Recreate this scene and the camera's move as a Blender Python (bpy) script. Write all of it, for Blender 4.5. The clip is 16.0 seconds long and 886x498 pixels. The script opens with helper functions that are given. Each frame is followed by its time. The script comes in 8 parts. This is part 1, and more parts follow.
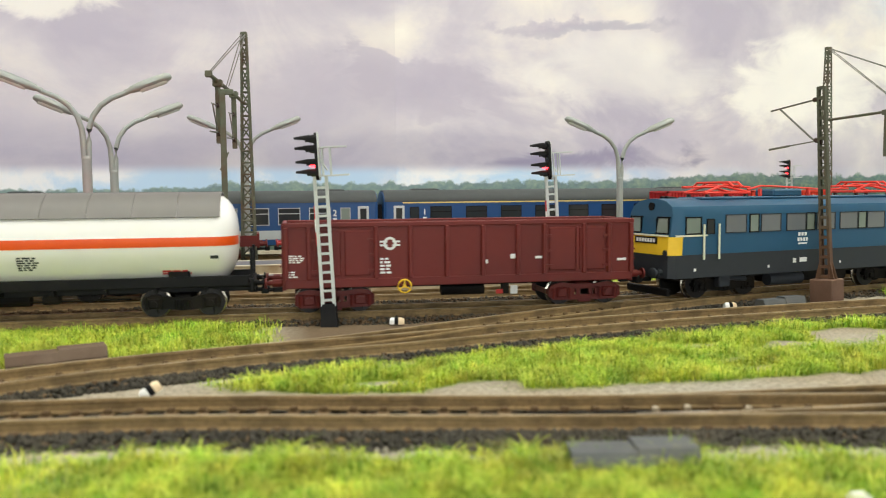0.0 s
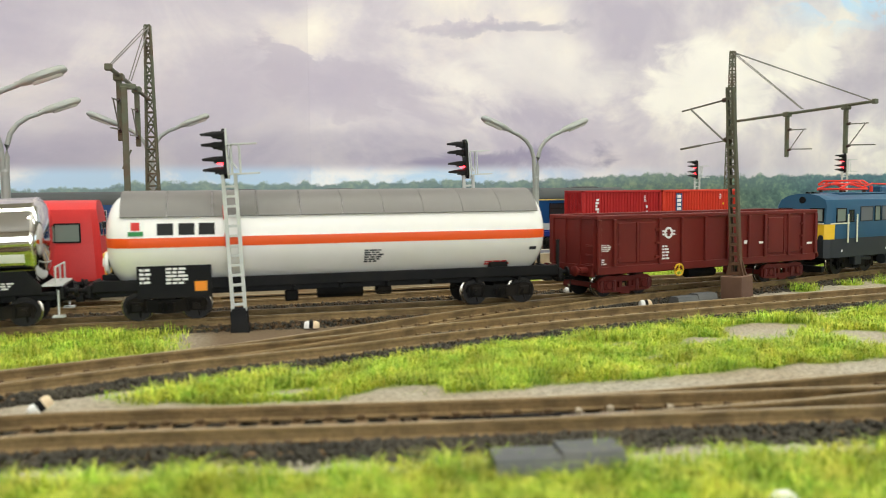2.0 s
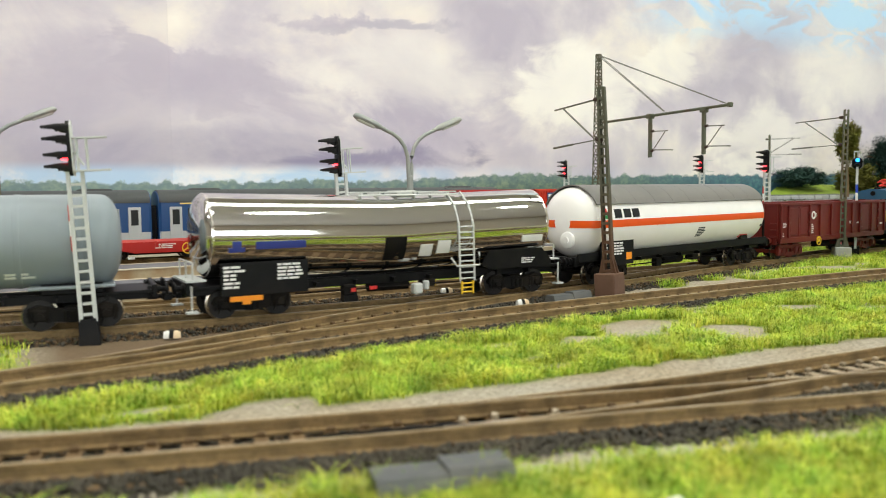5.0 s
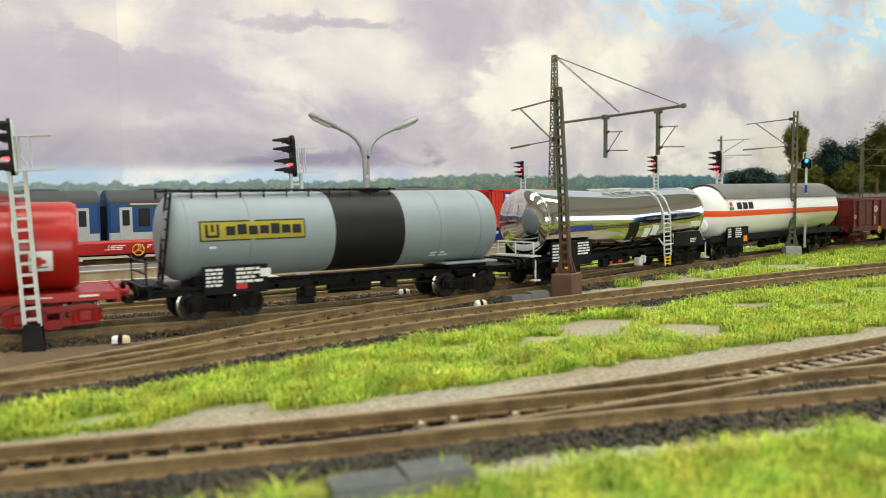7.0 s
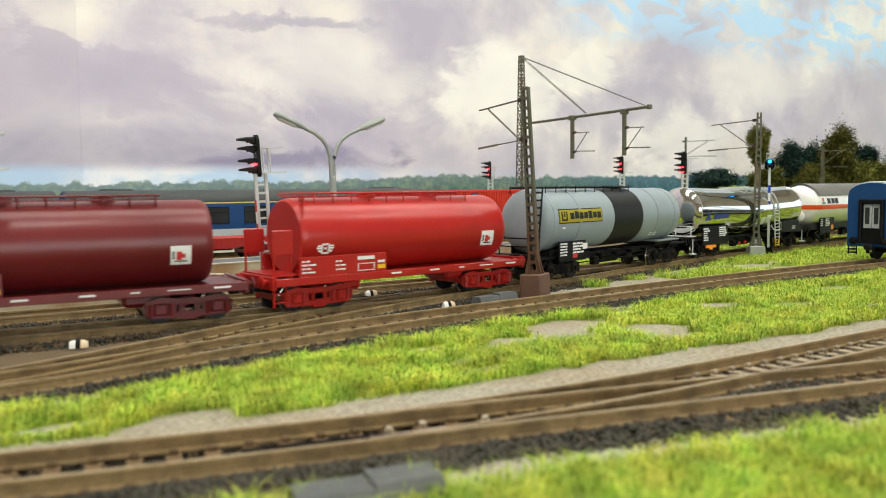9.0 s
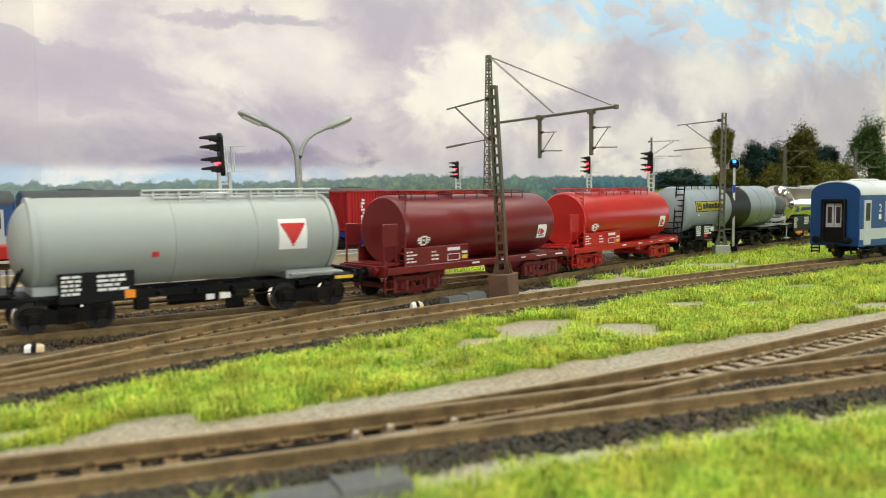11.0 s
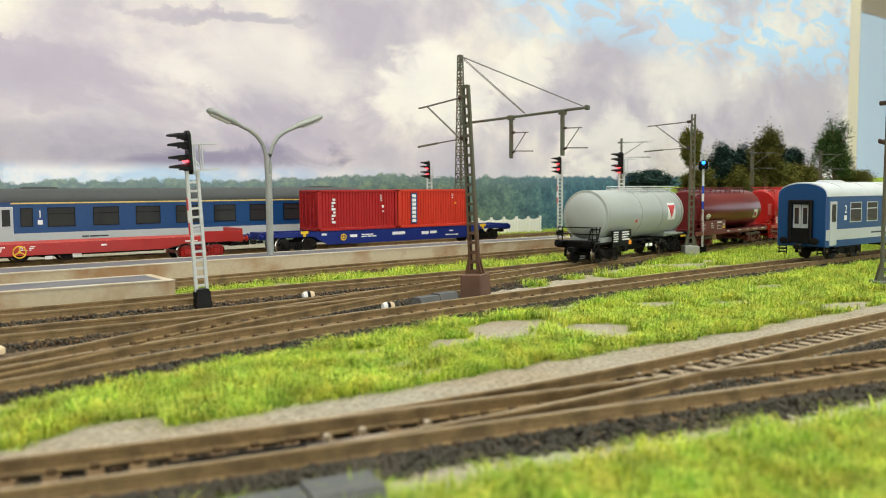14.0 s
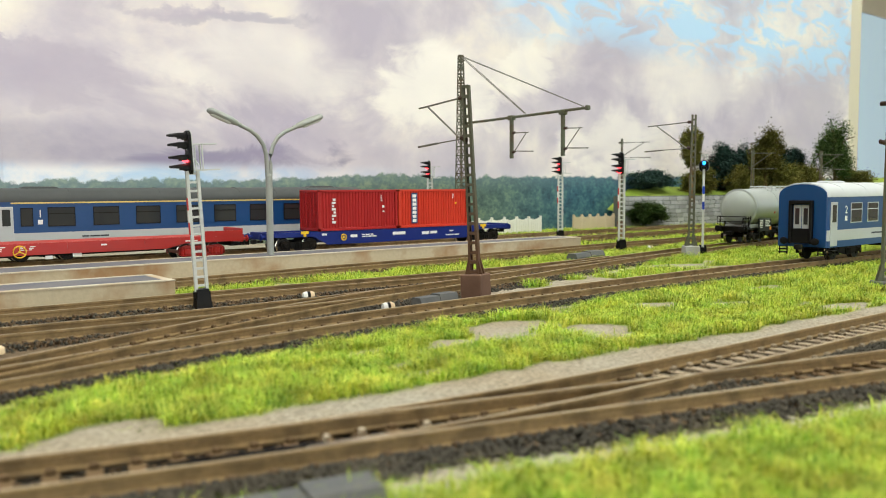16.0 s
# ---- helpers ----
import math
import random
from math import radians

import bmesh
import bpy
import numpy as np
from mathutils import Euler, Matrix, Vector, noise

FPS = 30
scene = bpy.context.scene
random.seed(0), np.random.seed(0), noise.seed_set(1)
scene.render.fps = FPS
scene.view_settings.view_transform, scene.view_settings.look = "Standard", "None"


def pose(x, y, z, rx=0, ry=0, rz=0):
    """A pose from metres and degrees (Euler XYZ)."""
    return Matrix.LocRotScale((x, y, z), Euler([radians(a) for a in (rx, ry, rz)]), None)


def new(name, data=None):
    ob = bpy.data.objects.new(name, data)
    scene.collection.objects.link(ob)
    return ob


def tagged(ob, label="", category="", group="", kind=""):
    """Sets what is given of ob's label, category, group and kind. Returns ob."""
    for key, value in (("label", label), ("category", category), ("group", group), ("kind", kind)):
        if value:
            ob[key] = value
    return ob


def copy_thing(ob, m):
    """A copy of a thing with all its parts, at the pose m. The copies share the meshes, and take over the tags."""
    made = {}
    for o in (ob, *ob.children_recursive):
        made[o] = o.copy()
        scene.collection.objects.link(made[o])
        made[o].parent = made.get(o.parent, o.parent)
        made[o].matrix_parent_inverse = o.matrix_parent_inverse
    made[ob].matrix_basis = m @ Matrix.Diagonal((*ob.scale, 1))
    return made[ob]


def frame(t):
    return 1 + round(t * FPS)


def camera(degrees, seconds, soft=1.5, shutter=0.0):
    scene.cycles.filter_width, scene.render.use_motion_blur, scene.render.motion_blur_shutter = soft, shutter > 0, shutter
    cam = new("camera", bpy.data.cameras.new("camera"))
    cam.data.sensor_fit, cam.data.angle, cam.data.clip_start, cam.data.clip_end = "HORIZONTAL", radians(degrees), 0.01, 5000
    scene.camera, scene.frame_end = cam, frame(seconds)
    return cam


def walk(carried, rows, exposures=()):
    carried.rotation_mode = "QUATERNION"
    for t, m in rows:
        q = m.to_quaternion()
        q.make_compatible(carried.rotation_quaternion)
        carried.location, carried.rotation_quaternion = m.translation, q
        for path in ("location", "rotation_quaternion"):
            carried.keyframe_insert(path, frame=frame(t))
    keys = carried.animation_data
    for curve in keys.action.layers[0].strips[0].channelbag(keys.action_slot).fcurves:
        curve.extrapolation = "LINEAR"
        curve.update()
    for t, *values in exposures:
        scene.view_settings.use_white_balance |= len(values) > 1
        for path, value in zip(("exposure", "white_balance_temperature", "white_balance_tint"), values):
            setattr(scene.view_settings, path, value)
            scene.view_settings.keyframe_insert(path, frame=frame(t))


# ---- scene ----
cam = camera(57.62, 16.0, soft=0.95, shutter=0.3)
cam.data.dof.use_dof, cam.data.dof.focus_distance, cam.data.dof.aperture_fstop = True, 0.44, 23.0
PATH = [
    (0, pose(-0.0000, 0.0000, 0.0476, 85.86, 0.47, -13.39)),
    (1, pose(0.0006, 0.0037, 0.0473, 85.84, 0.52, -16.40)),
    (2, pose(0.0019, 0.0075, 0.0468, 85.87, 0.56, -19.34)),
    (3, pose(0.0031, 0.0114, 0.0465, 85.86, 0.55, -22.35)),
    (4, pose(0.0043, 0.0151, 0.0463, 85.83, 0.57, -25.37)),
    (5, pose(0.0060, 0.0188, 0.0460, 85.82, 0.62, -28.36)),
    (7.5, pose(0.0078, 0.0224, 0.0458, 85.84, 0.66, -31.98)),
    (8, pose(0.0084, 0.0233, 0.0456, 85.86, 0.67, -32.58)),
    (8.5, pose(0.0086, 0.0238, 0.0457, 85.84, 0.62, -33.16)),
    (9, pose(0.0090, 0.0245, 0.0457, 85.85, 0.66, -33.76)),
    (11.5, pose(0.0111, 0.0282, 0.0452, 85.83, 0.63, -36.68)),
    (12, pose(0.0112, 0.0289, 0.0453, 85.82, 0.57, -37.33)),
    (12.5, pose(0.0114, 0.0290, 0.0453, 85.82, 0.51, -37.90)),
    (13, pose(0.0115, 0.0292, 0.0452, 85.83, 0.48, -38.11)),
    (14.5, pose(0.0119, 0.0294, 0.0451, 85.82, 0.43, -38.13)),
    (16, pose(0.0120, 0.0295, 0.0452, 85.82, 0.39, -38.10)),
]
walk(cam, PATH)

# ---- light of the hobby room ----
world = bpy.data.worlds.new("room_air")
scene.world = world
world.use_nodes = True
world.node_tree.nodes["Background"].inputs[0].default_value = (0.95, 0.93, 0.9, 1)
world.node_tree.nodes["Background"].inputs[1].default_value = 0.04
scene.view_settings.exposure = 0.0


def room_light(name, x, y, z, sx, sy, watts, label, shape="RECTANGLE"):
    data = bpy.data.lights.new(name, "AREA")
    data.shape, data.size, data.size_y, data.energy = shape, sx, sy, watts
    data.color = (0.985, 1.0, 0.925)
    ob = new(name, data)
    ob.matrix_world = pose(x, y, z)
    return tagged(ob, label, "ceiling light", "ceiling lights")


for k in range(6):
    room_light("ceiling_lamp", -1.1 + 0.56 * k, -0.25, 1.25, 0.15, 0.15, 3.6, "round white lamp on the room ceiling", "DISK")
room_light("ceiling_panel", 0.3, 0.40, 1.25, 3.2, 0.22, 20.0, "long white light panel on the room ceiling")
# daylight through the small window behind the camera
day = bpy.data.lights.new("window_daylight", "AREA")
day.shape, day.size, day.size_y, day.energy, day.color = "RECTANGLE", 2.2, 0.50, 19.0, (0.955, 0.985, 0.95)
day_ob = new("window_daylight", day)
day_ob.matrix_world = pose(0.0, -2.16, 0.34, 90, 0, 0)
tagged(day_ob, "daylight entering by the small window", "window light")
MM = 0.001


# ---- materials ----
def material(name, colour, rough=0.5, metal=0.0, vary=0.12, grain=900.0, bump=0.05, stain=None, stain_scale=60.0,
             stain_amount=0.5, random=0.0, emit=0.0, coat=0.0, spec=0.28, height=None):
    m = bpy.data.materials.new(name)
    m.use_nodes = True
    nt = m.node_tree
    N, L = nt.nodes, nt.links
    b = N["Principled BSDF"]
    b.inputs["Roughness"].default_value = rough
    b.inputs["Metallic"].default_value = metal
    b.inputs["Coat Weight"].default_value = coat
    b.inputs["Specular IOR Level"].default_value = spec
    tc = N.new("ShaderNodeTexCoord")
    fine = N.new("ShaderNodeTexNoise")
    fine.inputs["Scale"].default_value = grain
    fine.inputs["Detail"].default_value = 4
    L.new(tc.outputs["Object"], fine.inputs["Vector"])
    big = N.new("ShaderNodeTexNoise")
    big.inputs["Scale"].default_value = stain_scale
    big.inputs["Detail"].default_value = 5
    L.new(tc.outputs["Object"], big.inputs["Vector"])
    mix = N.new("ShaderNodeMix")
    mix.data_type = "RGBA"
    dark = tuple(c * (1 - vary) for c in colour)
    light = tuple(min(1, c * (1 + vary)) for c in colour)
    mix.inputs["A"].default_value = (*dark, 1)
    mix.inputs["B"].default_value = (*light, 1)
    L.new(fine.outputs["Fac"], mix.inputs["Factor"])
    out = mix.outputs["Result"]
    if stain:
        ramp = N.new("ShaderNodeValToRGB")
        ramp.color_ramp.elements[0].position = 0.46
        ramp.color_ramp.elements[1].position = 0.64
        ramp.color_ramp.elements[1].color = (stain_amount,) * 3 + (1,)
        L.new(big.outputs["Fac"], ramp.inputs["Fac"])
        m2 = N.new("ShaderNodeMix")
        m2.data_type = "RGBA"
        L.new(ramp.outputs["Color"], m2.inputs["Factor"])
        L.new(out, m2.inputs["A"])
        m2.inputs["B"].default_value = (*stain, 1)
        out = m2.outputs["Result"]
    if height:
        # a second paint below a height, with a ragged edge
        low, z0, z1 = height
        sz = N.new("ShaderNodeSeparateXYZ")
        L.new(tc.outputs["Object"], sz.inputs[0])
        wob = N.new("ShaderNodeMath")
        wob.operation = "MULTIPLY_ADD"
        wob.inputs[1].default_value = 0.02
        L.new(big.outputs["Fac"], wob.inputs[0])
        L.new(sz.outputs["Z"], wob.inputs[2])
        hr = N.new("ShaderNodeMapRange")
        hr.inputs["From Min"].default_value, hr.inputs["From Max"].default_value = z1 + 0.01, z0 + 0.01
        L.new(wob.outputs[0], hr.inputs["Value"])
        m3 = N.new("ShaderNodeMix")
        m3.data_type = "RGBA"
        L.new(hr.outputs["Result"], m3.inputs["Factor"])
        L.new(out, m3.inputs["A"])
        m3.inputs["B"].default_value = (*low, 1)
        out = m3.outputs["Result"]
    if random:
        info = N.new("ShaderNodeObjectInfo")
        geo = N.new("ShaderNodeNewGeometry")
        add = N.new("ShaderNodeMath")
        add.operation = "ADD"
        L.new(info.outputs["Random"], add.inputs[0])
        L.new(geo.outputs["Random Per Island"], add.inputs[1])
        rng = N.new("ShaderNodeMapRange")
        rng.inputs["From Max"].default_value = 2
        rng.inputs["To Min"].default_value = 1 - random
        rng.inputs["To Max"].default_value = 1 + random
        L.new(add.outputs[0], rng.inputs["Value"])
        hsv = N.new("ShaderNodeHueSaturation")
        L.new(rng.outputs["Result"], hsv.inputs["Value"])
        L.new(out, hsv.inputs["Color"])
        out = hsv.outputs["Color"]
    L.new(out, b.inputs["Base Color"])
    if bump:
        bn = N.new("ShaderNodeBump")
        bn.inputs["Strength"].default_value = bump
        bn.inputs["Distance"].default_value = 0.0004
        L.new(fine.outputs["Fac"], bn.inputs["Height"])
        L.new(bn.outputs["Normal"], b.inputs["Normal"])
    if emit:
        b.inputs["Emission Color"].default_value = (*colour, 1)
        b.inputs["Emission Strength"].default_value = emit
    return m


RAIL = material("rusty_rail_side", (0.265, 0.178, 0.08), 0.7, 0.0, 0.4, 900, 0.4, (0.14, 0.095, 0.045), 130, 0.75)
RAILTOP = material("worn_rail_head", (0.42, 0.335, 0.21), 0.4, 0.3, 0.25, 900, 0.15, (0.19, 0.13, 0.07), 50, 0.7)
SLEEPER = material("brown_sleeper", (0.16, 0.105, 0.055), 0.85, 0, 0.35, 900, 0.4, (0.235, 0.165, 0.095), 120, 0.4, 0.3, spec=0.15)
PALE_SLEEPER = material("dusty_sleeper", (0.36, 0.29, 0.20), 0.9, 0, 0.3, 900, 0.5, (0.2, 0.14, 0.09), 120, 0.4, 0.3)
BALLAST = material("dark_ballast", (0.058, 0.053, 0.043), 0.95, 0, 0.5, 1200, 0.6, (0.10, 0.085, 0.062), 60, 0.5, 0.55, spec=0.05)
TANBALLAST = material("brown_ballast", (0.105, 0.07, 0.042), 0.95, 0, 0.4, 1200, 0.6, (0.18, 0.125, 0.078), 50, 0.6, 0.5, spec=0.05)
PLATFORM = material("cream_platform_edge", (0.50, 0.43, 0.30), 0.8, 0, 0.14, 500, 0.25, (0.30, 0.14, 0.045), 38, 0.75)
KERB = material("pale_kerb", (0.52, 0.47, 0.37), 0.75, 0, 0.12, 500, 0.25, (0.45, 0.30, 0.14), 35, 0.5)
ASPHALT = material("platform_asphalt", (0.12, 0.12, 0.14), 0.85, 0, 0.12, 900, 0.3, (0.19, 0.185, 0.18), 30, 0.5)
SKYGREY = material("grey_enamel", (0.30, 0.32, 0.305), 0.4, 0.1, 0.08, 500, 0.05, (0.38, 0.36, 0.31), 60, 0.4)
LAMPGLASS = material("milky_lamp_glass", (0.62, 0.66, 0.63), 0.25, 0, 0.05)
MASTGREEN = material("olive_mast_paint", (0.115, 0.125, 0.085), 0.6, 0.1, 0.15, 500, 0.1, (0.13, 0.075, 0.045), 60, 0.7)
MASTBROWN = material("olive_mast_paint_rusty_foot", (0.10, 0.10, 0.07), 0.6, 0.0, 0.2, 500, 0.15, (0.085, 0.075, 0.05), 60, 0.6, height=((0.115, 0.06, 0.035), 0.018, 0.05))
WIRE = material("bare_wire", (0.20, 0.19, 0.165), 0.4, 0.6, 0.1)
INSULATOR = material("brown_insulator", (0.05, 0.025, 0.018), 0.35, 0, 0.1)
CONCRETE = material("grey_concrete", (0.42, 0.43, 0.42), 0.85, 0, 0.15, 600, 0.3, (0.28, 0.26, 0.22), 60, 0.5)
BROWNBASE = material("brown_base_block", (0.16, 0.09, 0.06), 0.7, 0, 0.15, 500, 0.2, (0.10, 0.055, 0.035), 70, 0.5)
SIGNALGREY = material("signal_grey", (0.58, 0.60, 0.58), 0.45, 0.0, 0.08)
BLACK = material("satin_black", (0.0060, 0.0060, 0.0065), 0.45, 0, 0.2, 500, 0.05, (0.016, 0.014, 0.012), 80, 0.5, spec=0.12)
BOGIEBLACK = material("bogie_black", (0.0070, 0.0066, 0.0062), 0.6, 0, 0.3, 500, 0.2, (0.022, 0.017, 0.012), 80, 0.6, spec=0.1)
WHEEL = material("dark_wheel_steel", (0.018, 0.016, 0.015), 0.5, 0.2, 0.2)
TREAD = material("bright_wheel_tread", (0.42, 0.38, 0.32), 0.25, 0.95, 0.1)
WHITE = material("white_lettering", (0.8, 0.8, 0.78), 0.5, 0, 0.06, 300, 0)
RED = material("signal_red_paint", (0.55, 0.035, 0.03), 0.45, 0, 0.1)
REDLIGHT = material("red_signal_light", (1.0, 0.03, 0.04), 0.3, 0, 0, 300, 0, emit=9.0)
BLUELIGHT = material("blue_signal_light", (0.02, 0.28, 1.0), 0.3, 0, 0, 300, 0, emit=5.0)
BLUEPAINT = material("signal_blue_paint", (0.02, 0.06, 0.42), 0.45, 0, 0.1)
ORANGE = material("orange_plate", (0.9, 0.30, 0.02), 0.5, 0, 0.06, 300, 0)
YELLOW = material("yellow_paint", (0.82, 0.52, 0.03), 0.45, 0, 0.08, 300, 0.02)
TANKWHITE = material("white_tank_paint", (0.90, 0.88, 0.86), 0.25, 0, 0.03, 200, 0.02, (0.83, 0.80, 0.73), 16, 0.5, coat=0.2)
SHIELD = material("grey_sun_shield", (0.17, 0.16, 0.148), 0.45, 0.15, 0.06, 200, 0.05, (0.13, 0.125, 0.115), 30, 0.5)
STRIPE = material("orange_stripe", (0.83, 0.10, 0.012), 0.35, 0, 0.03, 200, 0)
CHROME = material("polished_tank_steel", (0.62, 0.615, 0.61), 0.06, 1.0, 0.02, 60, 0)
BAND = material("polished_band", (0.86, 0.84, 0.80), 0.22, 1.0, 0.02, 60, 0)
BLUEGREY = material("blue_grey_tank_paint", (0.27, 0.315, 0.335), 0.42, 0, 0.05, 250, 0.03, (0.22, 0.25, 0.27), 20, 0.5)
PALEGREY = material("pale_grey_tank_paint", (0.36, 0.39, 0.37), 0.4, 0, 0.04, 250, 0.03, (0.30, 0.32, 0.30), 20, 0.5)
BANDBLACK = material("black_band", (0.0084, 0.0084, 0.0091), 0.5, 0, 0.1)
HOPRED = material("bright_red_wagon_paint", (0.42, 0.016, 0.012), 0.3, 0, 0.08, 250, 0.05, (0.32, 0.014, 0.010), 25, 0.6, spec=0.4)
HOPDARK = material("dark_red_wagon_paint", (0.15, 0.013, 0.014), 0.32, 0, 0.1, 250, 0.05, (0.105, 0.010, 0.011), 25, 0.6, spec=0.4)
OXIDE = material("oxide_red_wagon_paint", (0.138, 0.0145, 0.0105), 0.5, 0, 0.08, 250, 0.05, (0.09, 0.012, 0.01), 30, 0.6)
LOCOBLUE = material("loco_blue", (0.02, 0.078, 0.145), 0.42, 0, 0.06, 250, 0.02, (0.026, 0.085, 0.14), 25, 0.5)
LOCOGREY = material("loco_dark_grey", (0.03, 0.034, 0.04), 0.5, 0, 0.08, 250, 0.02)
PANTORED = material("pantograph_red", (0.72, 0.05, 0.035), 0.4, 0, 0.05, 250, 0)
CREAMLINE = material("pale_cream", (0.74, 0.73, 0.56), 0.45, 0, 0.05, 250, 0)
COACHBLUE = material("coach_blue", (0.008, 0.055, 0.175), 0.35, 0, 0.05, 250, 0.02)
COACHWHITE = material("coach_light_grey", (0.44, 0.465, 0.47), 0.42, 0, 0.05, 250, 0.02)
ROOFGREY = material("coach_roof_grey", (0.058, 0.064, 0.063), 0.6, 0, 0.1, 250, 0.05, (0.05, 0.055, 0.055), 40, 0.5)
ROOFWHITE = material("coach_roof_white", (0.52, 0.55, 0.56), 0.5, 0, 0.05, 250, 0.03)
CONTRED = material("container_red", (0.40, 0.02, 0.02), 0.45, 0, 0.05, 250, 0.02)
CONTORANGE = material("container_orange_red", (0.60, 0.045, 0.022), 0.45, 0, 0.05, 250, 0.02)
WAGONBLUE = material("wagon_blue", (0.008, 0.022, 0.17), 0.4, 0, 0.06, 250, 0.02)
INTERIOR = material("dark_interior", (0.05, 0.045, 0.04), 0.8, 0, 0.3)
FENCEWHITE = material("white_fence", (0.78, 0.77, 0.72), 0.6, 0, 0.05)
FENCETAN = material("tan_fence", (0.62, 0.52, 0.38), 0.7, 0, 0.08)
STONE = material("grey_wall_stone", (0.36, 0.37, 0.37), 0.85, 0, 0.3, 500, 0.4, (0.50, 0.50, 0.48), 60, 0.5, 0.45)
MORTAR = material("wall_mortar", (0.13, 0.135, 0.125), 0.9, 0, 0.15, 500, 0.3)
TRUNK = material("brown_trunk", (0.16, 0.10, 0.05), 0.9, 0, 0.3, 300, 0.4)
LEAF = material("olive_foliage", (0.155, 0.155, 0.04), 0.9, 0, 0.4, 400, 0.0, (0.20, 0.165, 0.045), 40, 0.6, 0.6, spec=0.0)
DARKLEAF = material("dark_green_foliage", (0.075, 0.125, 0.04), 0.9, 0, 0.4, 400, 0.0, (0.10, 0.13, 0.04), 40, 0.6, 0.6, spec=0.0)
SPRUCE = material("blue_green_foliage", (0.045, 0.08, 0.068), 0.9, 0, 0.4, 400, 0.0, (0.035, 0.085, 0.06), 40, 0.5, 0.5, spec=0.0)
WALLPAINT = material("cream_room_wall", (0.72, 0.66, 0.54), 0.8, 0, 0.03, 40, 0.02)
CEILPAINT = material("white_room_ceiling", (0.74, 0.71, 0.65), 0.8, 0, 0.03, 40, 0.02)
FLOORPAINT = material("brown_room_floor", (0.30, 0.22, 0.15), 0.6, 0, 0.2, 20, 0.05)
CURTAIN = material("pale_blue_window_light", (0.55, 0.72, 0.85), 0.6, 0, 0.03, 20, 0.0, emit=0.35)
DAYPANE = material("daylit_window_pane", (0.72, 0.86, 1.0), 0.3, 0, 0.03, 20, 0.0, emit=1.8)
MOTORGREY = material("point_motor_grey", (0.10, 0.105, 0.105), 0.65, 0, 0.12, 500, 0.2, (0.15, 0.145, 0.135), 90, 0.5)
MOTORBROWN = material("point_motor_brown", (0.11, 0.07, 0.045), 0.7, 0, 0.15, 500, 0.2, (0.17, 0.12, 0.08), 90, 0.5)
BEIGE = material("beige_stone", (0.70, 0.55, 0.36), 0.8, 0, 0.12, 500, 0.3)
NEARWHITE = material("white_plaster", (0.78, 0.78, 0.75), 0.7, 0, 0.06, 400, 0.1)


def grass_material():
    m = bpy.data.materials.new("static_grass_fibre")
    m.use_nodes = True
    N, L = m.node_tree.nodes, m.node_tree.links
    b = N["Principled BSDF"]
    b.inputs["Roughness"].default_value = 0.6
    b.inputs["Specular IOR Level"].default_value = 0.15
    geo = N.new("ShaderNodeNewGeometry")
    ramp = N.new("ShaderNodeValToRGB")
    e = ramp.color_ramp.elements
    e[0].position, e[0].color = 0.0, (0.12, 0.24, 0.022, 1)
    e[1].position, e[1].color = 1.0, (0.68, 0.67, 0.12, 1)
    mid = e.new(0.45)
    mid.color = (0.38, 0.51, 0.038, 1)
    L.new(geo.outputs["Random Per Island"], ramp.inputs["Fac"])
    tc = N.new("ShaderNodeTexCoord")
    patch = N.new("ShaderNodeTexNoise")
    patch.inputs["Scale"].default_value = 85
    patch.inputs["Detail"].default_value = 3
    L.new(tc.outputs["Object"], patch.inputs["Vector"])
    rng = N.new("ShaderNodeMapRange")
    rng.inputs["From Min"].default_value, rng.inputs["From Max"].default_value = 0.3, 0.7
    rng.inputs["To Min"].default_value, rng.inputs["To Max"].default_value = 0.66, 1.42
    L.new(patch.outputs["Fac"], rng.inputs["Value"])
    hsv = N.new("ShaderNodeHueSaturation")
    tint = N.new("ShaderNodeTexNoise")
    tint.inputs["Scale"].default_value = 120
    tint.inputs["Detail"].default_value = 4
    L.new(tc.outputs["Object"], tint.inputs["Vector"])
    turn = N.new("ShaderNodeMapRange")
    turn.inputs["From Min"].default_value, turn.inputs["From Max"].default_value = 0.35, 0.65
    turn.inputs["To Min"].default_value, turn.inputs["To Max"].default_value = 0.476, 0.527
    L.new(tint.outputs["Fac"], turn.inputs["Value"])
    L.new(turn.outputs["Result"], hsv.inputs["Hue"])
    L.new(rng.outputs["Result"], hsv.inputs["Value"])
    L.new(ramp.outputs["Color"], hsv.inputs["Color"])
    L.new(hsv.outputs["Color"], b.inputs["Base Color"])
    b.inputs["Subsurface Weight"].default_value = 0.0
    return m


GRASS = grass_material()


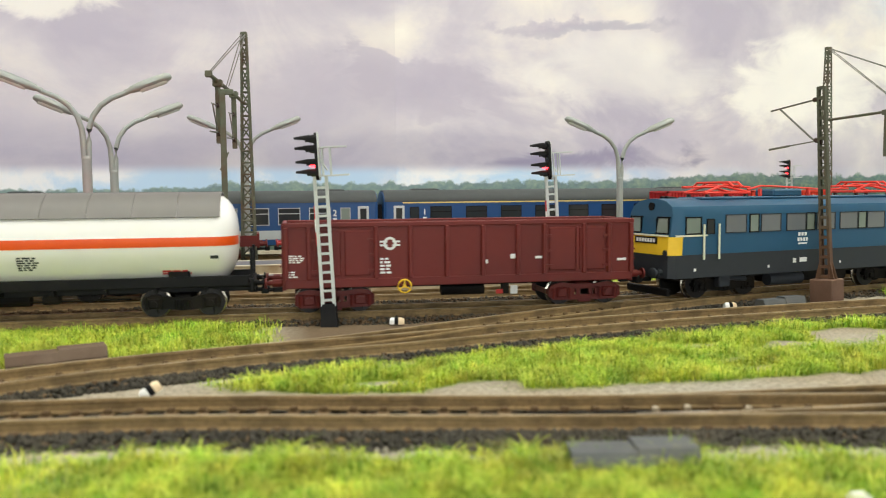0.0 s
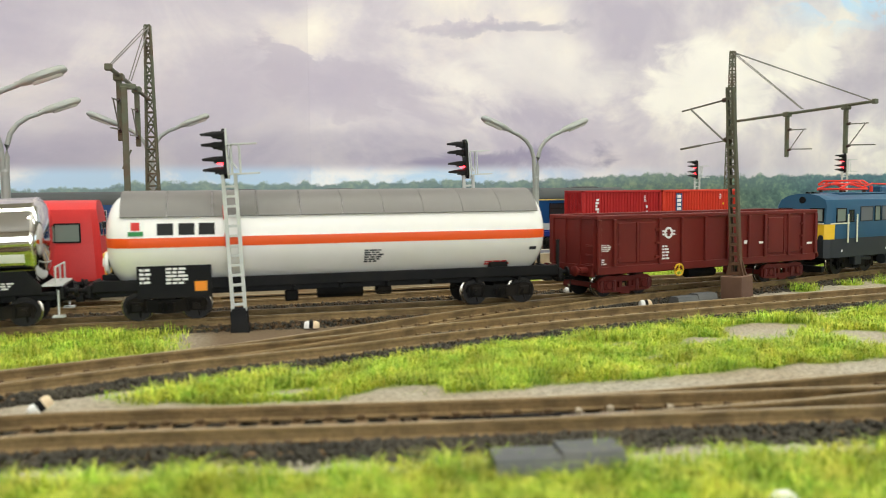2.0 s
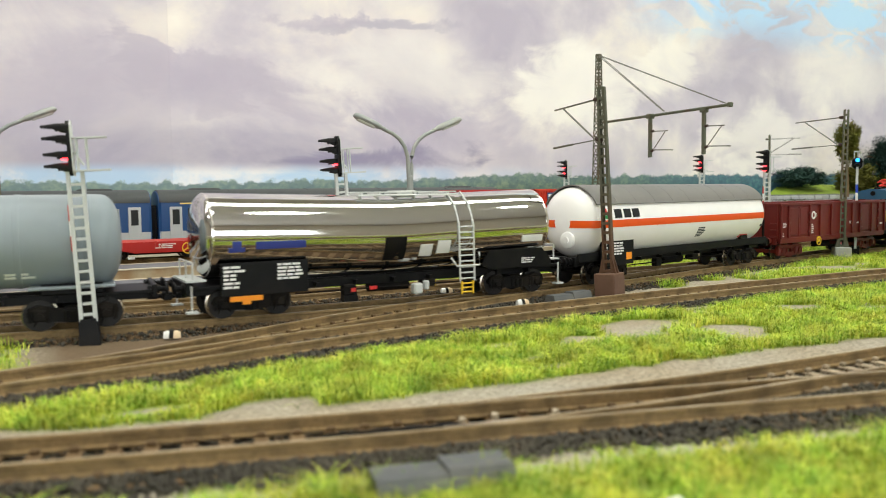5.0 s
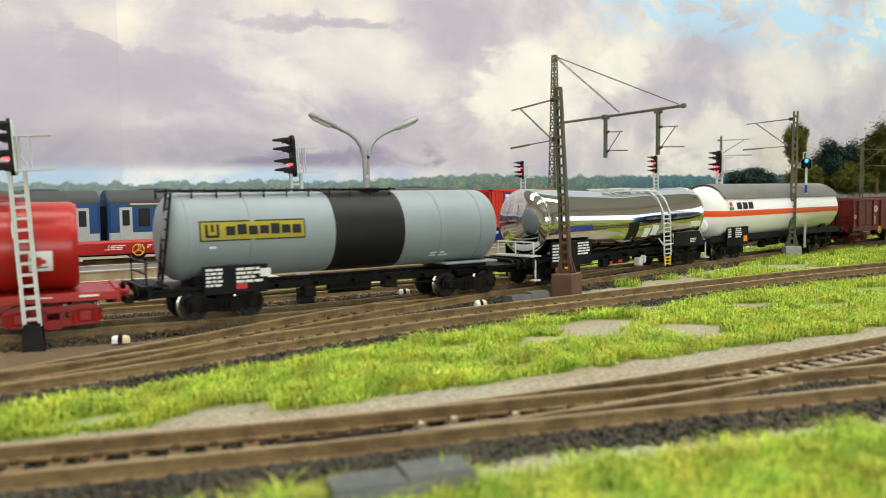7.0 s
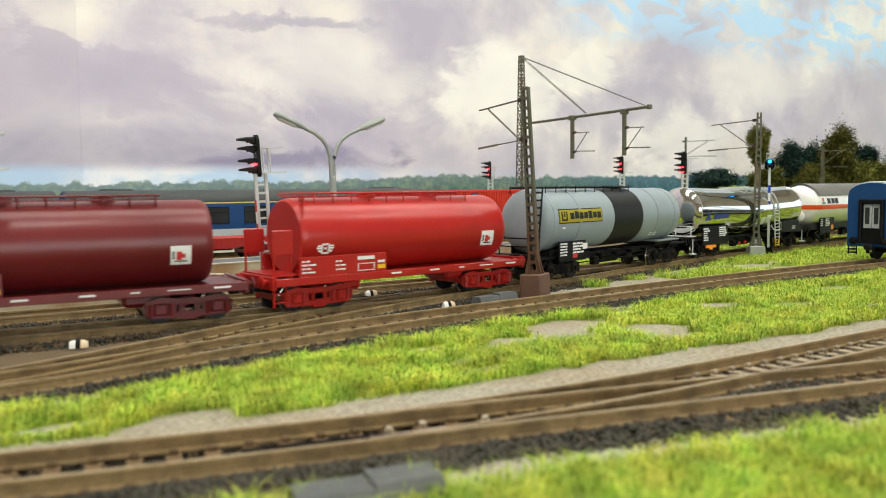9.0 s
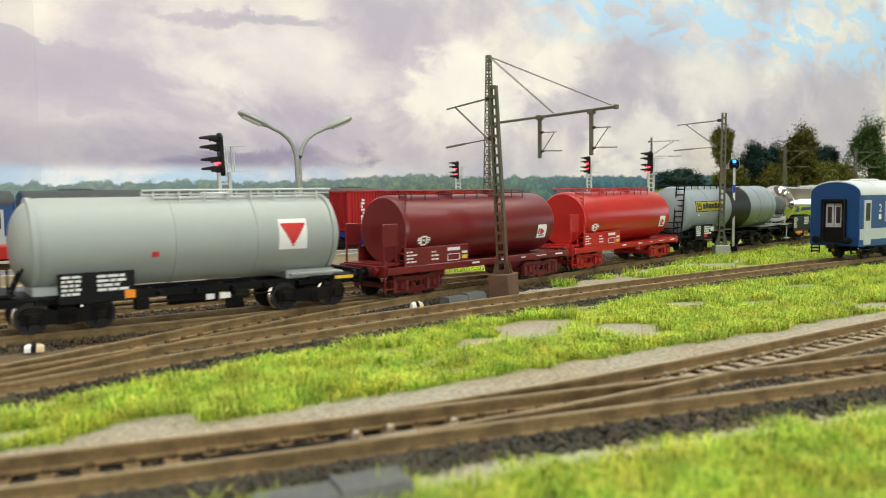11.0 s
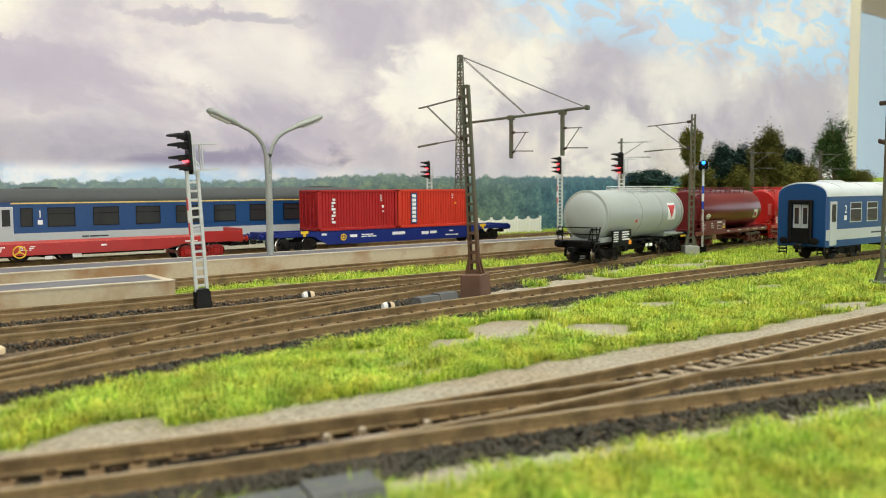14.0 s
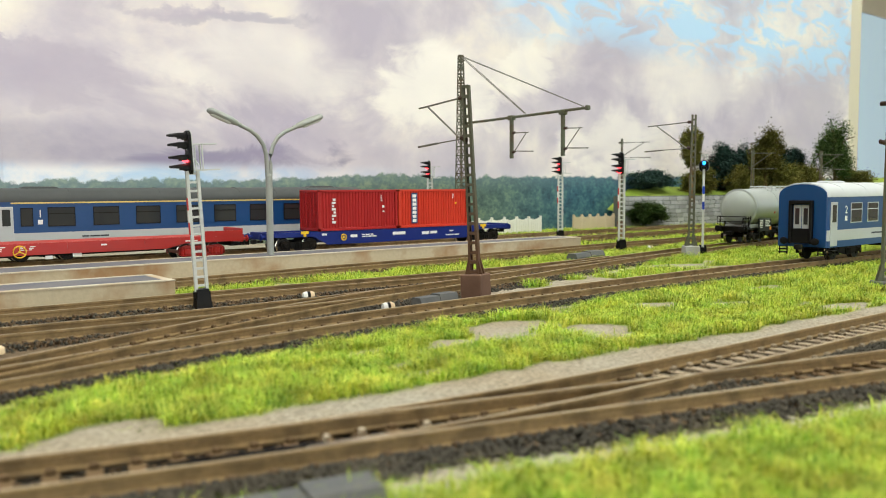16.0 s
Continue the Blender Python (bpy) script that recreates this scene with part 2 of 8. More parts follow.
def ground_material():
    m = bpy.data.materials.new("sandy_layout_ground")
    m.use_nodes = True
    N, L = m.node_tree.nodes, m.node_tree.links
    b = N["Principled BSDF"]
    b.inputs["Roughness"].default_value = 0.95
    b.inputs["Specular IOR Level"].default_value = 0.05
    tc = N.new("ShaderNodeTexCoord")
    outs = []
    for scale, detail in ((22, 4), (900, 3), (2600, 2)):
        n = N.new("ShaderNodeTexNoise")
        n.inputs["Scale"].default_value = scale
        n.inputs["Detail"].default_value = detail
        L.new(tc.outputs["Object"], n.inputs["Vector"])
        outs.append(n.outputs["Fac"])
    ramp = N.new("ShaderNodeValToRGB")
    e = ramp.color_ramp.elements
    e[0].position, e[0].color = 0.35, (0.36, 0.33, 0.265, 1)
    e[1].position, e[1].color = 0.65, (0.34, 0.285, 0.205, 1)
    L.new(outs[0], ramp.inputs["Fac"])
    hsv = N.new("ShaderNodeHueSaturation")
    rng = N.new("ShaderNodeMapRange")
    rng.inputs["From Min"].default_value, rng.inputs["From Max"].default_value = 0.3, 0.7
    rng.inputs["To Min"].default_value, rng.inputs["To Max"].default_value = 0.65, 1.3
    L.new(outs[1], rng.inputs["Value"])
    L.new(rng.outputs["Result"], hsv.inputs["Value"])
    L.new(ramp.outputs["Color"], hsv.inputs["Color"])
    out = hsv.outputs["Color"]
    for layer, tone in (("turf", (0.24, 0.32, 0.034, 1)), ("bed", (0.035, 0.029, 0.022, 1)), ("dirt", (0.115, 0.073, 0.04, 1))):
        at = N.new("ShaderNodeAttribute")
        at.attribute_name = layer
        mx = N.new("ShaderNodeMix")
        mx.data_type = "RGBA"
        L.new(at.outputs["Fac"], mx.inputs["Factor"])
        L.new(out, mx.inputs["A"])
        mx.inputs["B"].default_value = tone
        out = mx.outputs["Result"]
    L.new(out, b.inputs["Base Color"])
    bn = N.new("ShaderNodeBump")
    bn.inputs["Strength"].default_value = 0.35
    bn.inputs["Distance"].default_value = 0.0006
    L.new(outs[2], bn.inputs["Height"])
    L.new(bn.outputs["Normal"], b.inputs["Normal"])
    return m


GROUND = ground_material()


def backdrop_material():
    """Printed sky: cloud layers above, wooded hills along the foot, with a faint added glow."""
    m = bpy.data.materials.new("glowing_cloud_print")
    m.use_nodes = True
    N, L = m.node_tree.nodes, m.node_tree.links
    b = N["Principled BSDF"]
    b.inputs["Roughness"].default_value = 0.55
    tc = N.new("ShaderNodeTexCoord")
    sep = N.new("ShaderNodeSeparateXYZ")
    L.new(tc.outputs["Object"], sep.inputs[0])

    def noise_at(sx, sz, scale, detail, rough=0.55, shift=0.0, warp=0.0):
        mp = N.new("ShaderNodeMapping")
        mp.inputs["Scale"].default_value = (sx, 1, sz)
        mp.inputs["Location"].default_value = (shift, shift * 0.7, shift * 0.3)
        L.new(tc.outputs["Object"], mp.inputs["Vector"])
        n = N.new("ShaderNodeTexNoise")
        n.inputs["Scale"].default_value = scale
        n.inputs["Detail"].default_value = detail
        n.inputs["Roughness"].default_value = rough
        n.inputs["Distortion"].default_value = warp
        L.new(mp.outputs[0], n.inputs["Vector"])
        return n.outputs["Fac"]

    def ramp_of(fac, *stops):
        r = N.new("ShaderNodeValToRGB")
        e = r.color_ramp.elements
        e[0].position, e[0].color = stops[0][0], (*stops[0][1], 1)
        e[1].position, e[1].color = stops[-1][0], (*stops[-1][1], 1)
        for p, c in stops[1:-1]:
            e.new(p).color = (*c, 1)
        L.new(fac, r.inputs["Fac"])
        return r.outputs["Color"]

    def mixed(fac, a, c):
        x = N.new("ShaderNodeMix")
        x.data_type = "RGBA"
        for s, v in ((x.inputs["Factor"], fac), (x.inputs["A"], a), (x.inputs["B"], c)):
            if isinstance(v, (tuple, float)):
                s.default_value = (*v, 1) if isinstance(v, tuple) else v
            else:
                L.new(v, s)
        return x.outputs["Result"]

    def maths(op, a, c):
        x = N.new("ShaderNodeMath")
        x.operation = op
        x.use_clamp = False
        for s, v in ((x.inputs[0], a), (x.inputs[1], c)):
            if isinstance(v, float):
                s.default_value = v
            else:
                L.new(v, s)
        return x.outputs[0]

    def span(v, lo, hi, a=0.0, c=1.0):
        r = N.new("ShaderNodeMapRange")
        r.interpolation_type = "SMOOTHSTEP"
        r.inputs["From Min"].default_value, r.inputs["From Max"].default_value = lo, hi
        r.inputs["To Min"].default_value, r.inputs["To Max"].default_value = a, c
        L.new(v, r.inputs["Value"])
        return r.outputs["Result"]

    x, z = sep.outputs["X"], sep.outputs["Z"]
    clouds = noise_at(1.0, 1.7, 3.4, 8, 0.55, 3.1, 0.5)
    puffs = noise_at(1.0, 1.3, 9.0, 8, 0.6, 7.7, 0.5)
    wisps = noise_at(1.0, 2.6, 16.0, 6, 0.6, 5.2, 0.8)
    # heaped cloud heads: soft cells bent by the noise
    bend = N.new("ShaderNodeVectorMath")
    bend.operation = "MULTIPLY_ADD"
    tint = N.new("ShaderNodeTexNoise")
    tint.inputs["Scale"].default_value, tint.inputs["Detail"].default_value = 14.0, 4
    L.new(tc.outputs["Object"], tint.inputs["Vector"])
    L.new(tint.outputs["Color"], bend.inputs[0])
    bend.inputs[1].default_value = (0.09, 0.0, 0.06)
    L.new(tc.outputs["Object"], bend.inputs[2])
    cells = N.new("ShaderNodeTexVoronoi")
    cells.feature = "SMOOTH_F1"
    cells.inputs["Scale"].default_value, cells.inputs["Smoothness"].default_value = 13.0, 0.55
    L.new(bend.outputs[0], cells.inputs["Vector"])
    heads = maths("SUBTRACT", 1.0, cells.outputs["Distance"])
    mix3 = maths("ADD", maths("ADD", maths("MULTIPLY", clouds, 0.48), maths("MULTIPLY", puffs, 0.34)), maths("MULTIPLY", maths("SUBTRACT", heads, 0.55), 0.20))
    mix3 = maths("ADD", mix3, span(x, 0.1, 0.9, 0.032, 0.078))
    body = ramp_of(mix3, (0.36, (0.44, 0.40, 0.49)), (0.44, (0.55, 0.505, 0.565)), (0.49, (0.66, 0.61, 0.625)), (0.535, (0.75, 0.69, 0.655)), (0.60, (0.82, 0.765, 0.70)))

    def blob(cx, cz, rx, rz, soft=0.5, ragged=0.9):
        """An uneven patch of the print round a centre."""
        wx, wz = maths("MULTIPLY", maths("SUBTRACT", wisps, 0.5), 0.16), maths("MULTIPLY", maths("SUBTRACT", puffs, 0.5), 0.10)
        dx, dz = maths("DIVIDE", maths("SUBTRACT", maths("ADD", x, wx), cx), rx), maths("DIVIDE", maths("SUBTRACT", maths("ADD", z, wz), cz), rz)
        d2 = maths("ADD", maths("MULTIPLY", dx, dx), maths("MULTIPLY", dz, dz))
        d2 = maths("ADD", d2, maths("MULTIPLY", maths("SUBTRACT", heads, 0.6), ragged * -1.6))
        return span(d2, 1.0 + soft, 1.0 - soft)
    col = body
    shade, violet, glow = (0.45, 0.405, 0.49), (0.25, 0.225, 0.34), (0.87, 0.83, 0.775)
    for cx, cz, rx, rz, tone, much, soft in (
            (0.02, 0.135, 0.13, 0.035, shade, 0.55, 0.8), (0.10, 0.160, 0.035, 0.03, shade, 0.75, 0.4), (0.165, 0.14, 0.05, 0.022, shade, 0.6, 0.4),
            (0.26, 0.128, 0.04, 0.016, shade, 0.5, 0.5), (0.325, 0.206, 0.072, 0.0075, (0.37, 0.345, 0.44), 0.7, 0.9), (0.27, 0.212, 0.06, 0.006, shade, 0.7, 0.8),
            (-0.22, 0.12, 0.10, 0.03, shade, 0.6, 0.7), (-0.15, 0.205, 0.05, 0.018, glow, 0.9, 0.5),
            (0.36, 0.15, 0.10, 0.035, glow, 0.55, 0.9), (0.575, 0.155, 0.085, 0.045, glow, 0.8, 0.6), (0.70, 0.19, 0.05, 0.035, glow, 0.5, 0.6),
            (0.44, 0.085, 0.06, 0.02, shade, 0.4, 0.8), (0.86, 0.11, 0.10, 0.04, glow, 0.7, 0.6), (1.05, 0.19, 0.16, 0.05, glow, 0.5, 0.8),
            (1.22, 0.15, 0.12, 0.06, shade, 0.6, 0.9), (1.38, 0.19, 0.10, 0.10, shade, 0.7, 0.9)):
        col = mixed(maths("MULTIPLY", blob(cx, cz, rx, rz, soft), much), col, tone)
    # grey-violet banks low over the hills
    low = maths("MULTIPLY", span(z, 0.116, 0.080), span(x, 0.46, 0.10, 0.0, 1.0))
    low = maths("MULTIPLY", low, span(clouds, 0.38, 0.62, 1.0, 0.45))
    col = mixed(low, col, violet)
    col = mixed(maths("MULTIPLY", blob(0.31, 0.078, 0.10, 0.013, 0.7), 0.85), col, violet)
    # open blue sky high on the far side
    blue = maths("MULTIPLY", maths("MULTIPLY", span(x, 0.60, 0.72), span(z, 0.205, 0.27)), span(wisps, 0.42, 0.56, 1.0, 0.15))
    col = mixed(maths("MULTIPLY", blue, 0.9), col, (0.40, 0.62, 0.84))
    # clear strip at the horizon
    strip = maths("MULTIPLY", span(z, 0.074, 0.062), span(x, 0.55, 0.2, 0.12, 1.0))
    col = mixed(strip, col, mixed(span(puffs, 0.42, 0.58), (0.42, 0.60, 0.78), (0.78, 0.77, 0.78)))
    # the first sheet is printed a little darker than its neighbour
    col = mixed(span(x, 0.1312, 0.1308, 0.0, 0.20), col, (0.42, 0.38, 0.44))
    # woods
    crowns = noise_at(1.0, 1.0, 75.0, 5, 0.65, 1.3)
    dots = noise_at(1.0, 1.3, 210.0, 3, 0.6, 4.3)
    ridge = maths("ADD", maths("MULTIPLY", noise_at(1.0, 0.0, 4.0, 3, 0.6, 2.2), 0.016), maths("MULTIPLY", crowns, 0.018))
    top = maths("ADD", ridge, span(x, 0.0, 0.75, 0.0355, 0.0455))
    edge = span(maths("SUBTRACT", top, z), -0.0010, 0.0018)
    leafy = maths("ADD", maths("MULTIPLY", crowns, 0.6), maths("MULTIPLY", dots, 0.4))
    greens = ramp_of(leafy, (0.38, (0.035, 0.065, 0.06)), (0.5, (0.085, 0.135, 0.095)), (0.62, (0.19, 0.245, 0.14)))
    blues = ramp_of(leafy, (0.38, (0.010, 0.045, 0.075)), (0.5, (0.025, 0.095, 0.135)), (0.62, (0.075, 0.19, 0.19)))
    woods = mixed(span(x, 0.55, 0.80), greens, blues)
    deep = maths("SUBTRACT", top, z)
    haze = mixed(maths("MULTIPLY", span(deep, 0.0, 0.022, 0.30, 0.03), span(x, 0.15, 0.8, 1.0, 0.45)), woods, (0.34, 0.46, 0.54))
    col = mixed(edge, col, haze)
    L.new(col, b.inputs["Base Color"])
    # the print is made to glow slightly in its own colours, lifting the sky
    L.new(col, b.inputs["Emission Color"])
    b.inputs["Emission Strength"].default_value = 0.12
    return m


BACKDROP = backdrop_material()


def glass_material(name, tint=(0.05, 0.06, 0.06)):
    m = bpy.data.materials.new(name)
    m.use_nodes = True
    b = m.node_tree.nodes["Principled BSDF"]
    b.inputs["Base Color"].default_value = (*tint, 1)
    b.inputs["Roughness"].default_value = 0.04
    b.inputs["Specular IOR Level"].default_value = 0.6
    return m


GLASS = glass_material("tinted_window_glass", (0.03, 0.033, 0.035))
GREYGLASS = glass_material("grey_window_glass", (0.16, 0.17, 0.18))
PALEGLASS = glass_material("pale_window_glass", (0.20, 0.24, 0.21))


# ---- mesh helpers: lengths in millimetres ----
def box(bm, x0, x1, y0, y1, z0, z1, bevel=0.0, matrix=None):
    r = bmesh.ops.create_cube(bm, size=1.0)
    vs = r["verts"]
    for v in vs:
        v.co = Vector(((x0 + x1) / 2 + v.co.x * (x1 - x0), (y0 + y1) / 2 + v.co.y * (y1 - y0), (z0 + z1) / 2 + v.co.z * (z1 - z0)))
    if bevel:
        es = list({e for v in vs for e in v.link_edges})
        r = bmesh.ops.bevel(bm, geom=es, offset=bevel, segments=1, affect="EDGES", clamp_overlap=True)
        vs = list({v for f in r["faces"] for v in f.verts} | {v for v in vs if v.is_valid})
    if matrix is not None:
        for v in vs:
            v.co = matrix @ v.co
    return vs


def tube(bm, points, r, n=6, closed=False):
    """A round bar along points."""
    pts = [Vector(p) for p in points]
    rings = []
    for i, p in enumerate(pts):
        a = pts[i - 1] if i or closed else p
        b = pts[(i + 1) % len(pts)] if i < len(pts) - 1 or closed else p
        d = (b - a).normalized()
        side = d.cross(Vector((0, 0, 1)))
        if side.length < 0.05:
            side = d.cross(Vector((1, 0, 0)))
        side.normalize()
        up = side.cross(d)
        rr = r[i] if isinstance(r, (list, tuple)) else r
        rings.append([bm.verts.new(p + side * (math.cos(k * math.tau / n) * rr) + up * (math.sin(k * math.tau / n) * rr)) for k in range(n)])
    m = len(rings)
    for i in range(m if closed else m - 1):
        a, b = rings[i], rings[(i + 1) % m]
        for k in range(n):
            bm.faces.new((a[k], a[(k + 1) % n], b[(k + 1) % n], b[k]))
    if not closed:
        bm.faces.new(rings[0][::-1])
        bm.faces.new(rings[-1])
    return rings


def loft(bm, rings, cap=True, wrap=True):
    """Skin over rings of points, each with the same count."""
    rows = [[bm.verts.new(p) for p in ring] for ring in rings]
    n = len(rows[0])
    for a, b in zip(rows, rows[1:]):
        for k in range(n if wrap else n - 1):
            bm.faces.new((a[k], a[(k + 1) % n], b[(k + 1) % n], b[k]))
    if cap:
        bm.faces.new(rows[0][::-1])
        bm.faces.new(rows[-1])
    return rows


def lathe_x(bm, stations, cy, cz, n=40, a0=0.0, a1=math.tau):
    """Turned body along x: stations of (x, radius) or (x, radius, dz)."""
    full = a1 - a0 > 6.28
    rings = []
    for st in stations:
        x, r = st[:2]
        dz = st[2] if len(st) > 2 else 0.0
        cnt = n if full else n + 1
        rings.append([(x, cy + r * math.sin(a0 + (a1 - a0) * k / n), cz + dz + r * math.cos(a0 + (a1 - a0) * k / n)) for k in range(cnt)])
    return loft(bm, rings, cap=full, wrap=full)


def finish(ob_name, bm, mat, smooth=None):
    for v in bm.verts:
        v.co *= MM
    bmesh.ops.recalc_face_normals(bm, faces=bm.faces)
    me = bpy.data.meshes.new(ob_name)
    if smooth:
        limit = radians(smooth)
        for f in bm.faces:
            f.smooth = True
        for e in bm.edges:
            e.smooth = len(e.link_faces) == 2 and e.calc_face_angle(3.2) < limit
    bm.to_mesh(me)
    bm.free()
    me.materials.append(mat)
    return me


def part(name, bm, mat, parent, label="", smooth=35):
    ob = new(name, finish(name, bm, mat, smooth))
    ob.parent = parent
    if label:
        tagged(ob, label)
    return ob


def thing(name, label, category, group="", kind="", m=None):
    ob = new(name)
    ob.empty_display_size = 0.01
    if m is not None:
        ob.matrix_basis = m
    return tagged(ob, label, category, group, kind)


def solid(name, bm, mat, label, category, group="", kind="", m=None, smooth=35):
    ob = new(name, finish(name, bm, mat, smooth))
    if m is not None:
        ob.matrix_basis = m
    return tagged(ob, label, category, group, kind)


def B():
    return bmesh.new()


def boxes(name, mat, parent, rows, label="", bevel=0.0):
    for r in rows:
        bm = B()
        box(bm, *r, bevel=bevel)
        ob = part(name, bm, mat, parent, label)
    return ob


def at_mm(x, y, z=0.0, rz=0.0, rx=0.0, ry=0.0):
    return pose(x * MM, y * MM, z * MM, rx, ry, rz)


def fast_mesh(name, verts, faces, mat):
    """verts (n, 3) in millimetres, faces (m, k)."""
    me = bpy.data.meshes.new(name)
    verts = np.asarray(verts, dtype=np.float32) * MM
    faces = np.asarray(faces, dtype=np.int32)
    k = faces.shape[1]
    me.vertices.add(len(verts))
    me.vertices.foreach_set("co", verts.ravel())
    me.loops.add(faces.size)
    me.loops.foreach_set("vertex_index", faces.ravel())
    me.polygons.add(len(faces))
    me.polygons.foreach_set("loop_start", np.arange(0, faces.size, k, dtype=np.int32))
    me.polygons.foreach_set("loop_total", np.full(len(faces), k, dtype=np.int32))
    me.update(calc_edges=True)
    me.materials.append(mat)
    return me


# ---- plan of the tracks, millimetres, rail heads at z = 0 ----
def smooth_line(points):
    P = np.array(points, float)
    Q = np.vstack([2 * P[0] - P[1], P, 2 * P[-1] - P[-2]])
    out = []
    for i in range(1, len(Q) - 2):
        a, b, c, d = Q[i - 1:i + 3]
        for u in np.linspace(0, 1, 20, endpoint=False):
            out.append(.5 * (2 * b + (c - a) * u + (2 * a - 5 * b + 4 * c - d) * u * u + (3 * b - a - 3 * c + d) * u ** 3))
    out.append(P[-1])
    P = np.array(out)
    for _ in range(24):
        P[1:-1] = (P[:-2] + 2 * P[1:-1] + P[2:]) / 4
    return P


class Line:
    def __init__(self, points):
        self.P = smooth_line(points)
        self.S = np.r_[0, np.cumsum(np.hypot(*np.diff(self.P, axis=0).T))]
        self.S -= np.interp(0, self.P[:, 0], self.S)

    def at(self, s):
        return np.array([np.interp(s, self.S, self.P[:, 0]), np.interp(s, self.S, self.P[:, 1])])

    def heading(self, s):
        d = self.at(s + 2) - self.at(s - 2)
        return math.atan2(d[1], d[0])

    def side(self, s, off):
        h = self.heading(s)
        return self.at(s) + off * np.array([-math.sin(h), math.cos(h)])

    def y(self, x):
        return np.interp(x, self.P[:, 0], self.P[:, 1])


NEAR = Line([(-260, 226), (-120, 204), (-50, 192), (-16, 187), (31, 174.5), (66, 165.3), (101, 157), (133, 149), (175, 137.8), (223, 125.5), (330, 98), (440, 70)])
BRANCH = Line([(40, 172), (66, 165.3), (85, 161.2), (104, 158.6), (136, 155.2), (173, 153), (208, 152), (254, 151.6), (318, 150.5), (450, 149), (600, 148)])
MAST = Line([(-330, 112), (-150, 190), (-66, 229.3), (-36, 240), (-10, 246.5), (6, 249.5), (45, 255), (64, 259), (80, 262.7), (105, 267), (128, 270.4), (151, 273.5), (175.5, 275.8), (218.5, 278.8), (271.5, 282.2), (314, 284.4), (358, 285.7), (412, 286.4), (470, 286), (536, 284.5), (700, 281), (1000, 275)])
CROSS = Line([(-36, 240), (-10, 246.5), (30, 257), (66, 272), (90, 283), (120, 296), (150, 307), (185, 318.5), (212, 326.5), (242, 332.5)])
TRAIN = Line([(-1500, 365), (-900, 352), (-500, 347), (-300, 343), (-92, 337), (-50, 335), (-10, 332), (40, 327), (80, 324), (110, 322.5), (140, 322.5), (180, 324), (212, 327.5), (242, 332.5), (292, 342), (325, 350), (356, 358), (425, 374), (465, 382), (510, 389.5), (560, 397), (650, 409), (760, 424), (900, 444), (1100, 474), (1300, 504), (2100, 624)])
FOURTH = Line([(-500, 400), (-250, 394), (-60, 384), (0, 378), (65, 374), (105, 373), (150, 374), (181, 374), (222, 373), (267, 371), (325, 371), (380, 374.5), (425, 380), (470, 386)])
FIFTH = Line([(-500, 412), (-100, 428), (60, 434), (180, 441), (217, 444), (256, 447.5), (297, 450), (340, 452), (400, 457), (465, 462), (535, 467), (700, 476), (1000, 492), (1500, 520)])
SIXTH = Line([(-700, 555), (0, 555), (485, 555), (800, 560), (1300, 590)])
SEVENTH = Line([(-700, 624), (0, 624), (500, 624), (800, 630), (1300, 655)])
ALL = [NEAR, BRANCH, MAST, CROSS, TRAIN, FOURTH, FIFTH, SIXTH, SEVENTH]


def track_distance(X, Y, lines=None):
    best = np.full(X.shape, 1e9)
    for ln in (lines or ALL):
        P = ln.P[::6]
        for a, b in zip(P, P[1:]):
            d = b - a
            u = np.clip(((X - a[0]) * d[0] + (Y - a[1]) * d[1]) / (d @ d), 0, 1)
            best = np.minimum(best, np.hypot(X - a[0] - u * d[0], Y - a[1] - u * d[1]))
    return best


def lumps(X, Y, scale, seed):
    """Soft value noise on arrays, about 0 to 1."""
    out = np.zeros(X.shape)
    for o, w in ((1, 0.6), (2.3, 0.3), (5.1, 0.1)):
        U, V = X * o / scale + seed * 17.3, Y * o / scale + seed * 5.7
        iu, iv = np.floor(U).astype(np.int64), np.floor(V).astype(np.int64)
        fu, fv = U - iu, V - iv
        fu, fv = fu * fu * (3 - 2 * fu), fv * fv * (3 - 2 * fv)

        def h(a, b):
            n = (a * 374761393 + b * 668265263 + seed * 974711) & 0x7fffffff
            n = ((n ^ (n >> 13)) * 1274126177) & 0x7fffffff
            return (n & 0xffff) / 65535.0
        out += w * ((h(iu, iv) * (1 - fu) + h(iu + 1, iv) * fu) * (1 - fv) + (h(iu, iv + 1) * (1 - fu) + h(iu + 1, iv + 1) * fu) * fv)
    return out


# ---- rails, sleepers, ballast ----
RAIL_PROFILE = [(-1.15, -3.3), (1.15, -3.3), (1.15, -2.9), (0.36, -2.55), (0.32, -1.1), (0.56, -0.8), (0.54, -0.06), (0.44, 0.0), (-0.44, 0.0), (-0.54, -0.06), (-0.56, -0.8), (-0.32, -1.1), (-0.36, -2.55), (-1.15, -2.9)]


def rail(parent, line, s0, s1, off, step=6.0):
    cnt = max(2, int((s1 - s0) / step))
    rings = []
    for s in np.linspace(s0, s1, cnt):
        c = line.side(s, off)
        h = line.heading(s)
        n = (-math.sin(h), math.cos(h))
        rings.append([(c[0] + n[0] * a, c[1] + n[1] * a, z) for a, z in RAIL_PROFILE])
    bm = B()
    loft(bm, rings)
    ob = part("rail", bm, RAIL, parent, smooth=None)
    ob.data.materials.append(RAILTOP)
    # the worn running surface is the top strip of the profile
    for p in ob.data.polygons:
        if p.normal.z > 0.9 and p.center.z > -0.0003:
            p.material_index = 1
    return ob


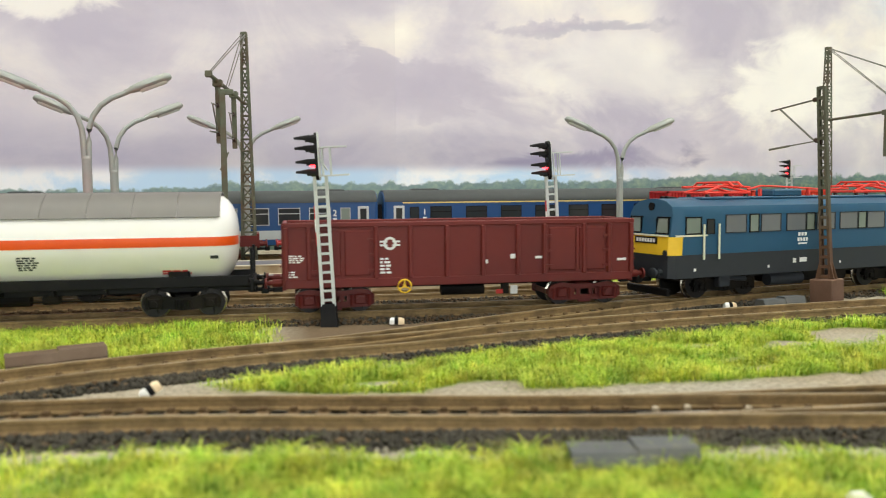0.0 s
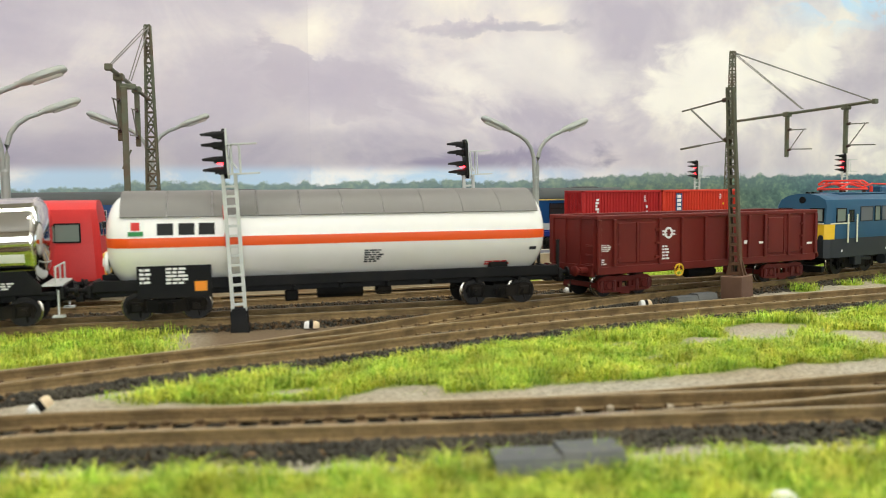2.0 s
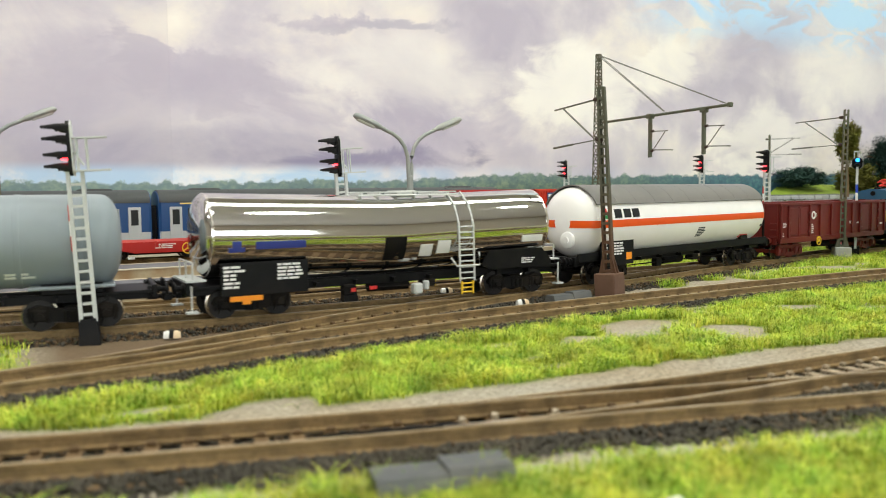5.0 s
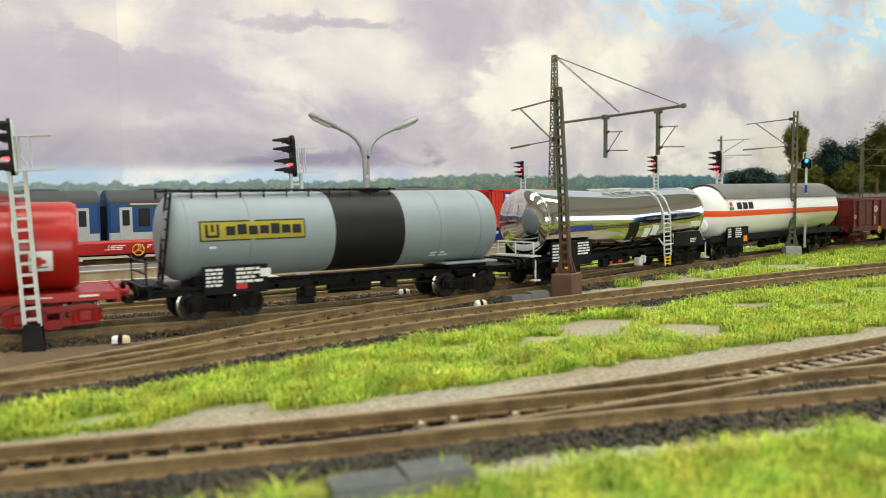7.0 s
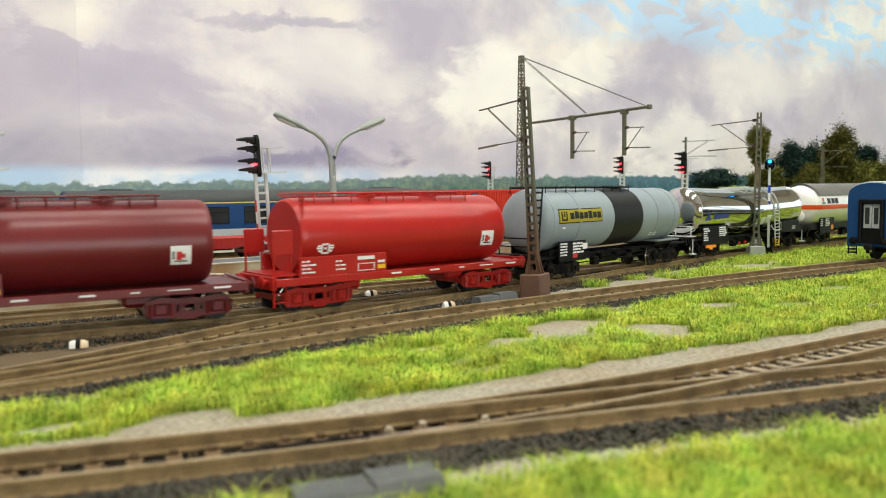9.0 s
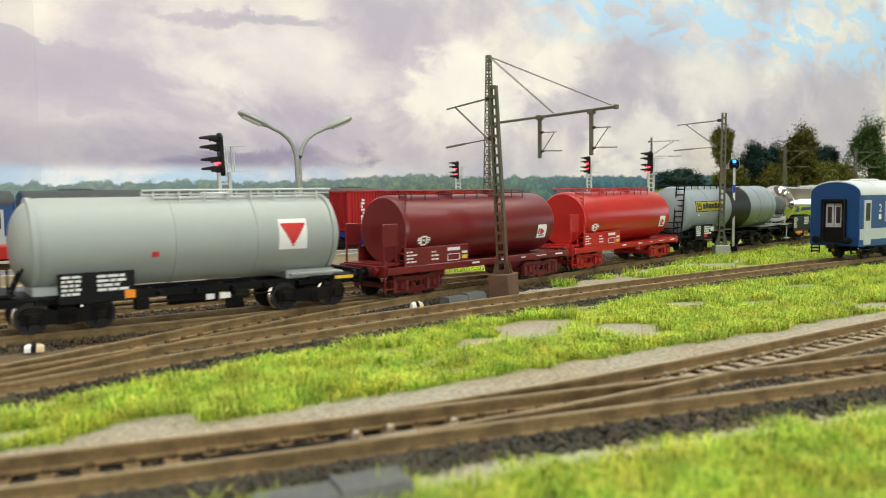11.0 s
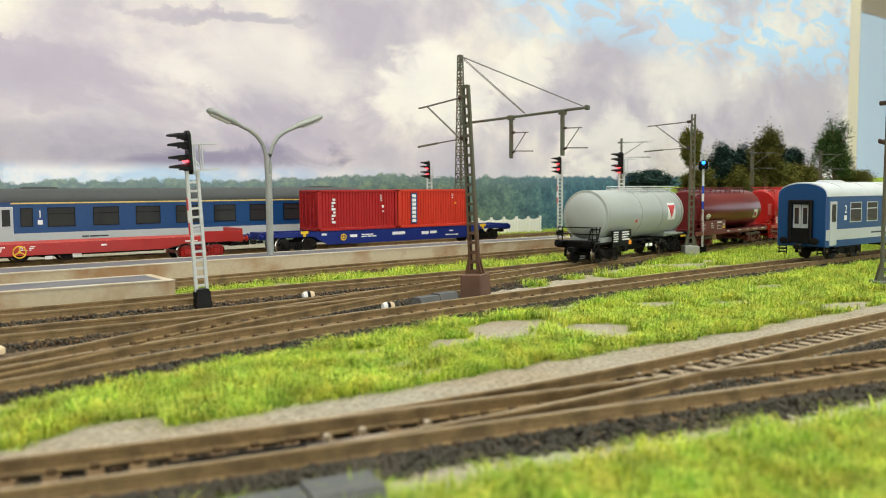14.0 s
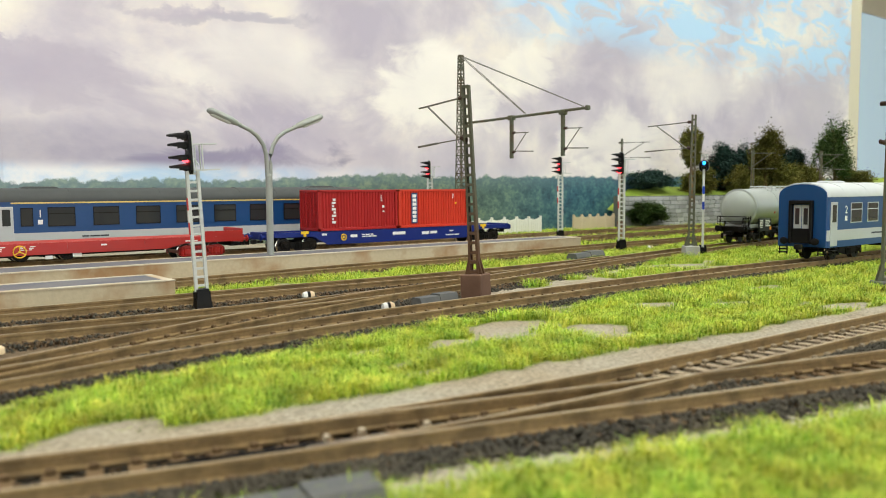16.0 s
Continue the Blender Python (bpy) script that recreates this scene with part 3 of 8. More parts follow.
def sleeper_mesh(length=30.0, mat=None):
    bm = B()
    box(bm, -1.5, 1.5, -length / 2, length / 2, -5.2, -3.25, 0.2)
    for y in (-8.25, 8.25):
        for k in (-1.75, 1.75):
            box(bm, -0.85, 0.85, y + k - 0.75, y + k + 0.75, -3.4, -2.1, 0.3)
    return finish("sleeper", bm, mat or SLEEPER)


SLEEPER_MESH = sleeper_mesh()
PALE_SLEEPER_MESH = sleeper_mesh(30, PALE_SLEEPER)


def track(name, line, s0, s1, label, skip=None, gap=7.0, pale=None, rails=True):
    t = thing(name, label, "track", kind="structure")
    if rails:
        for off in (-8.25, 8.25):
            rail(t, line, s0, s1, off)
    rng = random.Random(len(name))
    s = s0 + 2
    while s < s1:
        c = line.at(s)
        if not (skip and skip(c)):
            ob = new("sleeper", PALE_SLEEPER_MESH if pale and pale(c) else SLEEPER_MESH)
            ob.parent = t
            ob.matrix_basis = at_mm(c[0], c[1], rng.uniform(-0.08, 0.05), math.degrees(line.heading(s)) + rng.uniform(-1, 1))
        s += gap
    return t


def near_other(line, limit, lo=-1e9, hi=1e9):
    def f(c):
        return lo < c[0] < hi and float(track_distance(np.array([c[0]]), np.array([c[1]]), [line])[0]) < limit
    return f


track("track_near", NEAR, -240, 400, "rusty brown model rails on dark sleepers and black ballast")
track("track_branch", BRANCH, 46, 520, "rusty brown turnout branch with dusty pale sleepers", near_other(NEAR, 13), pale=lambda c: c[0] > 175)
track("track_mast", MAST, -300, 900, "rusty brown model rails beside the grass strip")
track("track_crossover", CROSS, 0, 262, "rusty brown crossover between two running lines", lambda c: near_other(MAST, 13)(c) or near_other(TRAIN, 13)(c))
track("track_train", TRAIN, -420, 1350, "rusty brown main line rails carrying the goods train")
track("track_fourth", FOURTH, -380, 440, "rusty brown platform line rails", near_other(TRAIN, 13, 300))
track("track_fifth", FIFTH, -380, 1000, "rusty brown platform line rails beside the grass strip")
track("track_sixth", SIXTH, -500, 1000, "rusty brown siding rails behind the long platform", gap=14)
track("track_seventh", SEVENTH, -500, 900, "rusty brown rear siding rails", gap=14)


def stones(name, lines, lo, hi, density, size, mat, label, z=-3.45, xr=(-230, 640), keep=None, seed=1):
    """Loose gravel: small crushed octahedra scattered along the lines."""
    rng = np.random.default_rng(seed)
    pts = []
    for ln in lines:
        s0, s1 = max(ln.S[0], xr[0]), min(ln.S[-1], xr[1])
        n = int((s1 - s0) * (hi - lo) * 2 * density)
        s = rng.uniform(s0, s1, n)
        off = rng.uniform(lo, hi, n) * rng.choice([-1, 1], n)
        x, y = np.interp(s, ln.S, ln.P[:, 0]), np.interp(s, ln.S, ln.P[:, 1])
        x2, y2 = np.interp(s + 1, ln.S, ln.P[:, 0]), np.interp(s + 1, ln.S, ln.P[:, 1])
        h = np.arctan2(y2 - y, x2 - x)
        pts.append(np.stack([x - np.sin(h) * off, y + np.cos(h) * off, np.abs(off)], -1))
    P = np.concatenate(pts)
    if keep is not None:
        P = P[keep(P[:, 0], P[:, 1])]
    # clear of the rail heads
    ok = np.ones(len(P), bool)
    for ln in ALL:
        near = np.abs(track_distance(P[:, 0], P[:, 1], [ln]) - 8.25) < 1.7
        ok &= ~near
    P = P[ok]
    n = len(P)
    base = np.array([(1, 0, 0), (0, 1, 0), (-1, 0, 0), (0, -1, 0), (0, 0, 1), (0, 0, -1)], float)
    tri = np.array([(0, 1, 4), (1, 2, 4), (2, 3, 4), (3, 0, 4), (1, 0, 5), (2, 1, 5), (3, 2, 5), (0, 3, 5)])
    r = size * rng.uniform(0.55, 1.25, (n, 1, 1))
    V = base[None] * r * rng.uniform(0.6, 1.2, (n, 6, 3))
    V += rng.normal(0, 0.12, (n, 6, 3)) * r
    a = rng.uniform(0, math.tau, (n, 1))
    ca, sa = np.cos(a), np.sin(a)
    V = np.stack([V[..., 0] * ca - V[..., 1] * sa, V[..., 0] * sa + V[..., 1] * ca, V[..., 2]], -1)
    zz = z + 0.45 * np.clip((P[:, 2] - 9.5) / 2, 0, 1) - np.clip((P[:, 2] - 13) * 0.2, 0, 2.2) + rng.uniform(-0.35, 0.3, n)
    V += np.stack([P[:, 0], P[:, 1], zz], -1)[:, None]
    F = tri[None] + 6 * np.arange(n)[:, None, None]
    return tagged(new(name, fast_mesh(name, V.reshape(-1, 3), F.reshape(-1, 3), mat)), label, "gravel", kind="stuff")


def shoulder_side(X, Y):
    upper = np.where(X > 60, np.maximum(NEAR.y(X), BRANCH.y(X)), NEAR.y(X))
    return Y - upper < 15.5 + 2 * (lumps(X, Y, 5, 7) - 0.5)


stones("ballast", [NEAR, BRANCH], 9.0, 21.5, 1.5, 0.8, BALLAST, "dark grey crushed stone ballast beside the sleepers", xr=(-120, 420), keep=shoulder_side, seed=1)
stones("ballast", [NEAR, BRANCH], 0.0, 7.5, 0.5, 0.62, BALLAST, "dark ballast between the rails", z=-4.3, xr=(-120, 420), seed=6)
stones("ballast", [NEAR, BRANCH], 0.0, 7.2, 0.22, 0.6, TANBALLAST, "brown weathered stones between the rails", z=-3.75, xr=(-120, 420), seed=9)
stones("ballast", [MAST, CROSS], 9.0, 18, 1.2, 0.8, BALLAST, "dark grey crushed stone ballast beside the sleepers", xr=(-140, 640), seed=2)
stones("ballast", [MAST, CROSS], 0.0, 7.5, 0.4, 0.65, TANBALLAST, "brown weathered ballast between the rails", z=-4.2, xr=(-140, 640), seed=7)
stones("ballast", [TRAIN, FOURTH], 0.0, 15, 0.4, 0.8, TANBALLAST, "brown weathered ballast round the sleepers", xr=(-220, 640), seed=3)
stones("ballast", [TRAIN, FOURTH], 10.0, 20, 0.4, 0.9, BALLAST, "dark grey crushed stone ballast between the lines", xr=(-60, 500), seed=5)
stones("ballast", [TRAIN], 10.0, 50, 0.7, 0.65, TANBALLAST, "brown weathered stones between the lines", z=-3.7, xr=(10, 250), keep=lambda X, Y: (Y > MAST.y(X) + 9) & (Y < TRAIN.y(X) - 8), seed=8)
stones("ballast", [FIFTH, SIXTH, SEVENTH], 0.0, 16, 0.2, 1.0, TANBALLAST, "brown weathered ballast round the sleepers", xr=(-200, 900), seed=4)


# ---- static grass ----
def grass(name, xr, yr, per_mm2, height, mask, seed, label, width=0.12):
    rng = np.random.default_rng(seed)
    n = int((xr[1] - xr[0]) * (yr[1] - yr[0]) * per_mm2)
    X, Y = rng.uniform(*xr, n), rng.uniform(*yr, n)
    k = mask(X, Y) > rng.uniform(0, 1, n)
    X, Y = X[k], Y[k]
    n = len(X)
    hgt = height * rng.uniform(0.45, 1.25, n) * (0.3 + 1.15 * lumps(X, Y, 9, seed + 4))
    a = rng.uniform(0, math.tau, n)
    lean = rng.uniform(0.2, 1.95, n)
    dx, dy = np.cos(a), np.sin(a)
    # each fibre bends over: three levels, tapering to a point
    w = width * rng.uniform(0.7, 1.3, n)
    px, py = -dy * w, dx * w
    zb = np.full(n, -4.3)
    V = np.empty((n, 5, 3))
    for j, (u, up, ww) in enumerate(((0, 0, 1), (0, 0, -1), (0.42, 0.62, 0.8), (0.42, 0.62, -0.8), (1.0, 0.95, 0))):
        V[:, j, 0] = X + dx * lean * hgt * u * u + px * ww
        V[:, j, 1] = Y + dy * lean * hgt * u * u + py * ww
        V[:, j, 2] = zb + hgt * up * (1 - 0.32 * lean * u)
    base = 5 * np.arange(n)[:, None]
    F = np.concatenate([base + np.array([[0, 1, 3]]), base + np.array([[0, 3, 2]]), base + np.array([[2, 3, 4]])])
    return tagged(new(name, fast_mesh(name, V.reshape(-1, 3), F, GRASS)), label, "grass", kind="stuff")


def step(v, a, b):
    return np.clip((v - a) / (b - a), 0, 1)


def mask_front(X, Y):
    d = track_distance(X, Y, [NEAR])
    below = NEAR.y(X) - Y
    return step(below + 5 * (lumps(X, Y, 12, 2) - 0.5), 25.5, 28.5) * (0.5 + 0.5 * step(lumps(X, Y, 20, 8), 0.25, 0.4))


BARE = ((209, 240, 17, 9), (192, 224, 10, 7), (225, 218, 15, 7), (221, 205, 9, 5), (288, 240, 12, 7), (167, 225, 9, 4), (142, 235, 8, 3), (172, 229, 7, 5), (345, 187, 14, 5), (56, 201, 10, 5), (34, 211, 10, 2.5), (260, 262, 8, 4), (380, 240, 14, 6))


def mask_mid(X, Y):
    lower = np.where(X > 60, np.maximum(NEAR.y(X), BRANCH.y(X)), NEAR.y(X))
    a = Y - lower
    b = MAST.y(X) - Y
    rag = 9 * (lumps(X, Y, 16, 5) - 0.5)
    bare = step(lumps(X * 0.75, Y * 1.25, 19, 21), 0.24, 0.31)
    left = step(X + 0.5 * (Y - 215), -12, 6)
    for x, y, rx, ry in BARE:
        q = ((X - x) / (rx * 1.3)) ** 2 + ((Y - y) / (ry * 1.4)) ** 2 + 1.1 * (lumps(X, Y, 7, 61) - 0.5)
        bare = bare * step(q, 0.85, 1.2)
    # the sand strip beside the branch widens towards the far end
    near = 26 + 7 * step(X, 30, 90) - 5 * step(X, 190, 320)
    return step(a + 0.8 * rag, near, near + 3.5) * step(b + 0.6 * rag, 20, 23) * bare * left


def mask_left(X, Y):
    a = Y - MAST.y(X)
    b = TRAIN.y(X) - Y
    rag = 8 * (lumps(X, Y, 14, 9) - 0.5)
    return step(a + rag, 17, 22) * step(b + rag, 12, 16) * step(-X, -10, 12)


def mask_tufts(X, Y):
    a = Y - MAST.y(X)
    b = TRAIN.y(X) - Y
    rag = 6 * (lumps(X, Y, 14, 9) - 0.5)
    field = step(lumps(X, Y * 1.2, 22, 33), 0.40, 0.46) * step(X + 3 * rag, 352, 366)
    for x, y, q in ((303, 326, 10), (341, 333, 8.5)):
        field = np.maximum(field, step(np.hypot(X - x, (Y - y) * 1.1) + 0.5 * rag, q, q - 3))
    return step(a + rag, 13, 17) * step(b + rag, 13, 17) * field


def mask_strip(X, Y):
    a = Y - FOURTH.y(X)
    b = FIFTH.y(X) - Y
    rag = 10 * (lumps(X, Y, 16, 19) - 0.5)
    free = 1 - step(-X, -152, -144)
    return step(a + rag, 15, 20) * step(b + rag, 13, 18) * step(lumps(X, Y, 24, 41), 0.3, 0.38) * free


def mask_far(X, Y):
    d = track_distance(X, Y)
    return step(d, 14, 20) * step(X, 520, 545) * (0.5 + 0.5 * step(lumps(X, Y, 30, 51), 0.35, 0.45))


grass("grass", (-130, 330), (55, 185), 4.6, 4.9, mask_front, 11, "bright yellow-green static grass at the layout edge")
grass("grass", (-30, 640), (150, 275), 4.0, 4.9, mask_mid, 12, "bright green static grass with bare sandy patches")
grass("grass", (-190, 12), (235, 335), 2.8, 5.4, mask_left, 13, "bright green static grass between two lines")
grass("grass", (255, 900), (285, 440), 1.5, 5.4, mask_tufts, 14, "green grass tufts on sandy ground between two lines")
grass("grass", (140, 620), (380, 460), 1.5, 4.6, mask_strip, 15, "green grass strip between platform lines")
grass("grass", (520, 1300), (400, 720), 0.25, 4.5, mask_far, 16, "green grass beyond the platform ends", width=0.3)

# ---- ground sheet: sand, turf under the fibres, stained ballast beds ----
def build_ground():
    xs = np.r_[np.linspace(-1500, -230, 40), np.arange(-222, 520, 2.5), np.linspace(526, 2400, 110)]
    ys = np.r_[np.linspace(-110, 55, 14), np.arange(60, 500, 2.5), np.linspace(504, 900, 60)]
    X, Y = np.meshgrid(xs, ys)
    d = track_distance(X, Y)
    Z = -4.1 + (lumps(X, Y, 14, 3) - 0.5) * 1.3 * np.clip((d - 14) / 8, 0, 1)
    n, m = len(xs), len(ys)
    idx = np.arange(n * m).reshape(m, n)
    faces = np.stack([idx[:-1, :-1], idx[:-1, 1:], idx[1:, 1:], idx[1:, :-1]], -1).reshape(-1, 4)
    me = fast_mesh("ground", np.stack([X, Y, Z], -1).reshape(-1, 3), faces, GROUND)
    turf = np.zeros(X.shape)
    for mask in (mask_front, mask_mid, mask_left, mask_tufts, mask_strip, mask_far):
        turf = np.maximum(turf, mask(X, Y))
    # unseen front and left ground kept mostly bare to cut green bounce light
    turf[(X < -190) | (Y < 40)] = np.minimum(turf, 0.25)[(X < -190) | (Y < 40)]
    upper = np.where(X > 60, np.maximum(NEAR.y(X), BRANCH.y(X)), NEAR.y(X))
    wide = np.where((Y > upper) & (Y < upper + 30), 11.0, 18.0)
    bed = np.clip((wide + 3 * (lumps(X, Y, 6, 8) - 0.5) - d) / 2.5, 0, 1)
    dirt = np.clip((9.5 - track_distance(X, Y, [MAST, CROSS, TRAIN, FOURTH, FIFTH])) / 2, 0, 1) * 0.7
    # brown earth between the crossing lines near the signal
    yard = step(X, 4, 20) * step(-X, -268, -250) * step(Y - MAST.y(X), 4, 9) * step(TRAIN.y(X) - Y, 0, 5)
    dirt = np.maximum(dirt, 0.85 * yard)
    far = np.clip((track_distance(X, Y, [TRAIN, FOURTH, FIFTH, CROSS]) - 22) / -6, 0, 1) * 0.75
    for name, v in (("turf", turf), ("bed", bed), ("dirt", np.maximum(dirt, far * bed))):
        a = me.attributes.new(name, "FLOAT", "POINT")
        a.data.foreach_set("value", v.astype(np.float32).ravel())
    me.polygons.foreach_set("use_smooth", np.ones(len(me.polygons), dtype=bool))
    return tagged(new("ground", me), "sandy grey scenery ground of a model railway", "ground", kind="structure")


build_ground()


# ---- room and backdrop ----
def build_room():
    def slab(name, mat, label, cat, *dims):
        bm = B()
        box(bm, *dims)
        return solid(name, bm, mat, label, cat, kind="structure")
    bm = B()
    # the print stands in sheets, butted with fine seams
    back = thing("backdrop", "printed cloudy sky with wooded hills behind the layout, given a faint glow", "backdrop", kind="structure", m=at_mm(0, 735, 0))
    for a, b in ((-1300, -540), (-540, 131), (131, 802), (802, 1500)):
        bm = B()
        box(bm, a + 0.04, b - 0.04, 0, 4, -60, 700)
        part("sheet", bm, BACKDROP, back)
    slab("wall_north", WALLPAINT, "plain cream painted room wall", "wall", -2600, 3300, 1400, 1450, -900, 1300)
    slab("wall_south", WALLPAINT, "plain cream painted room wall", "wall", -2600, 3300, -2250, -2200, -900, 1300)
    slab("wall_west", WALLPAINT, "plain cream painted room wall", "wall", -2650, -2600, -2200, 1400, -900, 1300)
    slab("wall_east", WALLPAINT, "plain cream painted room wall", "wall", 3300, 3350, -2200, 1400, -900, 1300)
    slab("ceiling", CEILPAINT, "plain white painted room ceiling", "ceiling", -2650, 3350, -2250, 1450, 1300, 1350)
    slab("floor", FLOORPAINT, "brown room floor", "floor", -2650, 3350, -2250, 1450, -950, -900)
    w = thing("window_1", "pale daylit window in a cream wall", "window", kind="structure", m=at_mm(3060, 1398, 0))
    boxes("window_frame", WALLPAINT, w, [(-480, -440, -12, 2, -100, 700), (440, 480, -12, 2, -100, 700), (-440, 440, -12, 2, 660, 700), (-440, 440, -12, 2, -100, -60)])
    boxes("pane", CURTAIN, w, [(-440, 440, -4, 2, -60, 660)])
    # daylit window behind the camera
    w = thing("window_2", "wide daylit window in a cream wall", "window", kind="structure", m=at_mm(0, -2198, 340))
    boxes("window_frame", WALLPAINT, w, [(-1140, -1100, -2, 14, -290, 290), (1100, 1140, -2, 14, -290, 290), (-1100, 1100, -2, 14, 260, 290), (-1100, 1100, -2, 14, -290, -260), (-20, 20, -2, 14, -260, 260)])
    boxes("pane", DAYPANE, w, [(-1100, -20, -2, 4, -260, 260), (20, 1100, -2, 4, -260, 260)])
    w = thing("window_3", "long daylit window in a cream wall", "window", kind="structure", m=at_mm(3298, -500, 330))
    boxes("window_frame", WALLPAINT, w, [(-14, 2, -1040, -1000, -300, 300), (-14, 2, 1000, 1040, -300, 300), (-14, 2, -1000, 1000, 270, 300), (-14, 2, -1000, 1000, -300, -270), (-14, 2, -20, 20, -270, 270)])
    boxes("pane", DAYPANE, w, [(-4, 2, -1000, -20, -270, 270), (-4, 2, 20, 1000, -270, 270)])
    bm = B()
    box(bm, -1500, 2400, -112, -110, -120, -3.4)
    solid("fascia", bm, TRUNK, "brown board closing the layout edge", "board", kind="structure")
    c = thing("wall_pier", "cream wall pier at the end of the backdrop", "wall", kind="structure", m=at_mm(1555, 775, 0))
    boxes("pier_face", WALLPAINT, c, [(-35, 60, -5, 40, -60, 800)])


build_room()


# ---- platforms ----
def platform(x0, x1, y0, y1, yx0, yx1, label, top=4.6):
    """A cast platform: body, pale kerbs and asphalt; the far end tapers and slopes."""
    t = thing("platform", label, "platform", kind="structure")

    def yf(x):
        return y0 + (yx0 - y0) * (x - x0) / (x1 - x0)

    def yb(x):
        return y1 + (yx1 - y1) * (x - x0) / (x1 - x0)
    xs = list(np.linspace(x0, x1 - 26, 18)) + [x1 - 14, x1]
    rings = []
    for i, x in enumerate(xs):
        zt = top - 0.4
        rings.append([(x, yf(x), -5), (x, yf(x), zt), (x, yb(x), zt), (x, yb(x), -5)])
    bm = B()
    loft(bm, rings)
    part("platform_body", bm, PLATFORM, t, "cream stained concrete platform body", smooth=None)
    for side in (0, 1):
        x = x0
        while x < x1 - 6:
            e = min(x + 34, x1 - 4)
            bm = B()
            f = yf if side == 0 else (lambda q: yb(q) - 4.0)
            rings = [[(q, f(q) - (0.4 if side == 0 else 0), top - 0.4), (q, f(q) - (0.4 if side == 0 else 0), top + 0.15), (q, f(q) + 4.0, top + 0.15), (q, f(q) + 4.0, top - 0.4)] for q in (x + 0.15, e - 0.15)]
            loft(bm, rings)
            part("kerb_stone", bm, KERB, t, smooth=None)
            x = e
    bm = B()
    rings = [[(q, yf(q) + 4.0, top - 0.4), (q, yf(q) + 4.0, top), (q, yb(q) - 4.0, top), (q, yb(q) - 4.0, top - 0.4)] for q in np.linspace(x0, x1 - 4.2, 12)]
    loft(bm, rings)
    part("platform_surface", bm, ASPHALT, t, "dark grey asphalt surface", smooth=None)
    bm = B()
    box(bm, x1 - 3.9, x1 + 0.3, yf(x1) - 0.3, yb(x1), top - 0.4, top + 0.12, 0.2)
    part("end_kerb", bm, KERB, t)
    return t


platform(-420, 143, 418, 437, 398, 432, "short cream-edged platform with grey asphalt, stained concrete sides")
platform(-420, 524, 476, 523, 494, 522, "long cream-edged platform with grey asphalt, rust-stained sides")


# ---- wagons: shared parts, x ahead, near side -y, z from the rail head ----
def wheelset(parent, x, r=5.3):
    bm = B()
    tube(bm, [(0, -10, 0), (0, 10, 0)], 0.9, 8)
    for s in (-1, 1):
        rr = [0.9, r + 0.6, r + 0.6, r, r, 0.9]
        ys = [6.6, 6.7, 7.3, 7.5, 9.7, 9.8]
        rings = []
        for a, q in zip(ys, rr):
            rings.append([(q * math.cos(k * math.tau / 20), s * a, q * math.sin(k * math.tau / 20)) for k in range(20)])
        loft(bm, rings, cap=False)
        for k in range(5):
            a = k * math.tau / 5
            tube(bm, [(1.2 * math.cos(a), s * 9.9, 1.2 * math.sin(a)), (4.0 * math.cos(a), s * 9.9, 4.0 * math.sin(a))], 0.35, 4)
    ob = part("wheelset", bm, WHEEL, parent, "dark steel wheelset with bright rims")
    ob.data.materials.append(TREAD)
    for p in ob.data.polygons:
        c = p.center / MM
        if 7.0 < abs(c.y) < 9.75 and math.hypot(c.x, c.z) > r - 0.4:
            p.material_index = 1
    ob.matrix_basis = at_mm(x, 0, r)
    ob["radius"] = r
    return ob


def bogie(parent, x, mat, base=20.7, r=5.3):
    b = thing("bogie", "", "")
    b.parent = parent
    b.matrix_basis = at_mm(x, 0)
    bm = B()
    for s in (-1, 1):
        y = s * 11.2
        # cast side frame: arched beam dipping to the spring nest
        pts = [(-base / 2 - 4, 6.6), (-base / 2 - 3, 8.2), (-base / 2, 8.9), (-5, 7.9), (0, 7.4), (5, 7.9), (base / 2, 8.9), (base / 2 + 3, 8.2), (base / 2 + 4, 6.6)]
        lows = [(-base / 2 - 4, 5.4), (-base / 2 - 3, 4.8), (-base / 2, 4.6), (-6.5, 3.4), (0, 2.6), (6.5, 3.4), (base / 2, 4.6), (base / 2 + 3, 4.8), (base / 2 + 4, 5.4)]
        rings = [[(a[0], y - 0.8, a[1]), (a[0], y + 0.8, a[1]), (c[0], y + 0.8, c[1]), (c[0], y - 0.8, c[1])] for a, c in zip(pts, lows)]
        loft(bm, rings)
        for q in (-base / 2, base / 2):
            box(bm, q - 2.2, q + 2.2, y + s * 0.6 - 0.6, y + s * 0.6 + 0.9, 3.6, 7.4, 0.4)
            tube(bm, [(q, y + s * 0.9, 5.3), (q, y + s * 2.2, 5.3)], 1.3, 8)
            box(bm, q - 3.4, q - 2.4, y - 0.4, y + s * 1.3 + 0.4, 3.2, 8.0, 0.2)
            box(bm, q + 2.4, q + 3.4, y - 0.4, y + s * 1.3 + 0.4, 3.2, 8.0, 0.2)
        for q in (-2.2, 0, 2.2):
            tube(bm, [(q, y + s * 0.9, 3.3), (q, y + s * 0.9, 6.8)], 0.8, 6)
    box(bm, -3, 3, -11, 11, 6.4, 8.6, 0.3)
    for q in (-base / 2 - 4, base / 2 + 3.2):
        box(bm, q, q + 0.8, -11, 11, 5.6, 6.8)
    part("bogie_frame", bm, mat, b)
    for q in (-base / 2, base / 2):
        wheelset(b, q, r)
    return b


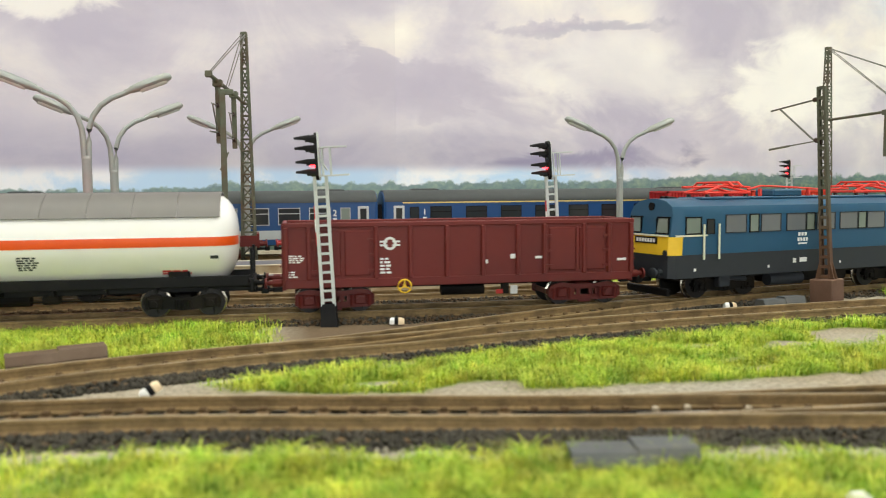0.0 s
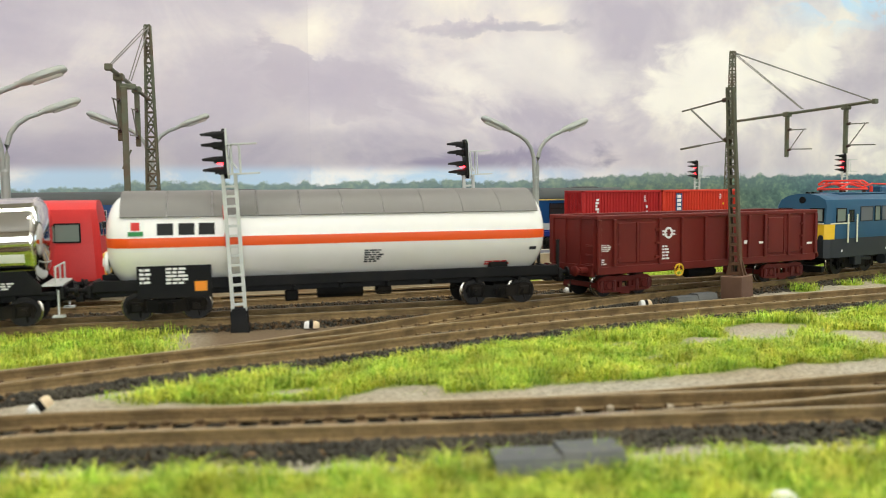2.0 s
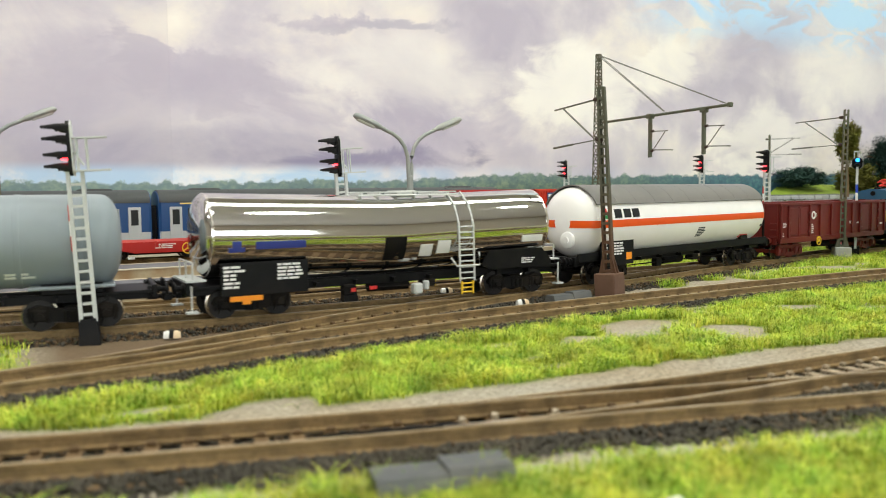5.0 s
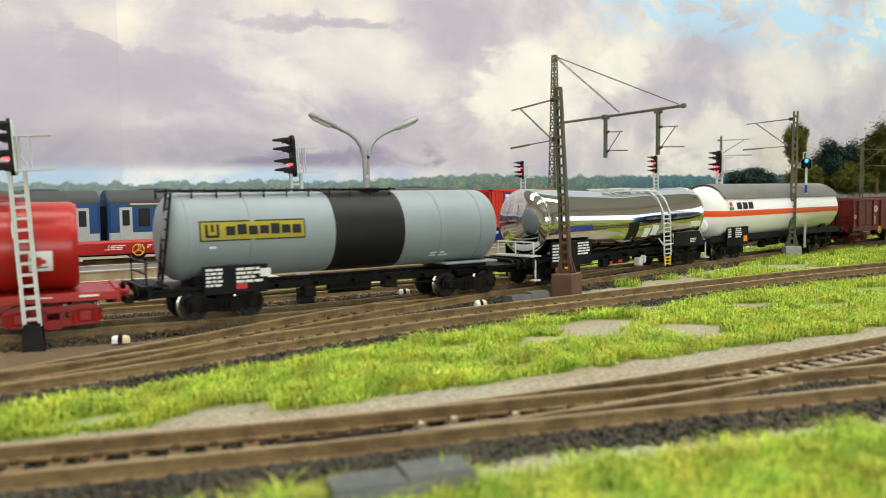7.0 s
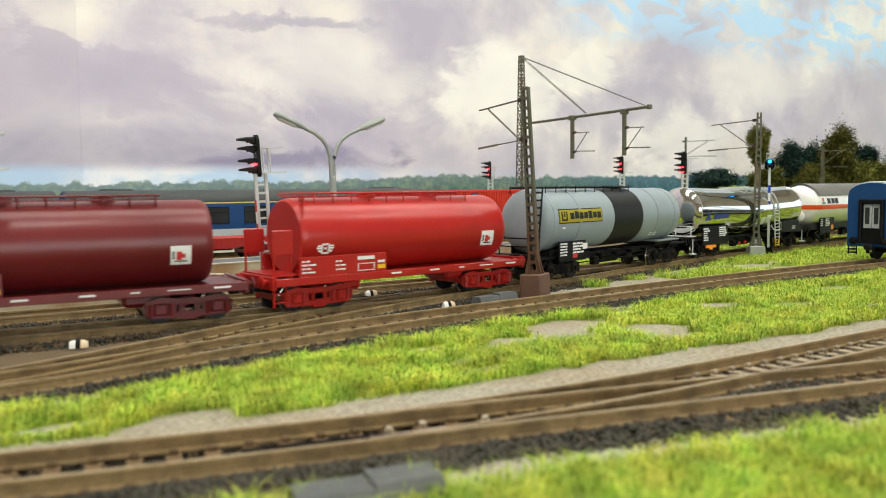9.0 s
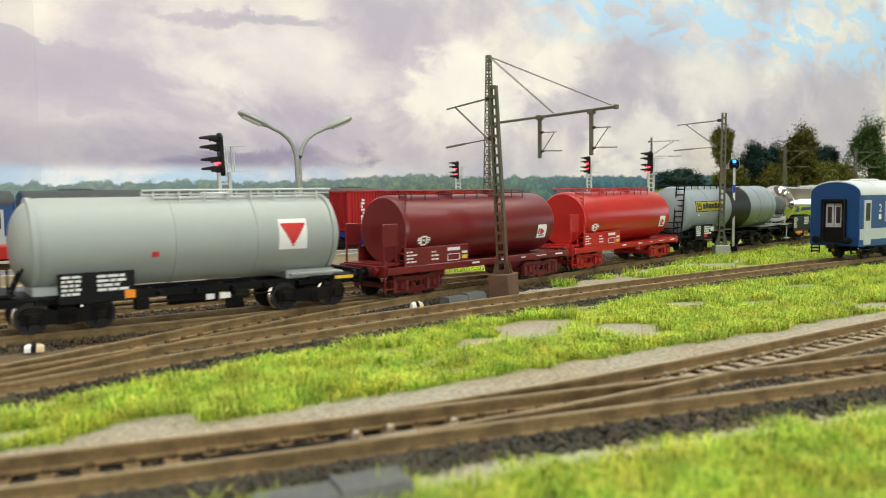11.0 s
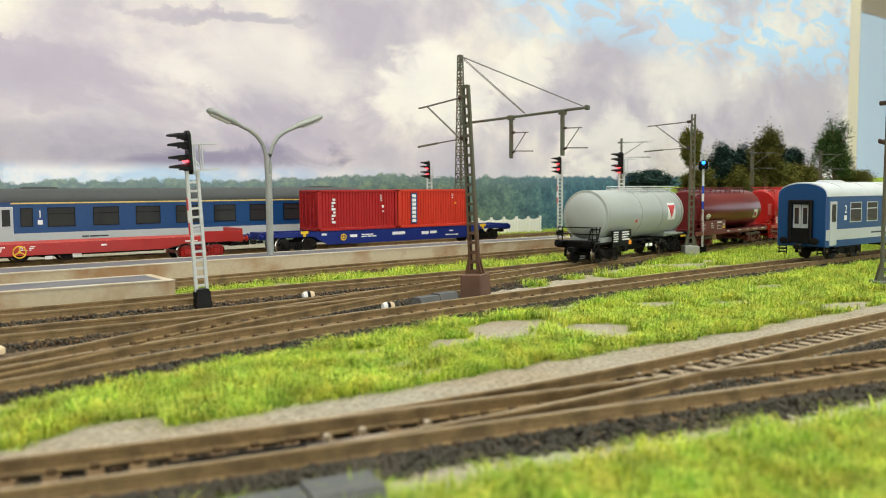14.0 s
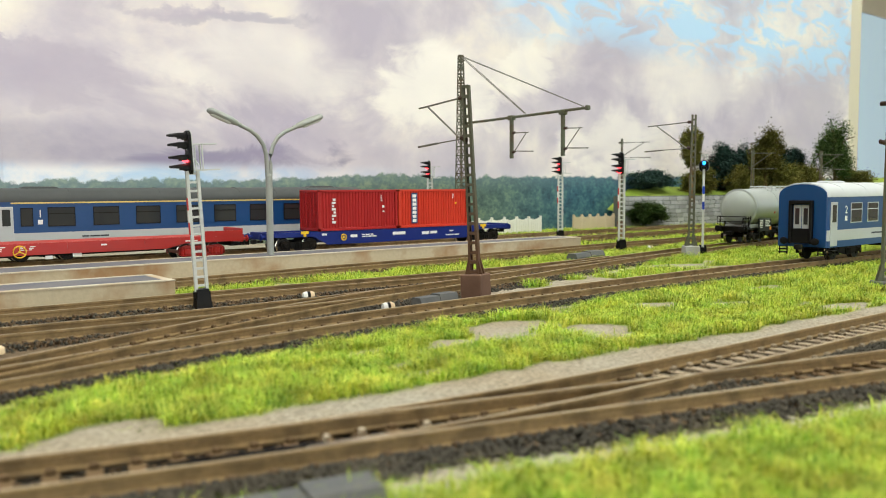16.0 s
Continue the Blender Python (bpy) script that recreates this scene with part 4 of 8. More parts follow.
def plate_bogie(parent, x, mat, base=19.5, r=5.0):
    """Bogie with deep pressed side frames that hide most of the wheels."""
    b = thing("bogie", "", "")
    b.parent = parent
    b.matrix_basis = at_mm(x, 0)
    h = base / 2
    bm = B()
    for s in (-1, 1):
        y = s * 11.4

        def plate(rows):
            loft(bm, [[(px, y - 0.7, z0), (px, y + 0.7, z0), (px, y + 0.7, z1), (px, y - 0.7, z1)] for px, z0, z1 in rows])
        # lower and upper chords, joined by posts that leave three openings
        plate([(-h - 5.5, 3.6, 5.2), (-h - 3.5, 2.2, 4.6), (-h + 3.5, 2.0, 4.4), (-4, 2.0, 4.2), (4, 2.0, 4.2), (h - 3.5, 2.0, 4.4), (h + 3.5, 2.2, 4.6), (h + 5.5, 3.6, 5.2)])
        plate([(-h - 5.5, 5.2, 7.0), (-h - 3.5, 6.6, 8.6), (-h, 7.2, 9.4), (-4, 6.6, 8.6), (4, 6.6, 8.6), (h, 7.2, 9.4), (h + 3.5, 6.6, 8.6), (h + 5.5, 5.2, 7.0)])
        for a, c in ((-h - 5.2, -h - 2.0), (-h + 1.6, -4.6), (-1.9 - 1.6, -1.9), (1.9, 3.5), (4.6, h - 1.6), (h + 2.0, h + 5.2)):
            plate([(a, 3.4, 7.4), (c, 3.4, 7.4)])
        for q in (-h, h):
            box(bm, q - 2.3, q + 2.3, y + s * 0.7 - 0.7, y + s * 0.7 + 0.7, 3.2, 7.4, 0.5)
            tube(bm, [(q, y + s * 0.9, 5.2), (q, y + s * 2.0, 5.2)], 1.5, 10)
            for k in (-3.4, 3.4):
                tube(bm, [(q + k, y + s * 0.8, 2.8), (q + k, y + s * 0.8, 7.2)], 0.9, 6)
        plate([(-2.6, 1.2, 2.4), (2.6, 1.2, 2.4)])
    box(bm, -3, 3, -11, 11, 6.4, 9.0, 0.3)
    for q in (-h - 5.4, h + 4.6):
        box(bm, q, q + 0.8, -11, 11, 4.2, 6.4)
    part("bogie_frame", bm, mat, b)
    for q in (-h, h):
        wheelset(b, q, r)
    return b


def emblem(parent, cx, cz, mat, y=None, tank=None, k=1.0):
    """A plain winged-wheel shape: a ring between two short wings, flat on a side or bent on a barrel."""
    rows = [(-4.6, -1.6, 0.2, 1.0), (-3.8, -1.7, -1.2, -0.4), (-4.2, -1.8, 1.3, 2.0), (1.6, 4.6, 0.2, 1.0), (1.7, 3.8, -1.2, -0.4), (1.8, 4.2, 1.3, 2.0),
            (-1.8, 1.8, 2.0, 2.8), (-1.8, 1.8, -2.2, -1.5), (-2.3, -1.5, -1.6, 2.2), (1.5, 2.3, -1.6, 2.2), (-0.7, 0.7, 0.0, 0.8)]
    bm = B()
    for x0, x1, z0, z1 in rows:
        q = (cx + x0 * k, cx + x1 * k, cz + z0 * k, cz + z1 * k)
        if tank:
            on_tank(bm, tank[0], tank[1], *q)
        else:
            box(bm, q[0], q[1], y - 0.12, y, q[2], q[3])
    return part("emblem", bm, mat, parent, "white winged railway emblem")


def buffers(parent, half, mat, z=12.2):
    """Buffers, beam and coupler at both ends; half is half the length over buffers."""
    for s in (-1, 1):
        for y in (-10.0, 10.0):
            bm = B()
            tube(bm, [(s * (half - 7), y, z), (s * (half - 3), y, z)], 1.55, 10)
            tube(bm, [(s * (half - 3), y, z), (s * (half - 0.9), y, z)], 0.95, 8)
            rings = [[(s * xx, y + rr * math.cos(k * math.tau / 12), z + rr * 0.86 * math.sin(k * math.tau / 12)) for k in range(12)] for xx, rr in ((half - 1.0, 2.6), (half - 0.35, 2.6), (half, 1.7))]
            loft(bm, rings)
            part("buffer", bm, mat, parent)
        bm = B()
        box(bm, s * (half - 5) - 2, s * (half - 5) + 2, -1.4, 1.4, 7.6, 9.6, 0.3)
        tube(bm, [(s * (half - 4), 0, 8.6), (s * (half + 0.2), 0, 8.4)], 0.9, 6)
        box(bm, s * half - 1.6, s * half + 1.6, -2.2, 2.2, 7.2, 10.2, 0.4)
        part("coupler", bm, BLACK, parent, "black close coupler")


def bars(name, parent, mat, y, rows, depth=0.12, label=""):
    """Small lettering too fine to read: plain bars (x0, x1, z0, z1) on a side face at y."""
    s = -1 if y < 0 else 1
    for x0, x1, z0, z1 in rows:
        bm = B()
        box(bm, x0, x1, min(y, y + s * depth), max(y, y + s * depth), z0, z1)
        ob = part(name, bm, mat, parent, label)
    return ob


def on_tank(bm, cz, r, x0, x1, z0, z1, t=0.14, sides=(-1,), n=4):
    """A patch bent round a tank's side between two heights."""
    for s in sides:
        a0, a1 = math.asin(max(-1, min(1, (z0 - cz) / r))), math.asin(max(-1, min(1, (z1 - cz) / r)))
        inner, outer = [], []
        for k in range(n + 1):
            a = a0 + (a1 - a0) * k / n
            inner.append((s * (r - 0.15) * math.cos(a), cz + (r - 0.15) * math.sin(a)))
            outer.append((s * (r + t) * math.cos(a), cz + (r + t) * math.sin(a)))
        prof = inner + outer[::-1]
        loft(bm, [[(x, y, z) for y, z in prof] for x in (x0, x1)])


def tank_bars(name, parent, mat, cz, r, rows, label=""):
    for s in (-1, 1):
        for x0, x1, z0, z1 in rows:
            bm = B()
            on_tank(bm, cz, r, x0, x1, z0, z1, sides=(s,))
            ob = part(name, bm, mat, parent, label)
    return ob


def text_rows(x0, x1, z1, lines, h=0.55, gap=0.45, seed=0, words=4):
    rng = random.Random(seed)
    out = []
    for i in range(lines):
        z = z1 - i * (h + gap)
        x = x0
        for _ in range(words):
            w = rng.uniform(0.12, 0.36) * (x1 - x0)
            if x + w > x1:
                break
            out.append((x, x + w, z - h, z))
            x += w + 0.5
    return out


def dished(x0, x1, r, dish, sag=0.0):
    """Stations of a tank body with dished ends."""
    st = []
    for k in range(9):
        a = max(0.03, k / 8 * math.pi / 2)
        st.append((x0 + dish * (1 - math.cos(a) ** 0.9 if k < 8 else 1), r * math.sin(a) ** 0.8))
    left = st
    right = [(x1 - (x - x0), q) for x, q in reversed(left)]
    mid = []
    n = 12
    for k in range(1, n):
        u = k / n
        mid.append((left[-1][0] + (right[0][0] - left[-1][0]) * u, r))
    out = []
    for x, q in left + mid + right:
        u = (x - x0) / (x1 - x0) * 2 - 1
        out.append((x, q, -sag * (1 - abs(u))))
    return out


def ladder(bm, foot, head, width, axis, rungs, r=0.35):
    f, h = Vector(foot), Vector(head)
    w = Vector(axis) * (width / 2)
    for s in (-1, 1):
        tube(bm, [f + w * s, h + w * s], r, 5)
    for k in range(rungs):
        p = f + (h - f) * ((k + 0.5) / rungs)
        tube(bm, [p - w, p + w], r * 0.8, 4)


def underframe(parent, half, mat, z0=9.0, z1=12.0, bulge=True):
    bm = B()
    for y in (-7.5, 6.3):
        box(bm, -half, half, y, y + 1.2, z0, z1, 0.2)
    for s in (-1, 1):
        box(bm, s * (half - 0.8) - 0.8, s * (half - 0.8) + 0.8, -13, 13, 9.6, 14.2, 0.25)
        box(bm, s * (half - 12) - 11, s * (half - 12) + 11, -12.5, 12.5, 11.2, 12.4, 0.2)
    for k in range(-4, 5):
        box(bm, k * half / 5 - 0.5, k * half / 5 + 0.5, -11, 11, 9.4, 11.0)
    part("underframe", bm, mat, parent)
    bm = B()
    tube(bm, [(-9, -4, 7.4), (9, -4, 7.4)], 2.4, 10)
    box(bm, 14, 20, -9, -4, 6.0, 9.2, 0.4)
    tube(bm, [(-half * 0.5, -9, 7.2), (half * 0.5, -9, 7.2)], 0.3, 5)
    box(bm, -22, -17, -10, -6.5, 5.0, 9.2, 0.4)
    part("brake_gear", bm, BOGIEBLACK, parent, "black brake cylinder and rods")


def hand_wheel(parent, x, z, y, r=2.6):
    bm = B()
    tube(bm, [(x + r * math.cos(k * math.tau / 16), y, z + r * math.sin(k * math.tau / 16)) for k in range(16)], 0.38, 6, closed=True)
    for k in range(3):
        a = math.pi / 2 + k * math.tau / 3
        tube(bm, [(x, y, z), (x + r * math.cos(a), y, z + r * math.sin(a))], 0.32, 5)
    tube(bm, [(x, y + 1.5, z), (x, y - 0.3, z)], 0.7, 8)
    return part("hand_wheel", bm, YELLOW, parent, "yellow brake hand wheel")


def gas_tank_wagon():
    w = thing("tank_wagon", "white gas tank wagon with orange stripe and grey sun shield", "wagon", "goods train")
    r, cz, hl = 17.2, 29.8, 85
    bm = B()
    lathe_x(bm, dished(-hl - 1, hl + 1, r, 9.5), 0, cz, 48)
    part("tank", bm, TANKWHITE, w, "glossy white tank barrel", smooth=50)
    bm = B()
    on_tank(bm, cz, r, -hl + 8, hl - 8, 27.4, 30.9, 0.1, (-1, 1))
    part("stripe", bm, STRIPE, w, "orange warning stripe")
    # the stripe runs on round both dished ends
    prof = dished(-hl - 1, hl + 1, r, 9.5)
    for s in (-1, 1):
        bm = B()
        ends = [q for q in prof if s * q[0] > hl - 9.5 and q[1] > 3.0]
        for side in (-1, 1):
            rows = []
            for q in sorted(ends, key=lambda v: s * v[0]):
                rr = q[1] + 0.1
                rows.append([(q[0] + s * 0.12, side * math.sqrt(max(0.0, rr * rr - (z - cz) ** 2)), z) for z in (27.4, 28.3, 29.2, 30.0, 30.9)])
            if len(rows) > 1:
                loft(bm, rows, cap=False, wrap=False)
        part("end_stripe", bm, STRIPE, w, "orange warning stripe")
    for k in range(10):
        bm = B()
        x0 = -hl + 5 + k * (2 * hl - 10) / 10
        lathe_x(bm, [(x0 + 0.08, r + 0.9), (x0 + (2 * hl - 10) / 10 - 0.08, r + 0.9)], 0, cz, 18, -1.07, 1.07)
        ob = part("sun_shield", bm, SHIELD, w, "grey sheet-metal sun shield over the barrel", smooth=40)
        md = ob.modifiers.new("sheet", "SOLIDIFY")
        md.thickness = 0.0005
    underframe(w, 92, BLACK, 9.0, 12.2)
    for y in (-13.2, 12.2):
        boxes("solebar", BLACK, w, [(-90, 90, y, y + 1.0, 11.6, 15.6)], "black side beam under the barrel", 0.2)
    boxes("end_stanchion", BLACK, w, [(90.4, 91.6, y, y + 1.2, 12, 26) for y in (-11, 9.8)], "black end post")
    for s in (-1, 1):
        boxes("saddle_plate", BLACK, w, [(s * 65 - 13, s * 65 + 13, -12, 12, 12.2, 14.6)], "", 0.4)
        boxes("saddle", BLACK, w, [(s * 64 - 4, s * 64 + 4, -12.5, 12.5, 12.2, 18)], "", 0.5)
    boxes("data_board", BLACK, w, [(-75, -49, -14.6, -13.8, 8.8, 20.6), (-75, -49, 13.8, 14.6, 8.8, 20.6)], "black lettering board")
    bars("lettering", w, WHITE, -14.6, text_rows(-74, -67, 19.6, 4, 0.9, 0.6, 3, 2) + text_rows(-65, -54, 19.8, 5, 0.8, 0.5, 4, 3), label="small white lettering bars")
    bars("orange_plate", w, ORANGE, -14.6, [(-55, -50.6, 11, 14.6)])
    # maker's mark and name stand as plain blocks
    tank_bars("emblem_white", w, WHITE, cz, r, [(-77.6, -71.6, 31.4, 36.8)])
    bm = B()
    on_tank(bm, cz, r, -77.2, -72, 31.6, 33.2, 0.25)
    part("emblem_green", bm, material("emblem_green", (0.02, 0.22, 0.06), 0.4, 0, 0.05), w)
    bm = B()
    on_tank(bm, cz, r, -76.2, -73.2, 33.6, 36.4, 0.25)
    part("emblem_red", bm, RED, w)
    rows = []
    for x in (-67.4, -60, -53):
        rows.append((x, x + 5.6, 31.8, 36.0))
    tank_bars("name_block", w, BANDBLACK, cz, r, rows, "bold black marking blocks")
    tank_bars("lettering", w, LOCOGREY, cz, r, text_rows(8, 16, 24.5, 6, 0.55, 0.35, 8, 3), "small dark lettering bars")
    tank_bars("lettering", w, RED, cz, r, text_rows(58, 72, 18.2, 2, 0.6, 0.4, 9, 3), "small red lettering bars")
    tank_bars("lettering", w, LOCOGREY, cz, r, [(76, 79, 22.6, 23.8)], "small dark lettering bars")
    bm = B()
    lathe_x(bm, [(-hl - 0.2, 4.2), (-hl - 1.4, 4.0), (-hl - 1.8, 3.0)], -3, 21.5, 20)
    lathe_x(bm, [(-hl - 0.2, 1.8), (-hl - 2.4, 1.6)], -3, 21.5, 14)
    part("manhole_cover", bm, TANKWHITE, w)
    for x in (-65, 65):
        bogie(w, x, BOGIEBLACK)
    buffers(w, 96, BLACK)
    return w, 96, 65


def chrome_tank_wagon():
    w = thing("tank_wagon", "mirror-polished steel tank wagon on a black frame", "wagon", "goods train")
    r, cz, hl = 15.6, 29.2, 78
    bm = B()
    lathe_x(bm, dished(-hl, hl, r, 5.5, 2.0), 0, cz + 1.2, 64)
    part("tank", bm, CHROME, w, "mirror-polished steel barrel, bent down to the middle", smooth=60)
    for x in (-hl + 4.6, hl - 4.6):
        bm = B()
        dz = 1.2 - 2.0 * (1 - abs(x) / hl)
        lathe_x(bm, [(x - 0.5, r - 0.1, dz), (x - 0.4, r + 0.1, dz), (x + 0.4, r + 0.1, dz), (x + 0.5, r - 0.1, dz)], 0, cz, 48)
        part("barrel_band", bm, BAND, w)
    underframe(w, 83, BLACK, 8.6, 12.4)
    boxes("side_board", BLACK, w, [(-71, -38, -14.4, -13.4, 8.4, 20.6), (-71, -38, 13.4, 14.4, 8.4, 20.6)], "black side board", 0.2)
    for y in (-14.4, 13.4):
        bm = B()
        rows = [[(x, y, z0), (x, y + 1, z0), (x, y + 1, z1), (x, y, z1)] for x, z0, z1 in ((40, 13.6, 15), (44, 12, 20.2), (71, 12, 20.2), (76, 12, 14.6))]
        loft(bm, rows)
        part("end_board", bm, BLACK, w)
    bars("lettering", w, WHITE, -14.4, text_rows(-70, -58, 19.4, 6, 0.85, 0.6, 13, 2) + text_rows(-50, -39, 19.6, 5, 0.8, 0.5, 14, 3) + text_rows(60, 68, 16.2, 3, 0.5, 0.4, 15, 3), label="small white lettering bars")
    bars("orange_plate", w, ORANGE, -14.5, [(-68, -56, 6.6, 8.4), (-63.5, -60.5, 5.4, 6.6)], 1.0)
    # the owner's mark as plain blue blocks
    blue = material("mark_blue", (0.05, 0.07, 0.32), 0.35, 0.3, 0.05)
    rows = [(-68, -62, 24.4, 26.0), (-66.6, -63.4, 26.0, 28.4)]
    rows += [(-58, -39, 25.2, 28.0)]
    tank_bars("mark_block", w, blue, cz, r - 0.1, rows, "blue owner's mark blocks")
    tank_bars("notice_board", w, BLACK, cz - 0.6, r, [(-6, 3.5, 18.2, 27.6)], "black notice plate")
    tank_bars("notice_plate", w, WHITE, cz - 0.6, r, [(10, 15.6, 19.2, 24), (18, 24, 20, 25.4)], "white notice plates")
    tank_bars("notice_plate", w, WHITE, cz + 0.4, r, [(60, 71, 23.2, 26)], "white notice plate")
    bm = B()
    for y in (-6.2, 4.8):
        box(bm, -14, 32, y, y + 1.4, cz + r + 0.4, cz + r + 0.9)
    for x in range(-12, 33, 8):
        box(bm, x, x + 0.7, -6, 6, cz + r - 0.8, cz + r + 0.5)
    for y in (-7.6, 7.6):
        tube(bm, [(-14, y, cz + r - 0.6), (32, y, cz + r - 0.6)], 0.35, 5)
    box(bm, 4, 14, -4, 4, cz + r - 1, cz + r + 1.2, 0.4)
    part("walkway", bm, SIGNALGREY, w, "pale grey roof walkway and hatch")
    bm = B()
    for s in (-1, 1):
        ladder(bm, (31, s * 16.6, 8), (31, s * 15.9, 32), 7, (1, 0, 0), 10, 0.42)
        tube(bm, [(27.5, s * 15.9, 32), (27.5, s * 12, 40), (27.5, s * 5, cz + r + 0.5)], 0.42, 5)
        tube(bm, [(34.5, s * 15.9, 32), (34.5, s * 12, 40), (34.5, s * 5, cz + r + 0.5)], 0.42, 5)
        tube(bm, [(24, s * 15, 18), (26, s * 16.6, 14.5), (37, s * 16.6, 14.5), (37, s * 16.4, 20)], 0.42, 5)
    part("ladder", bm, SIGNALGREY, w, "pale grey side ladder")
    bm = B()
    for s in (-1, 1):
        ladder(bm, (31, s * 16.6, 2.6), (31, s * 16.6, 8), 5.4, (1, 0, 0), 3, 0.45)
    part("step", bm, YELLOW, w, "yellow ladder foot")
    bm = B()
    for s in (-1, 1):
        bm = B()
        for y in (-11, 0, 11):
            tube(bm, [(s * 80, y, 14), (s * 80, y, 21)], 0.35, 5)
        tube(bm, [(s * 80, -11, 21), (s * 80, 11, 21)], 0.35, 5)
        part("end_railing", bm, SIGNALGREY, w, "pale grey end railing")
        boxes("end_grating", SIGNALGREY, w, [(s * 79 - 3.5, s * 79 + 3.5, -12, 12, 14.2, 14.8)])
        for y in (-13, 13):
            bm = B()
            box(bm, s * 81 - 2, s * 81 + 2, y - 1.6, y + 1.6, 3.2, 3.9)
            tube(bm, [(s * 81, y, 3.5), (s * 81, y, 13)], 0.35, 5)
            part("end_step", bm, SIGNALGREY, w)
    boxes("valve", SIGNALGREY, w, [(8, 12, -13, -9, 3.6, 8), (13, 15, -13, -10, 5, 9)], "grey outlet valves", 0.6)
    boxes("release_tag", RED, w, [(-20, -18, -13, -12.6, 6.6, 8.2), (-12, -9, -13, -12.6, 7, 8.4)], "red and white brake tags")
    for x in (-59, 59):
        bogie(w, x, BOGIEBLACK)
    buffers(w, 87, BLACK)
    return w, 87, 60


def grey_tank_wagon(kind):
    sim = kind == "blue"
    label = "blue-grey tank wagon with black middle band and yellow sign" if sim else "pale grey tank wagon with a red triangle plate"
    w = thing("tank_wagon", label, "wagon", "goods train")
    half = 85 if sim else 70
    r, cz, hl, bp = (15.9, 30.0, 68.5, 54) if sim else (15.6, 28.7, 59, 44)
    paint = BLUEGREY if sim else PALEGREY
    o, more = (-6, 8) if sim else (0, 0)
    bm = B()
    lathe_x(bm, dished(-hl + o, hl + o + more, r, 7.0 if sim else 10.0), 0, cz, 56)
    part("tank", bm, paint, w, "painted steel tank barrel", smooth=50)
    for x in ((-hl + 8 + o, -38 + o, 44 + o, hl - 4 + o) if sim else (-hl + 6, -8, 22, hl - 6)):
        bm = B()
        lathe_x(bm, [(x - 0.9, r - 0.1), (x - 0.8, r + 0.2), (x + 0.8, r + 0.2), (x + 0.9, r - 0.1)], 0, cz, 48)
        part("barrel_band", bm, paint, w)
    underframe(w, half - 4, BLACK, 8.8, 12.0)
    for s in (-1, 1):
        bm = B()
        box(bm, s * bp - 10, s * bp + 10, -11, 11, 12, 15.4, 0.5)
        part("saddle", bm, BLACK if sim else paint, w)
    bx = -hl + 16 + o
    boxes("data_board", BLACK, w, [(bx - 4, bx + 20, -15.2, -14.2, 9.4, 19.6), (bx - 4, bx + 20, 14.2, 15.2, 9.4, 19.6)], "black lettering board", 0.2)
    bars("lettering", w, WHITE, -15.2, text_rows(bx - 3, bx + 5, 18.8, 5, 0.8, 0.6, 23, 3) + text_rows(bx + 8, bx + 18, 18.6, 4, 0.9, 0.6, 24, 3), label="small white lettering bars")
    if sim:
        bm = B()
        lathe_x(bm, [(-5 + o, r - 0.1), (-4.9 + o, r + 0.16), (25.9 + o, r + 0.16), (26 + o, r - 0.1)], 0, cz, 56)
        part("middle_band", bm, BANDBLACK, w, "matt black middle band", smooth=50)
        sign = material("sign_yellow", (0.36, 0.30, 0.02), 0.45, 0, 0.06)
        tank_bars("sign", w, BANDBLACK, cz, r, [(-57.4 + o, -17.6 + o, 28.6, 35.8)], "black-edged yellow sign")
        tank_bars("sign_face", w, sign, cz, r + 0.15, [(-56.9 + o, -18.1 + o, 29.1, 35.3)])
        rows = [(-55.5 + o, -54.5 + o, 29.9, 34.6), (-54.5 + o, -50.5 + o, 29.9, 30.8), (-51.4 + o, -50.5 + o, 30.8, 34.6), (-53.4 + o, -52.4 + o, 32, 34.6)] + [(-48 + 4.2 * k + o, -44.6 + 4.2 * k + o, 30.6 + (0.2 if k % 2 else 0), 33.8 + (0.6 if k in (1, 4) else 0)) for k in range(7)]
        tank_bars("sign_block", w, BANDBLACK, cz, r + 0.3, rows, "plain black sign block")
        # drip tray under the far half and small plates on the barrel
        boxes("drip_tray", paint, w, [(hl - 28, hl - 1, -14.4, 14.4, 14.2, 15.2)], "blue-grey drip tray", 0.3)
        for q in ((-60, -57.6, 26, 26.8), (34, 41, 19.4, 20.0), (34, 43, 18.2, 18.8)):
            bm = B()
            on_tank(bm, cz, r, *q)
            part("lettering", bm, WHITE, w)
        bars("orange_plate", w, RED, -15.2, [(bx + 8, bx + 12, 11, 13)])
        boxes("tag", WHITE, w, [(bx + 17, bx + 21, -15.5, -15.2, 15, 18)], "white plate")
    else:
        bm = B()
        on_tank(bm, cz, r, 29.5, 41, 23.8, 35.2, 0.12)
        part("placard", bm, WHITE, w, "white placard")
        bm = B()
        n = 8
        for k in range(n):
            u0, u1 = k / n, (k + 1) / n
            wd = 5.2 * (u0 + u1) / 2
            on_tank(bm, cz, r + 0.12, 35.2 - wd, 35.2 + wd, 25.0 + 8.6 * u0, 25.0 + 8.6 * u1, 0.12)
        part("triangle", bm, RED, w, "red triangle pointing down")
        bars("orange_plate", w, ORANGE, -15.2, [(bx + 16.6, bx + 20, 10.2, 13)])
        bm = B()
        on_tank(bm, cz, r, -17, -14.6, 23.6, 25.4, 0.14)
        part("small_mark", bm, RED, w)
        boxes("drip_tray", PALEGREY, w, [(hl - 24, hl - 2, -14, 14, 13.4, 14.2)], "grey drip tray", 0.2)
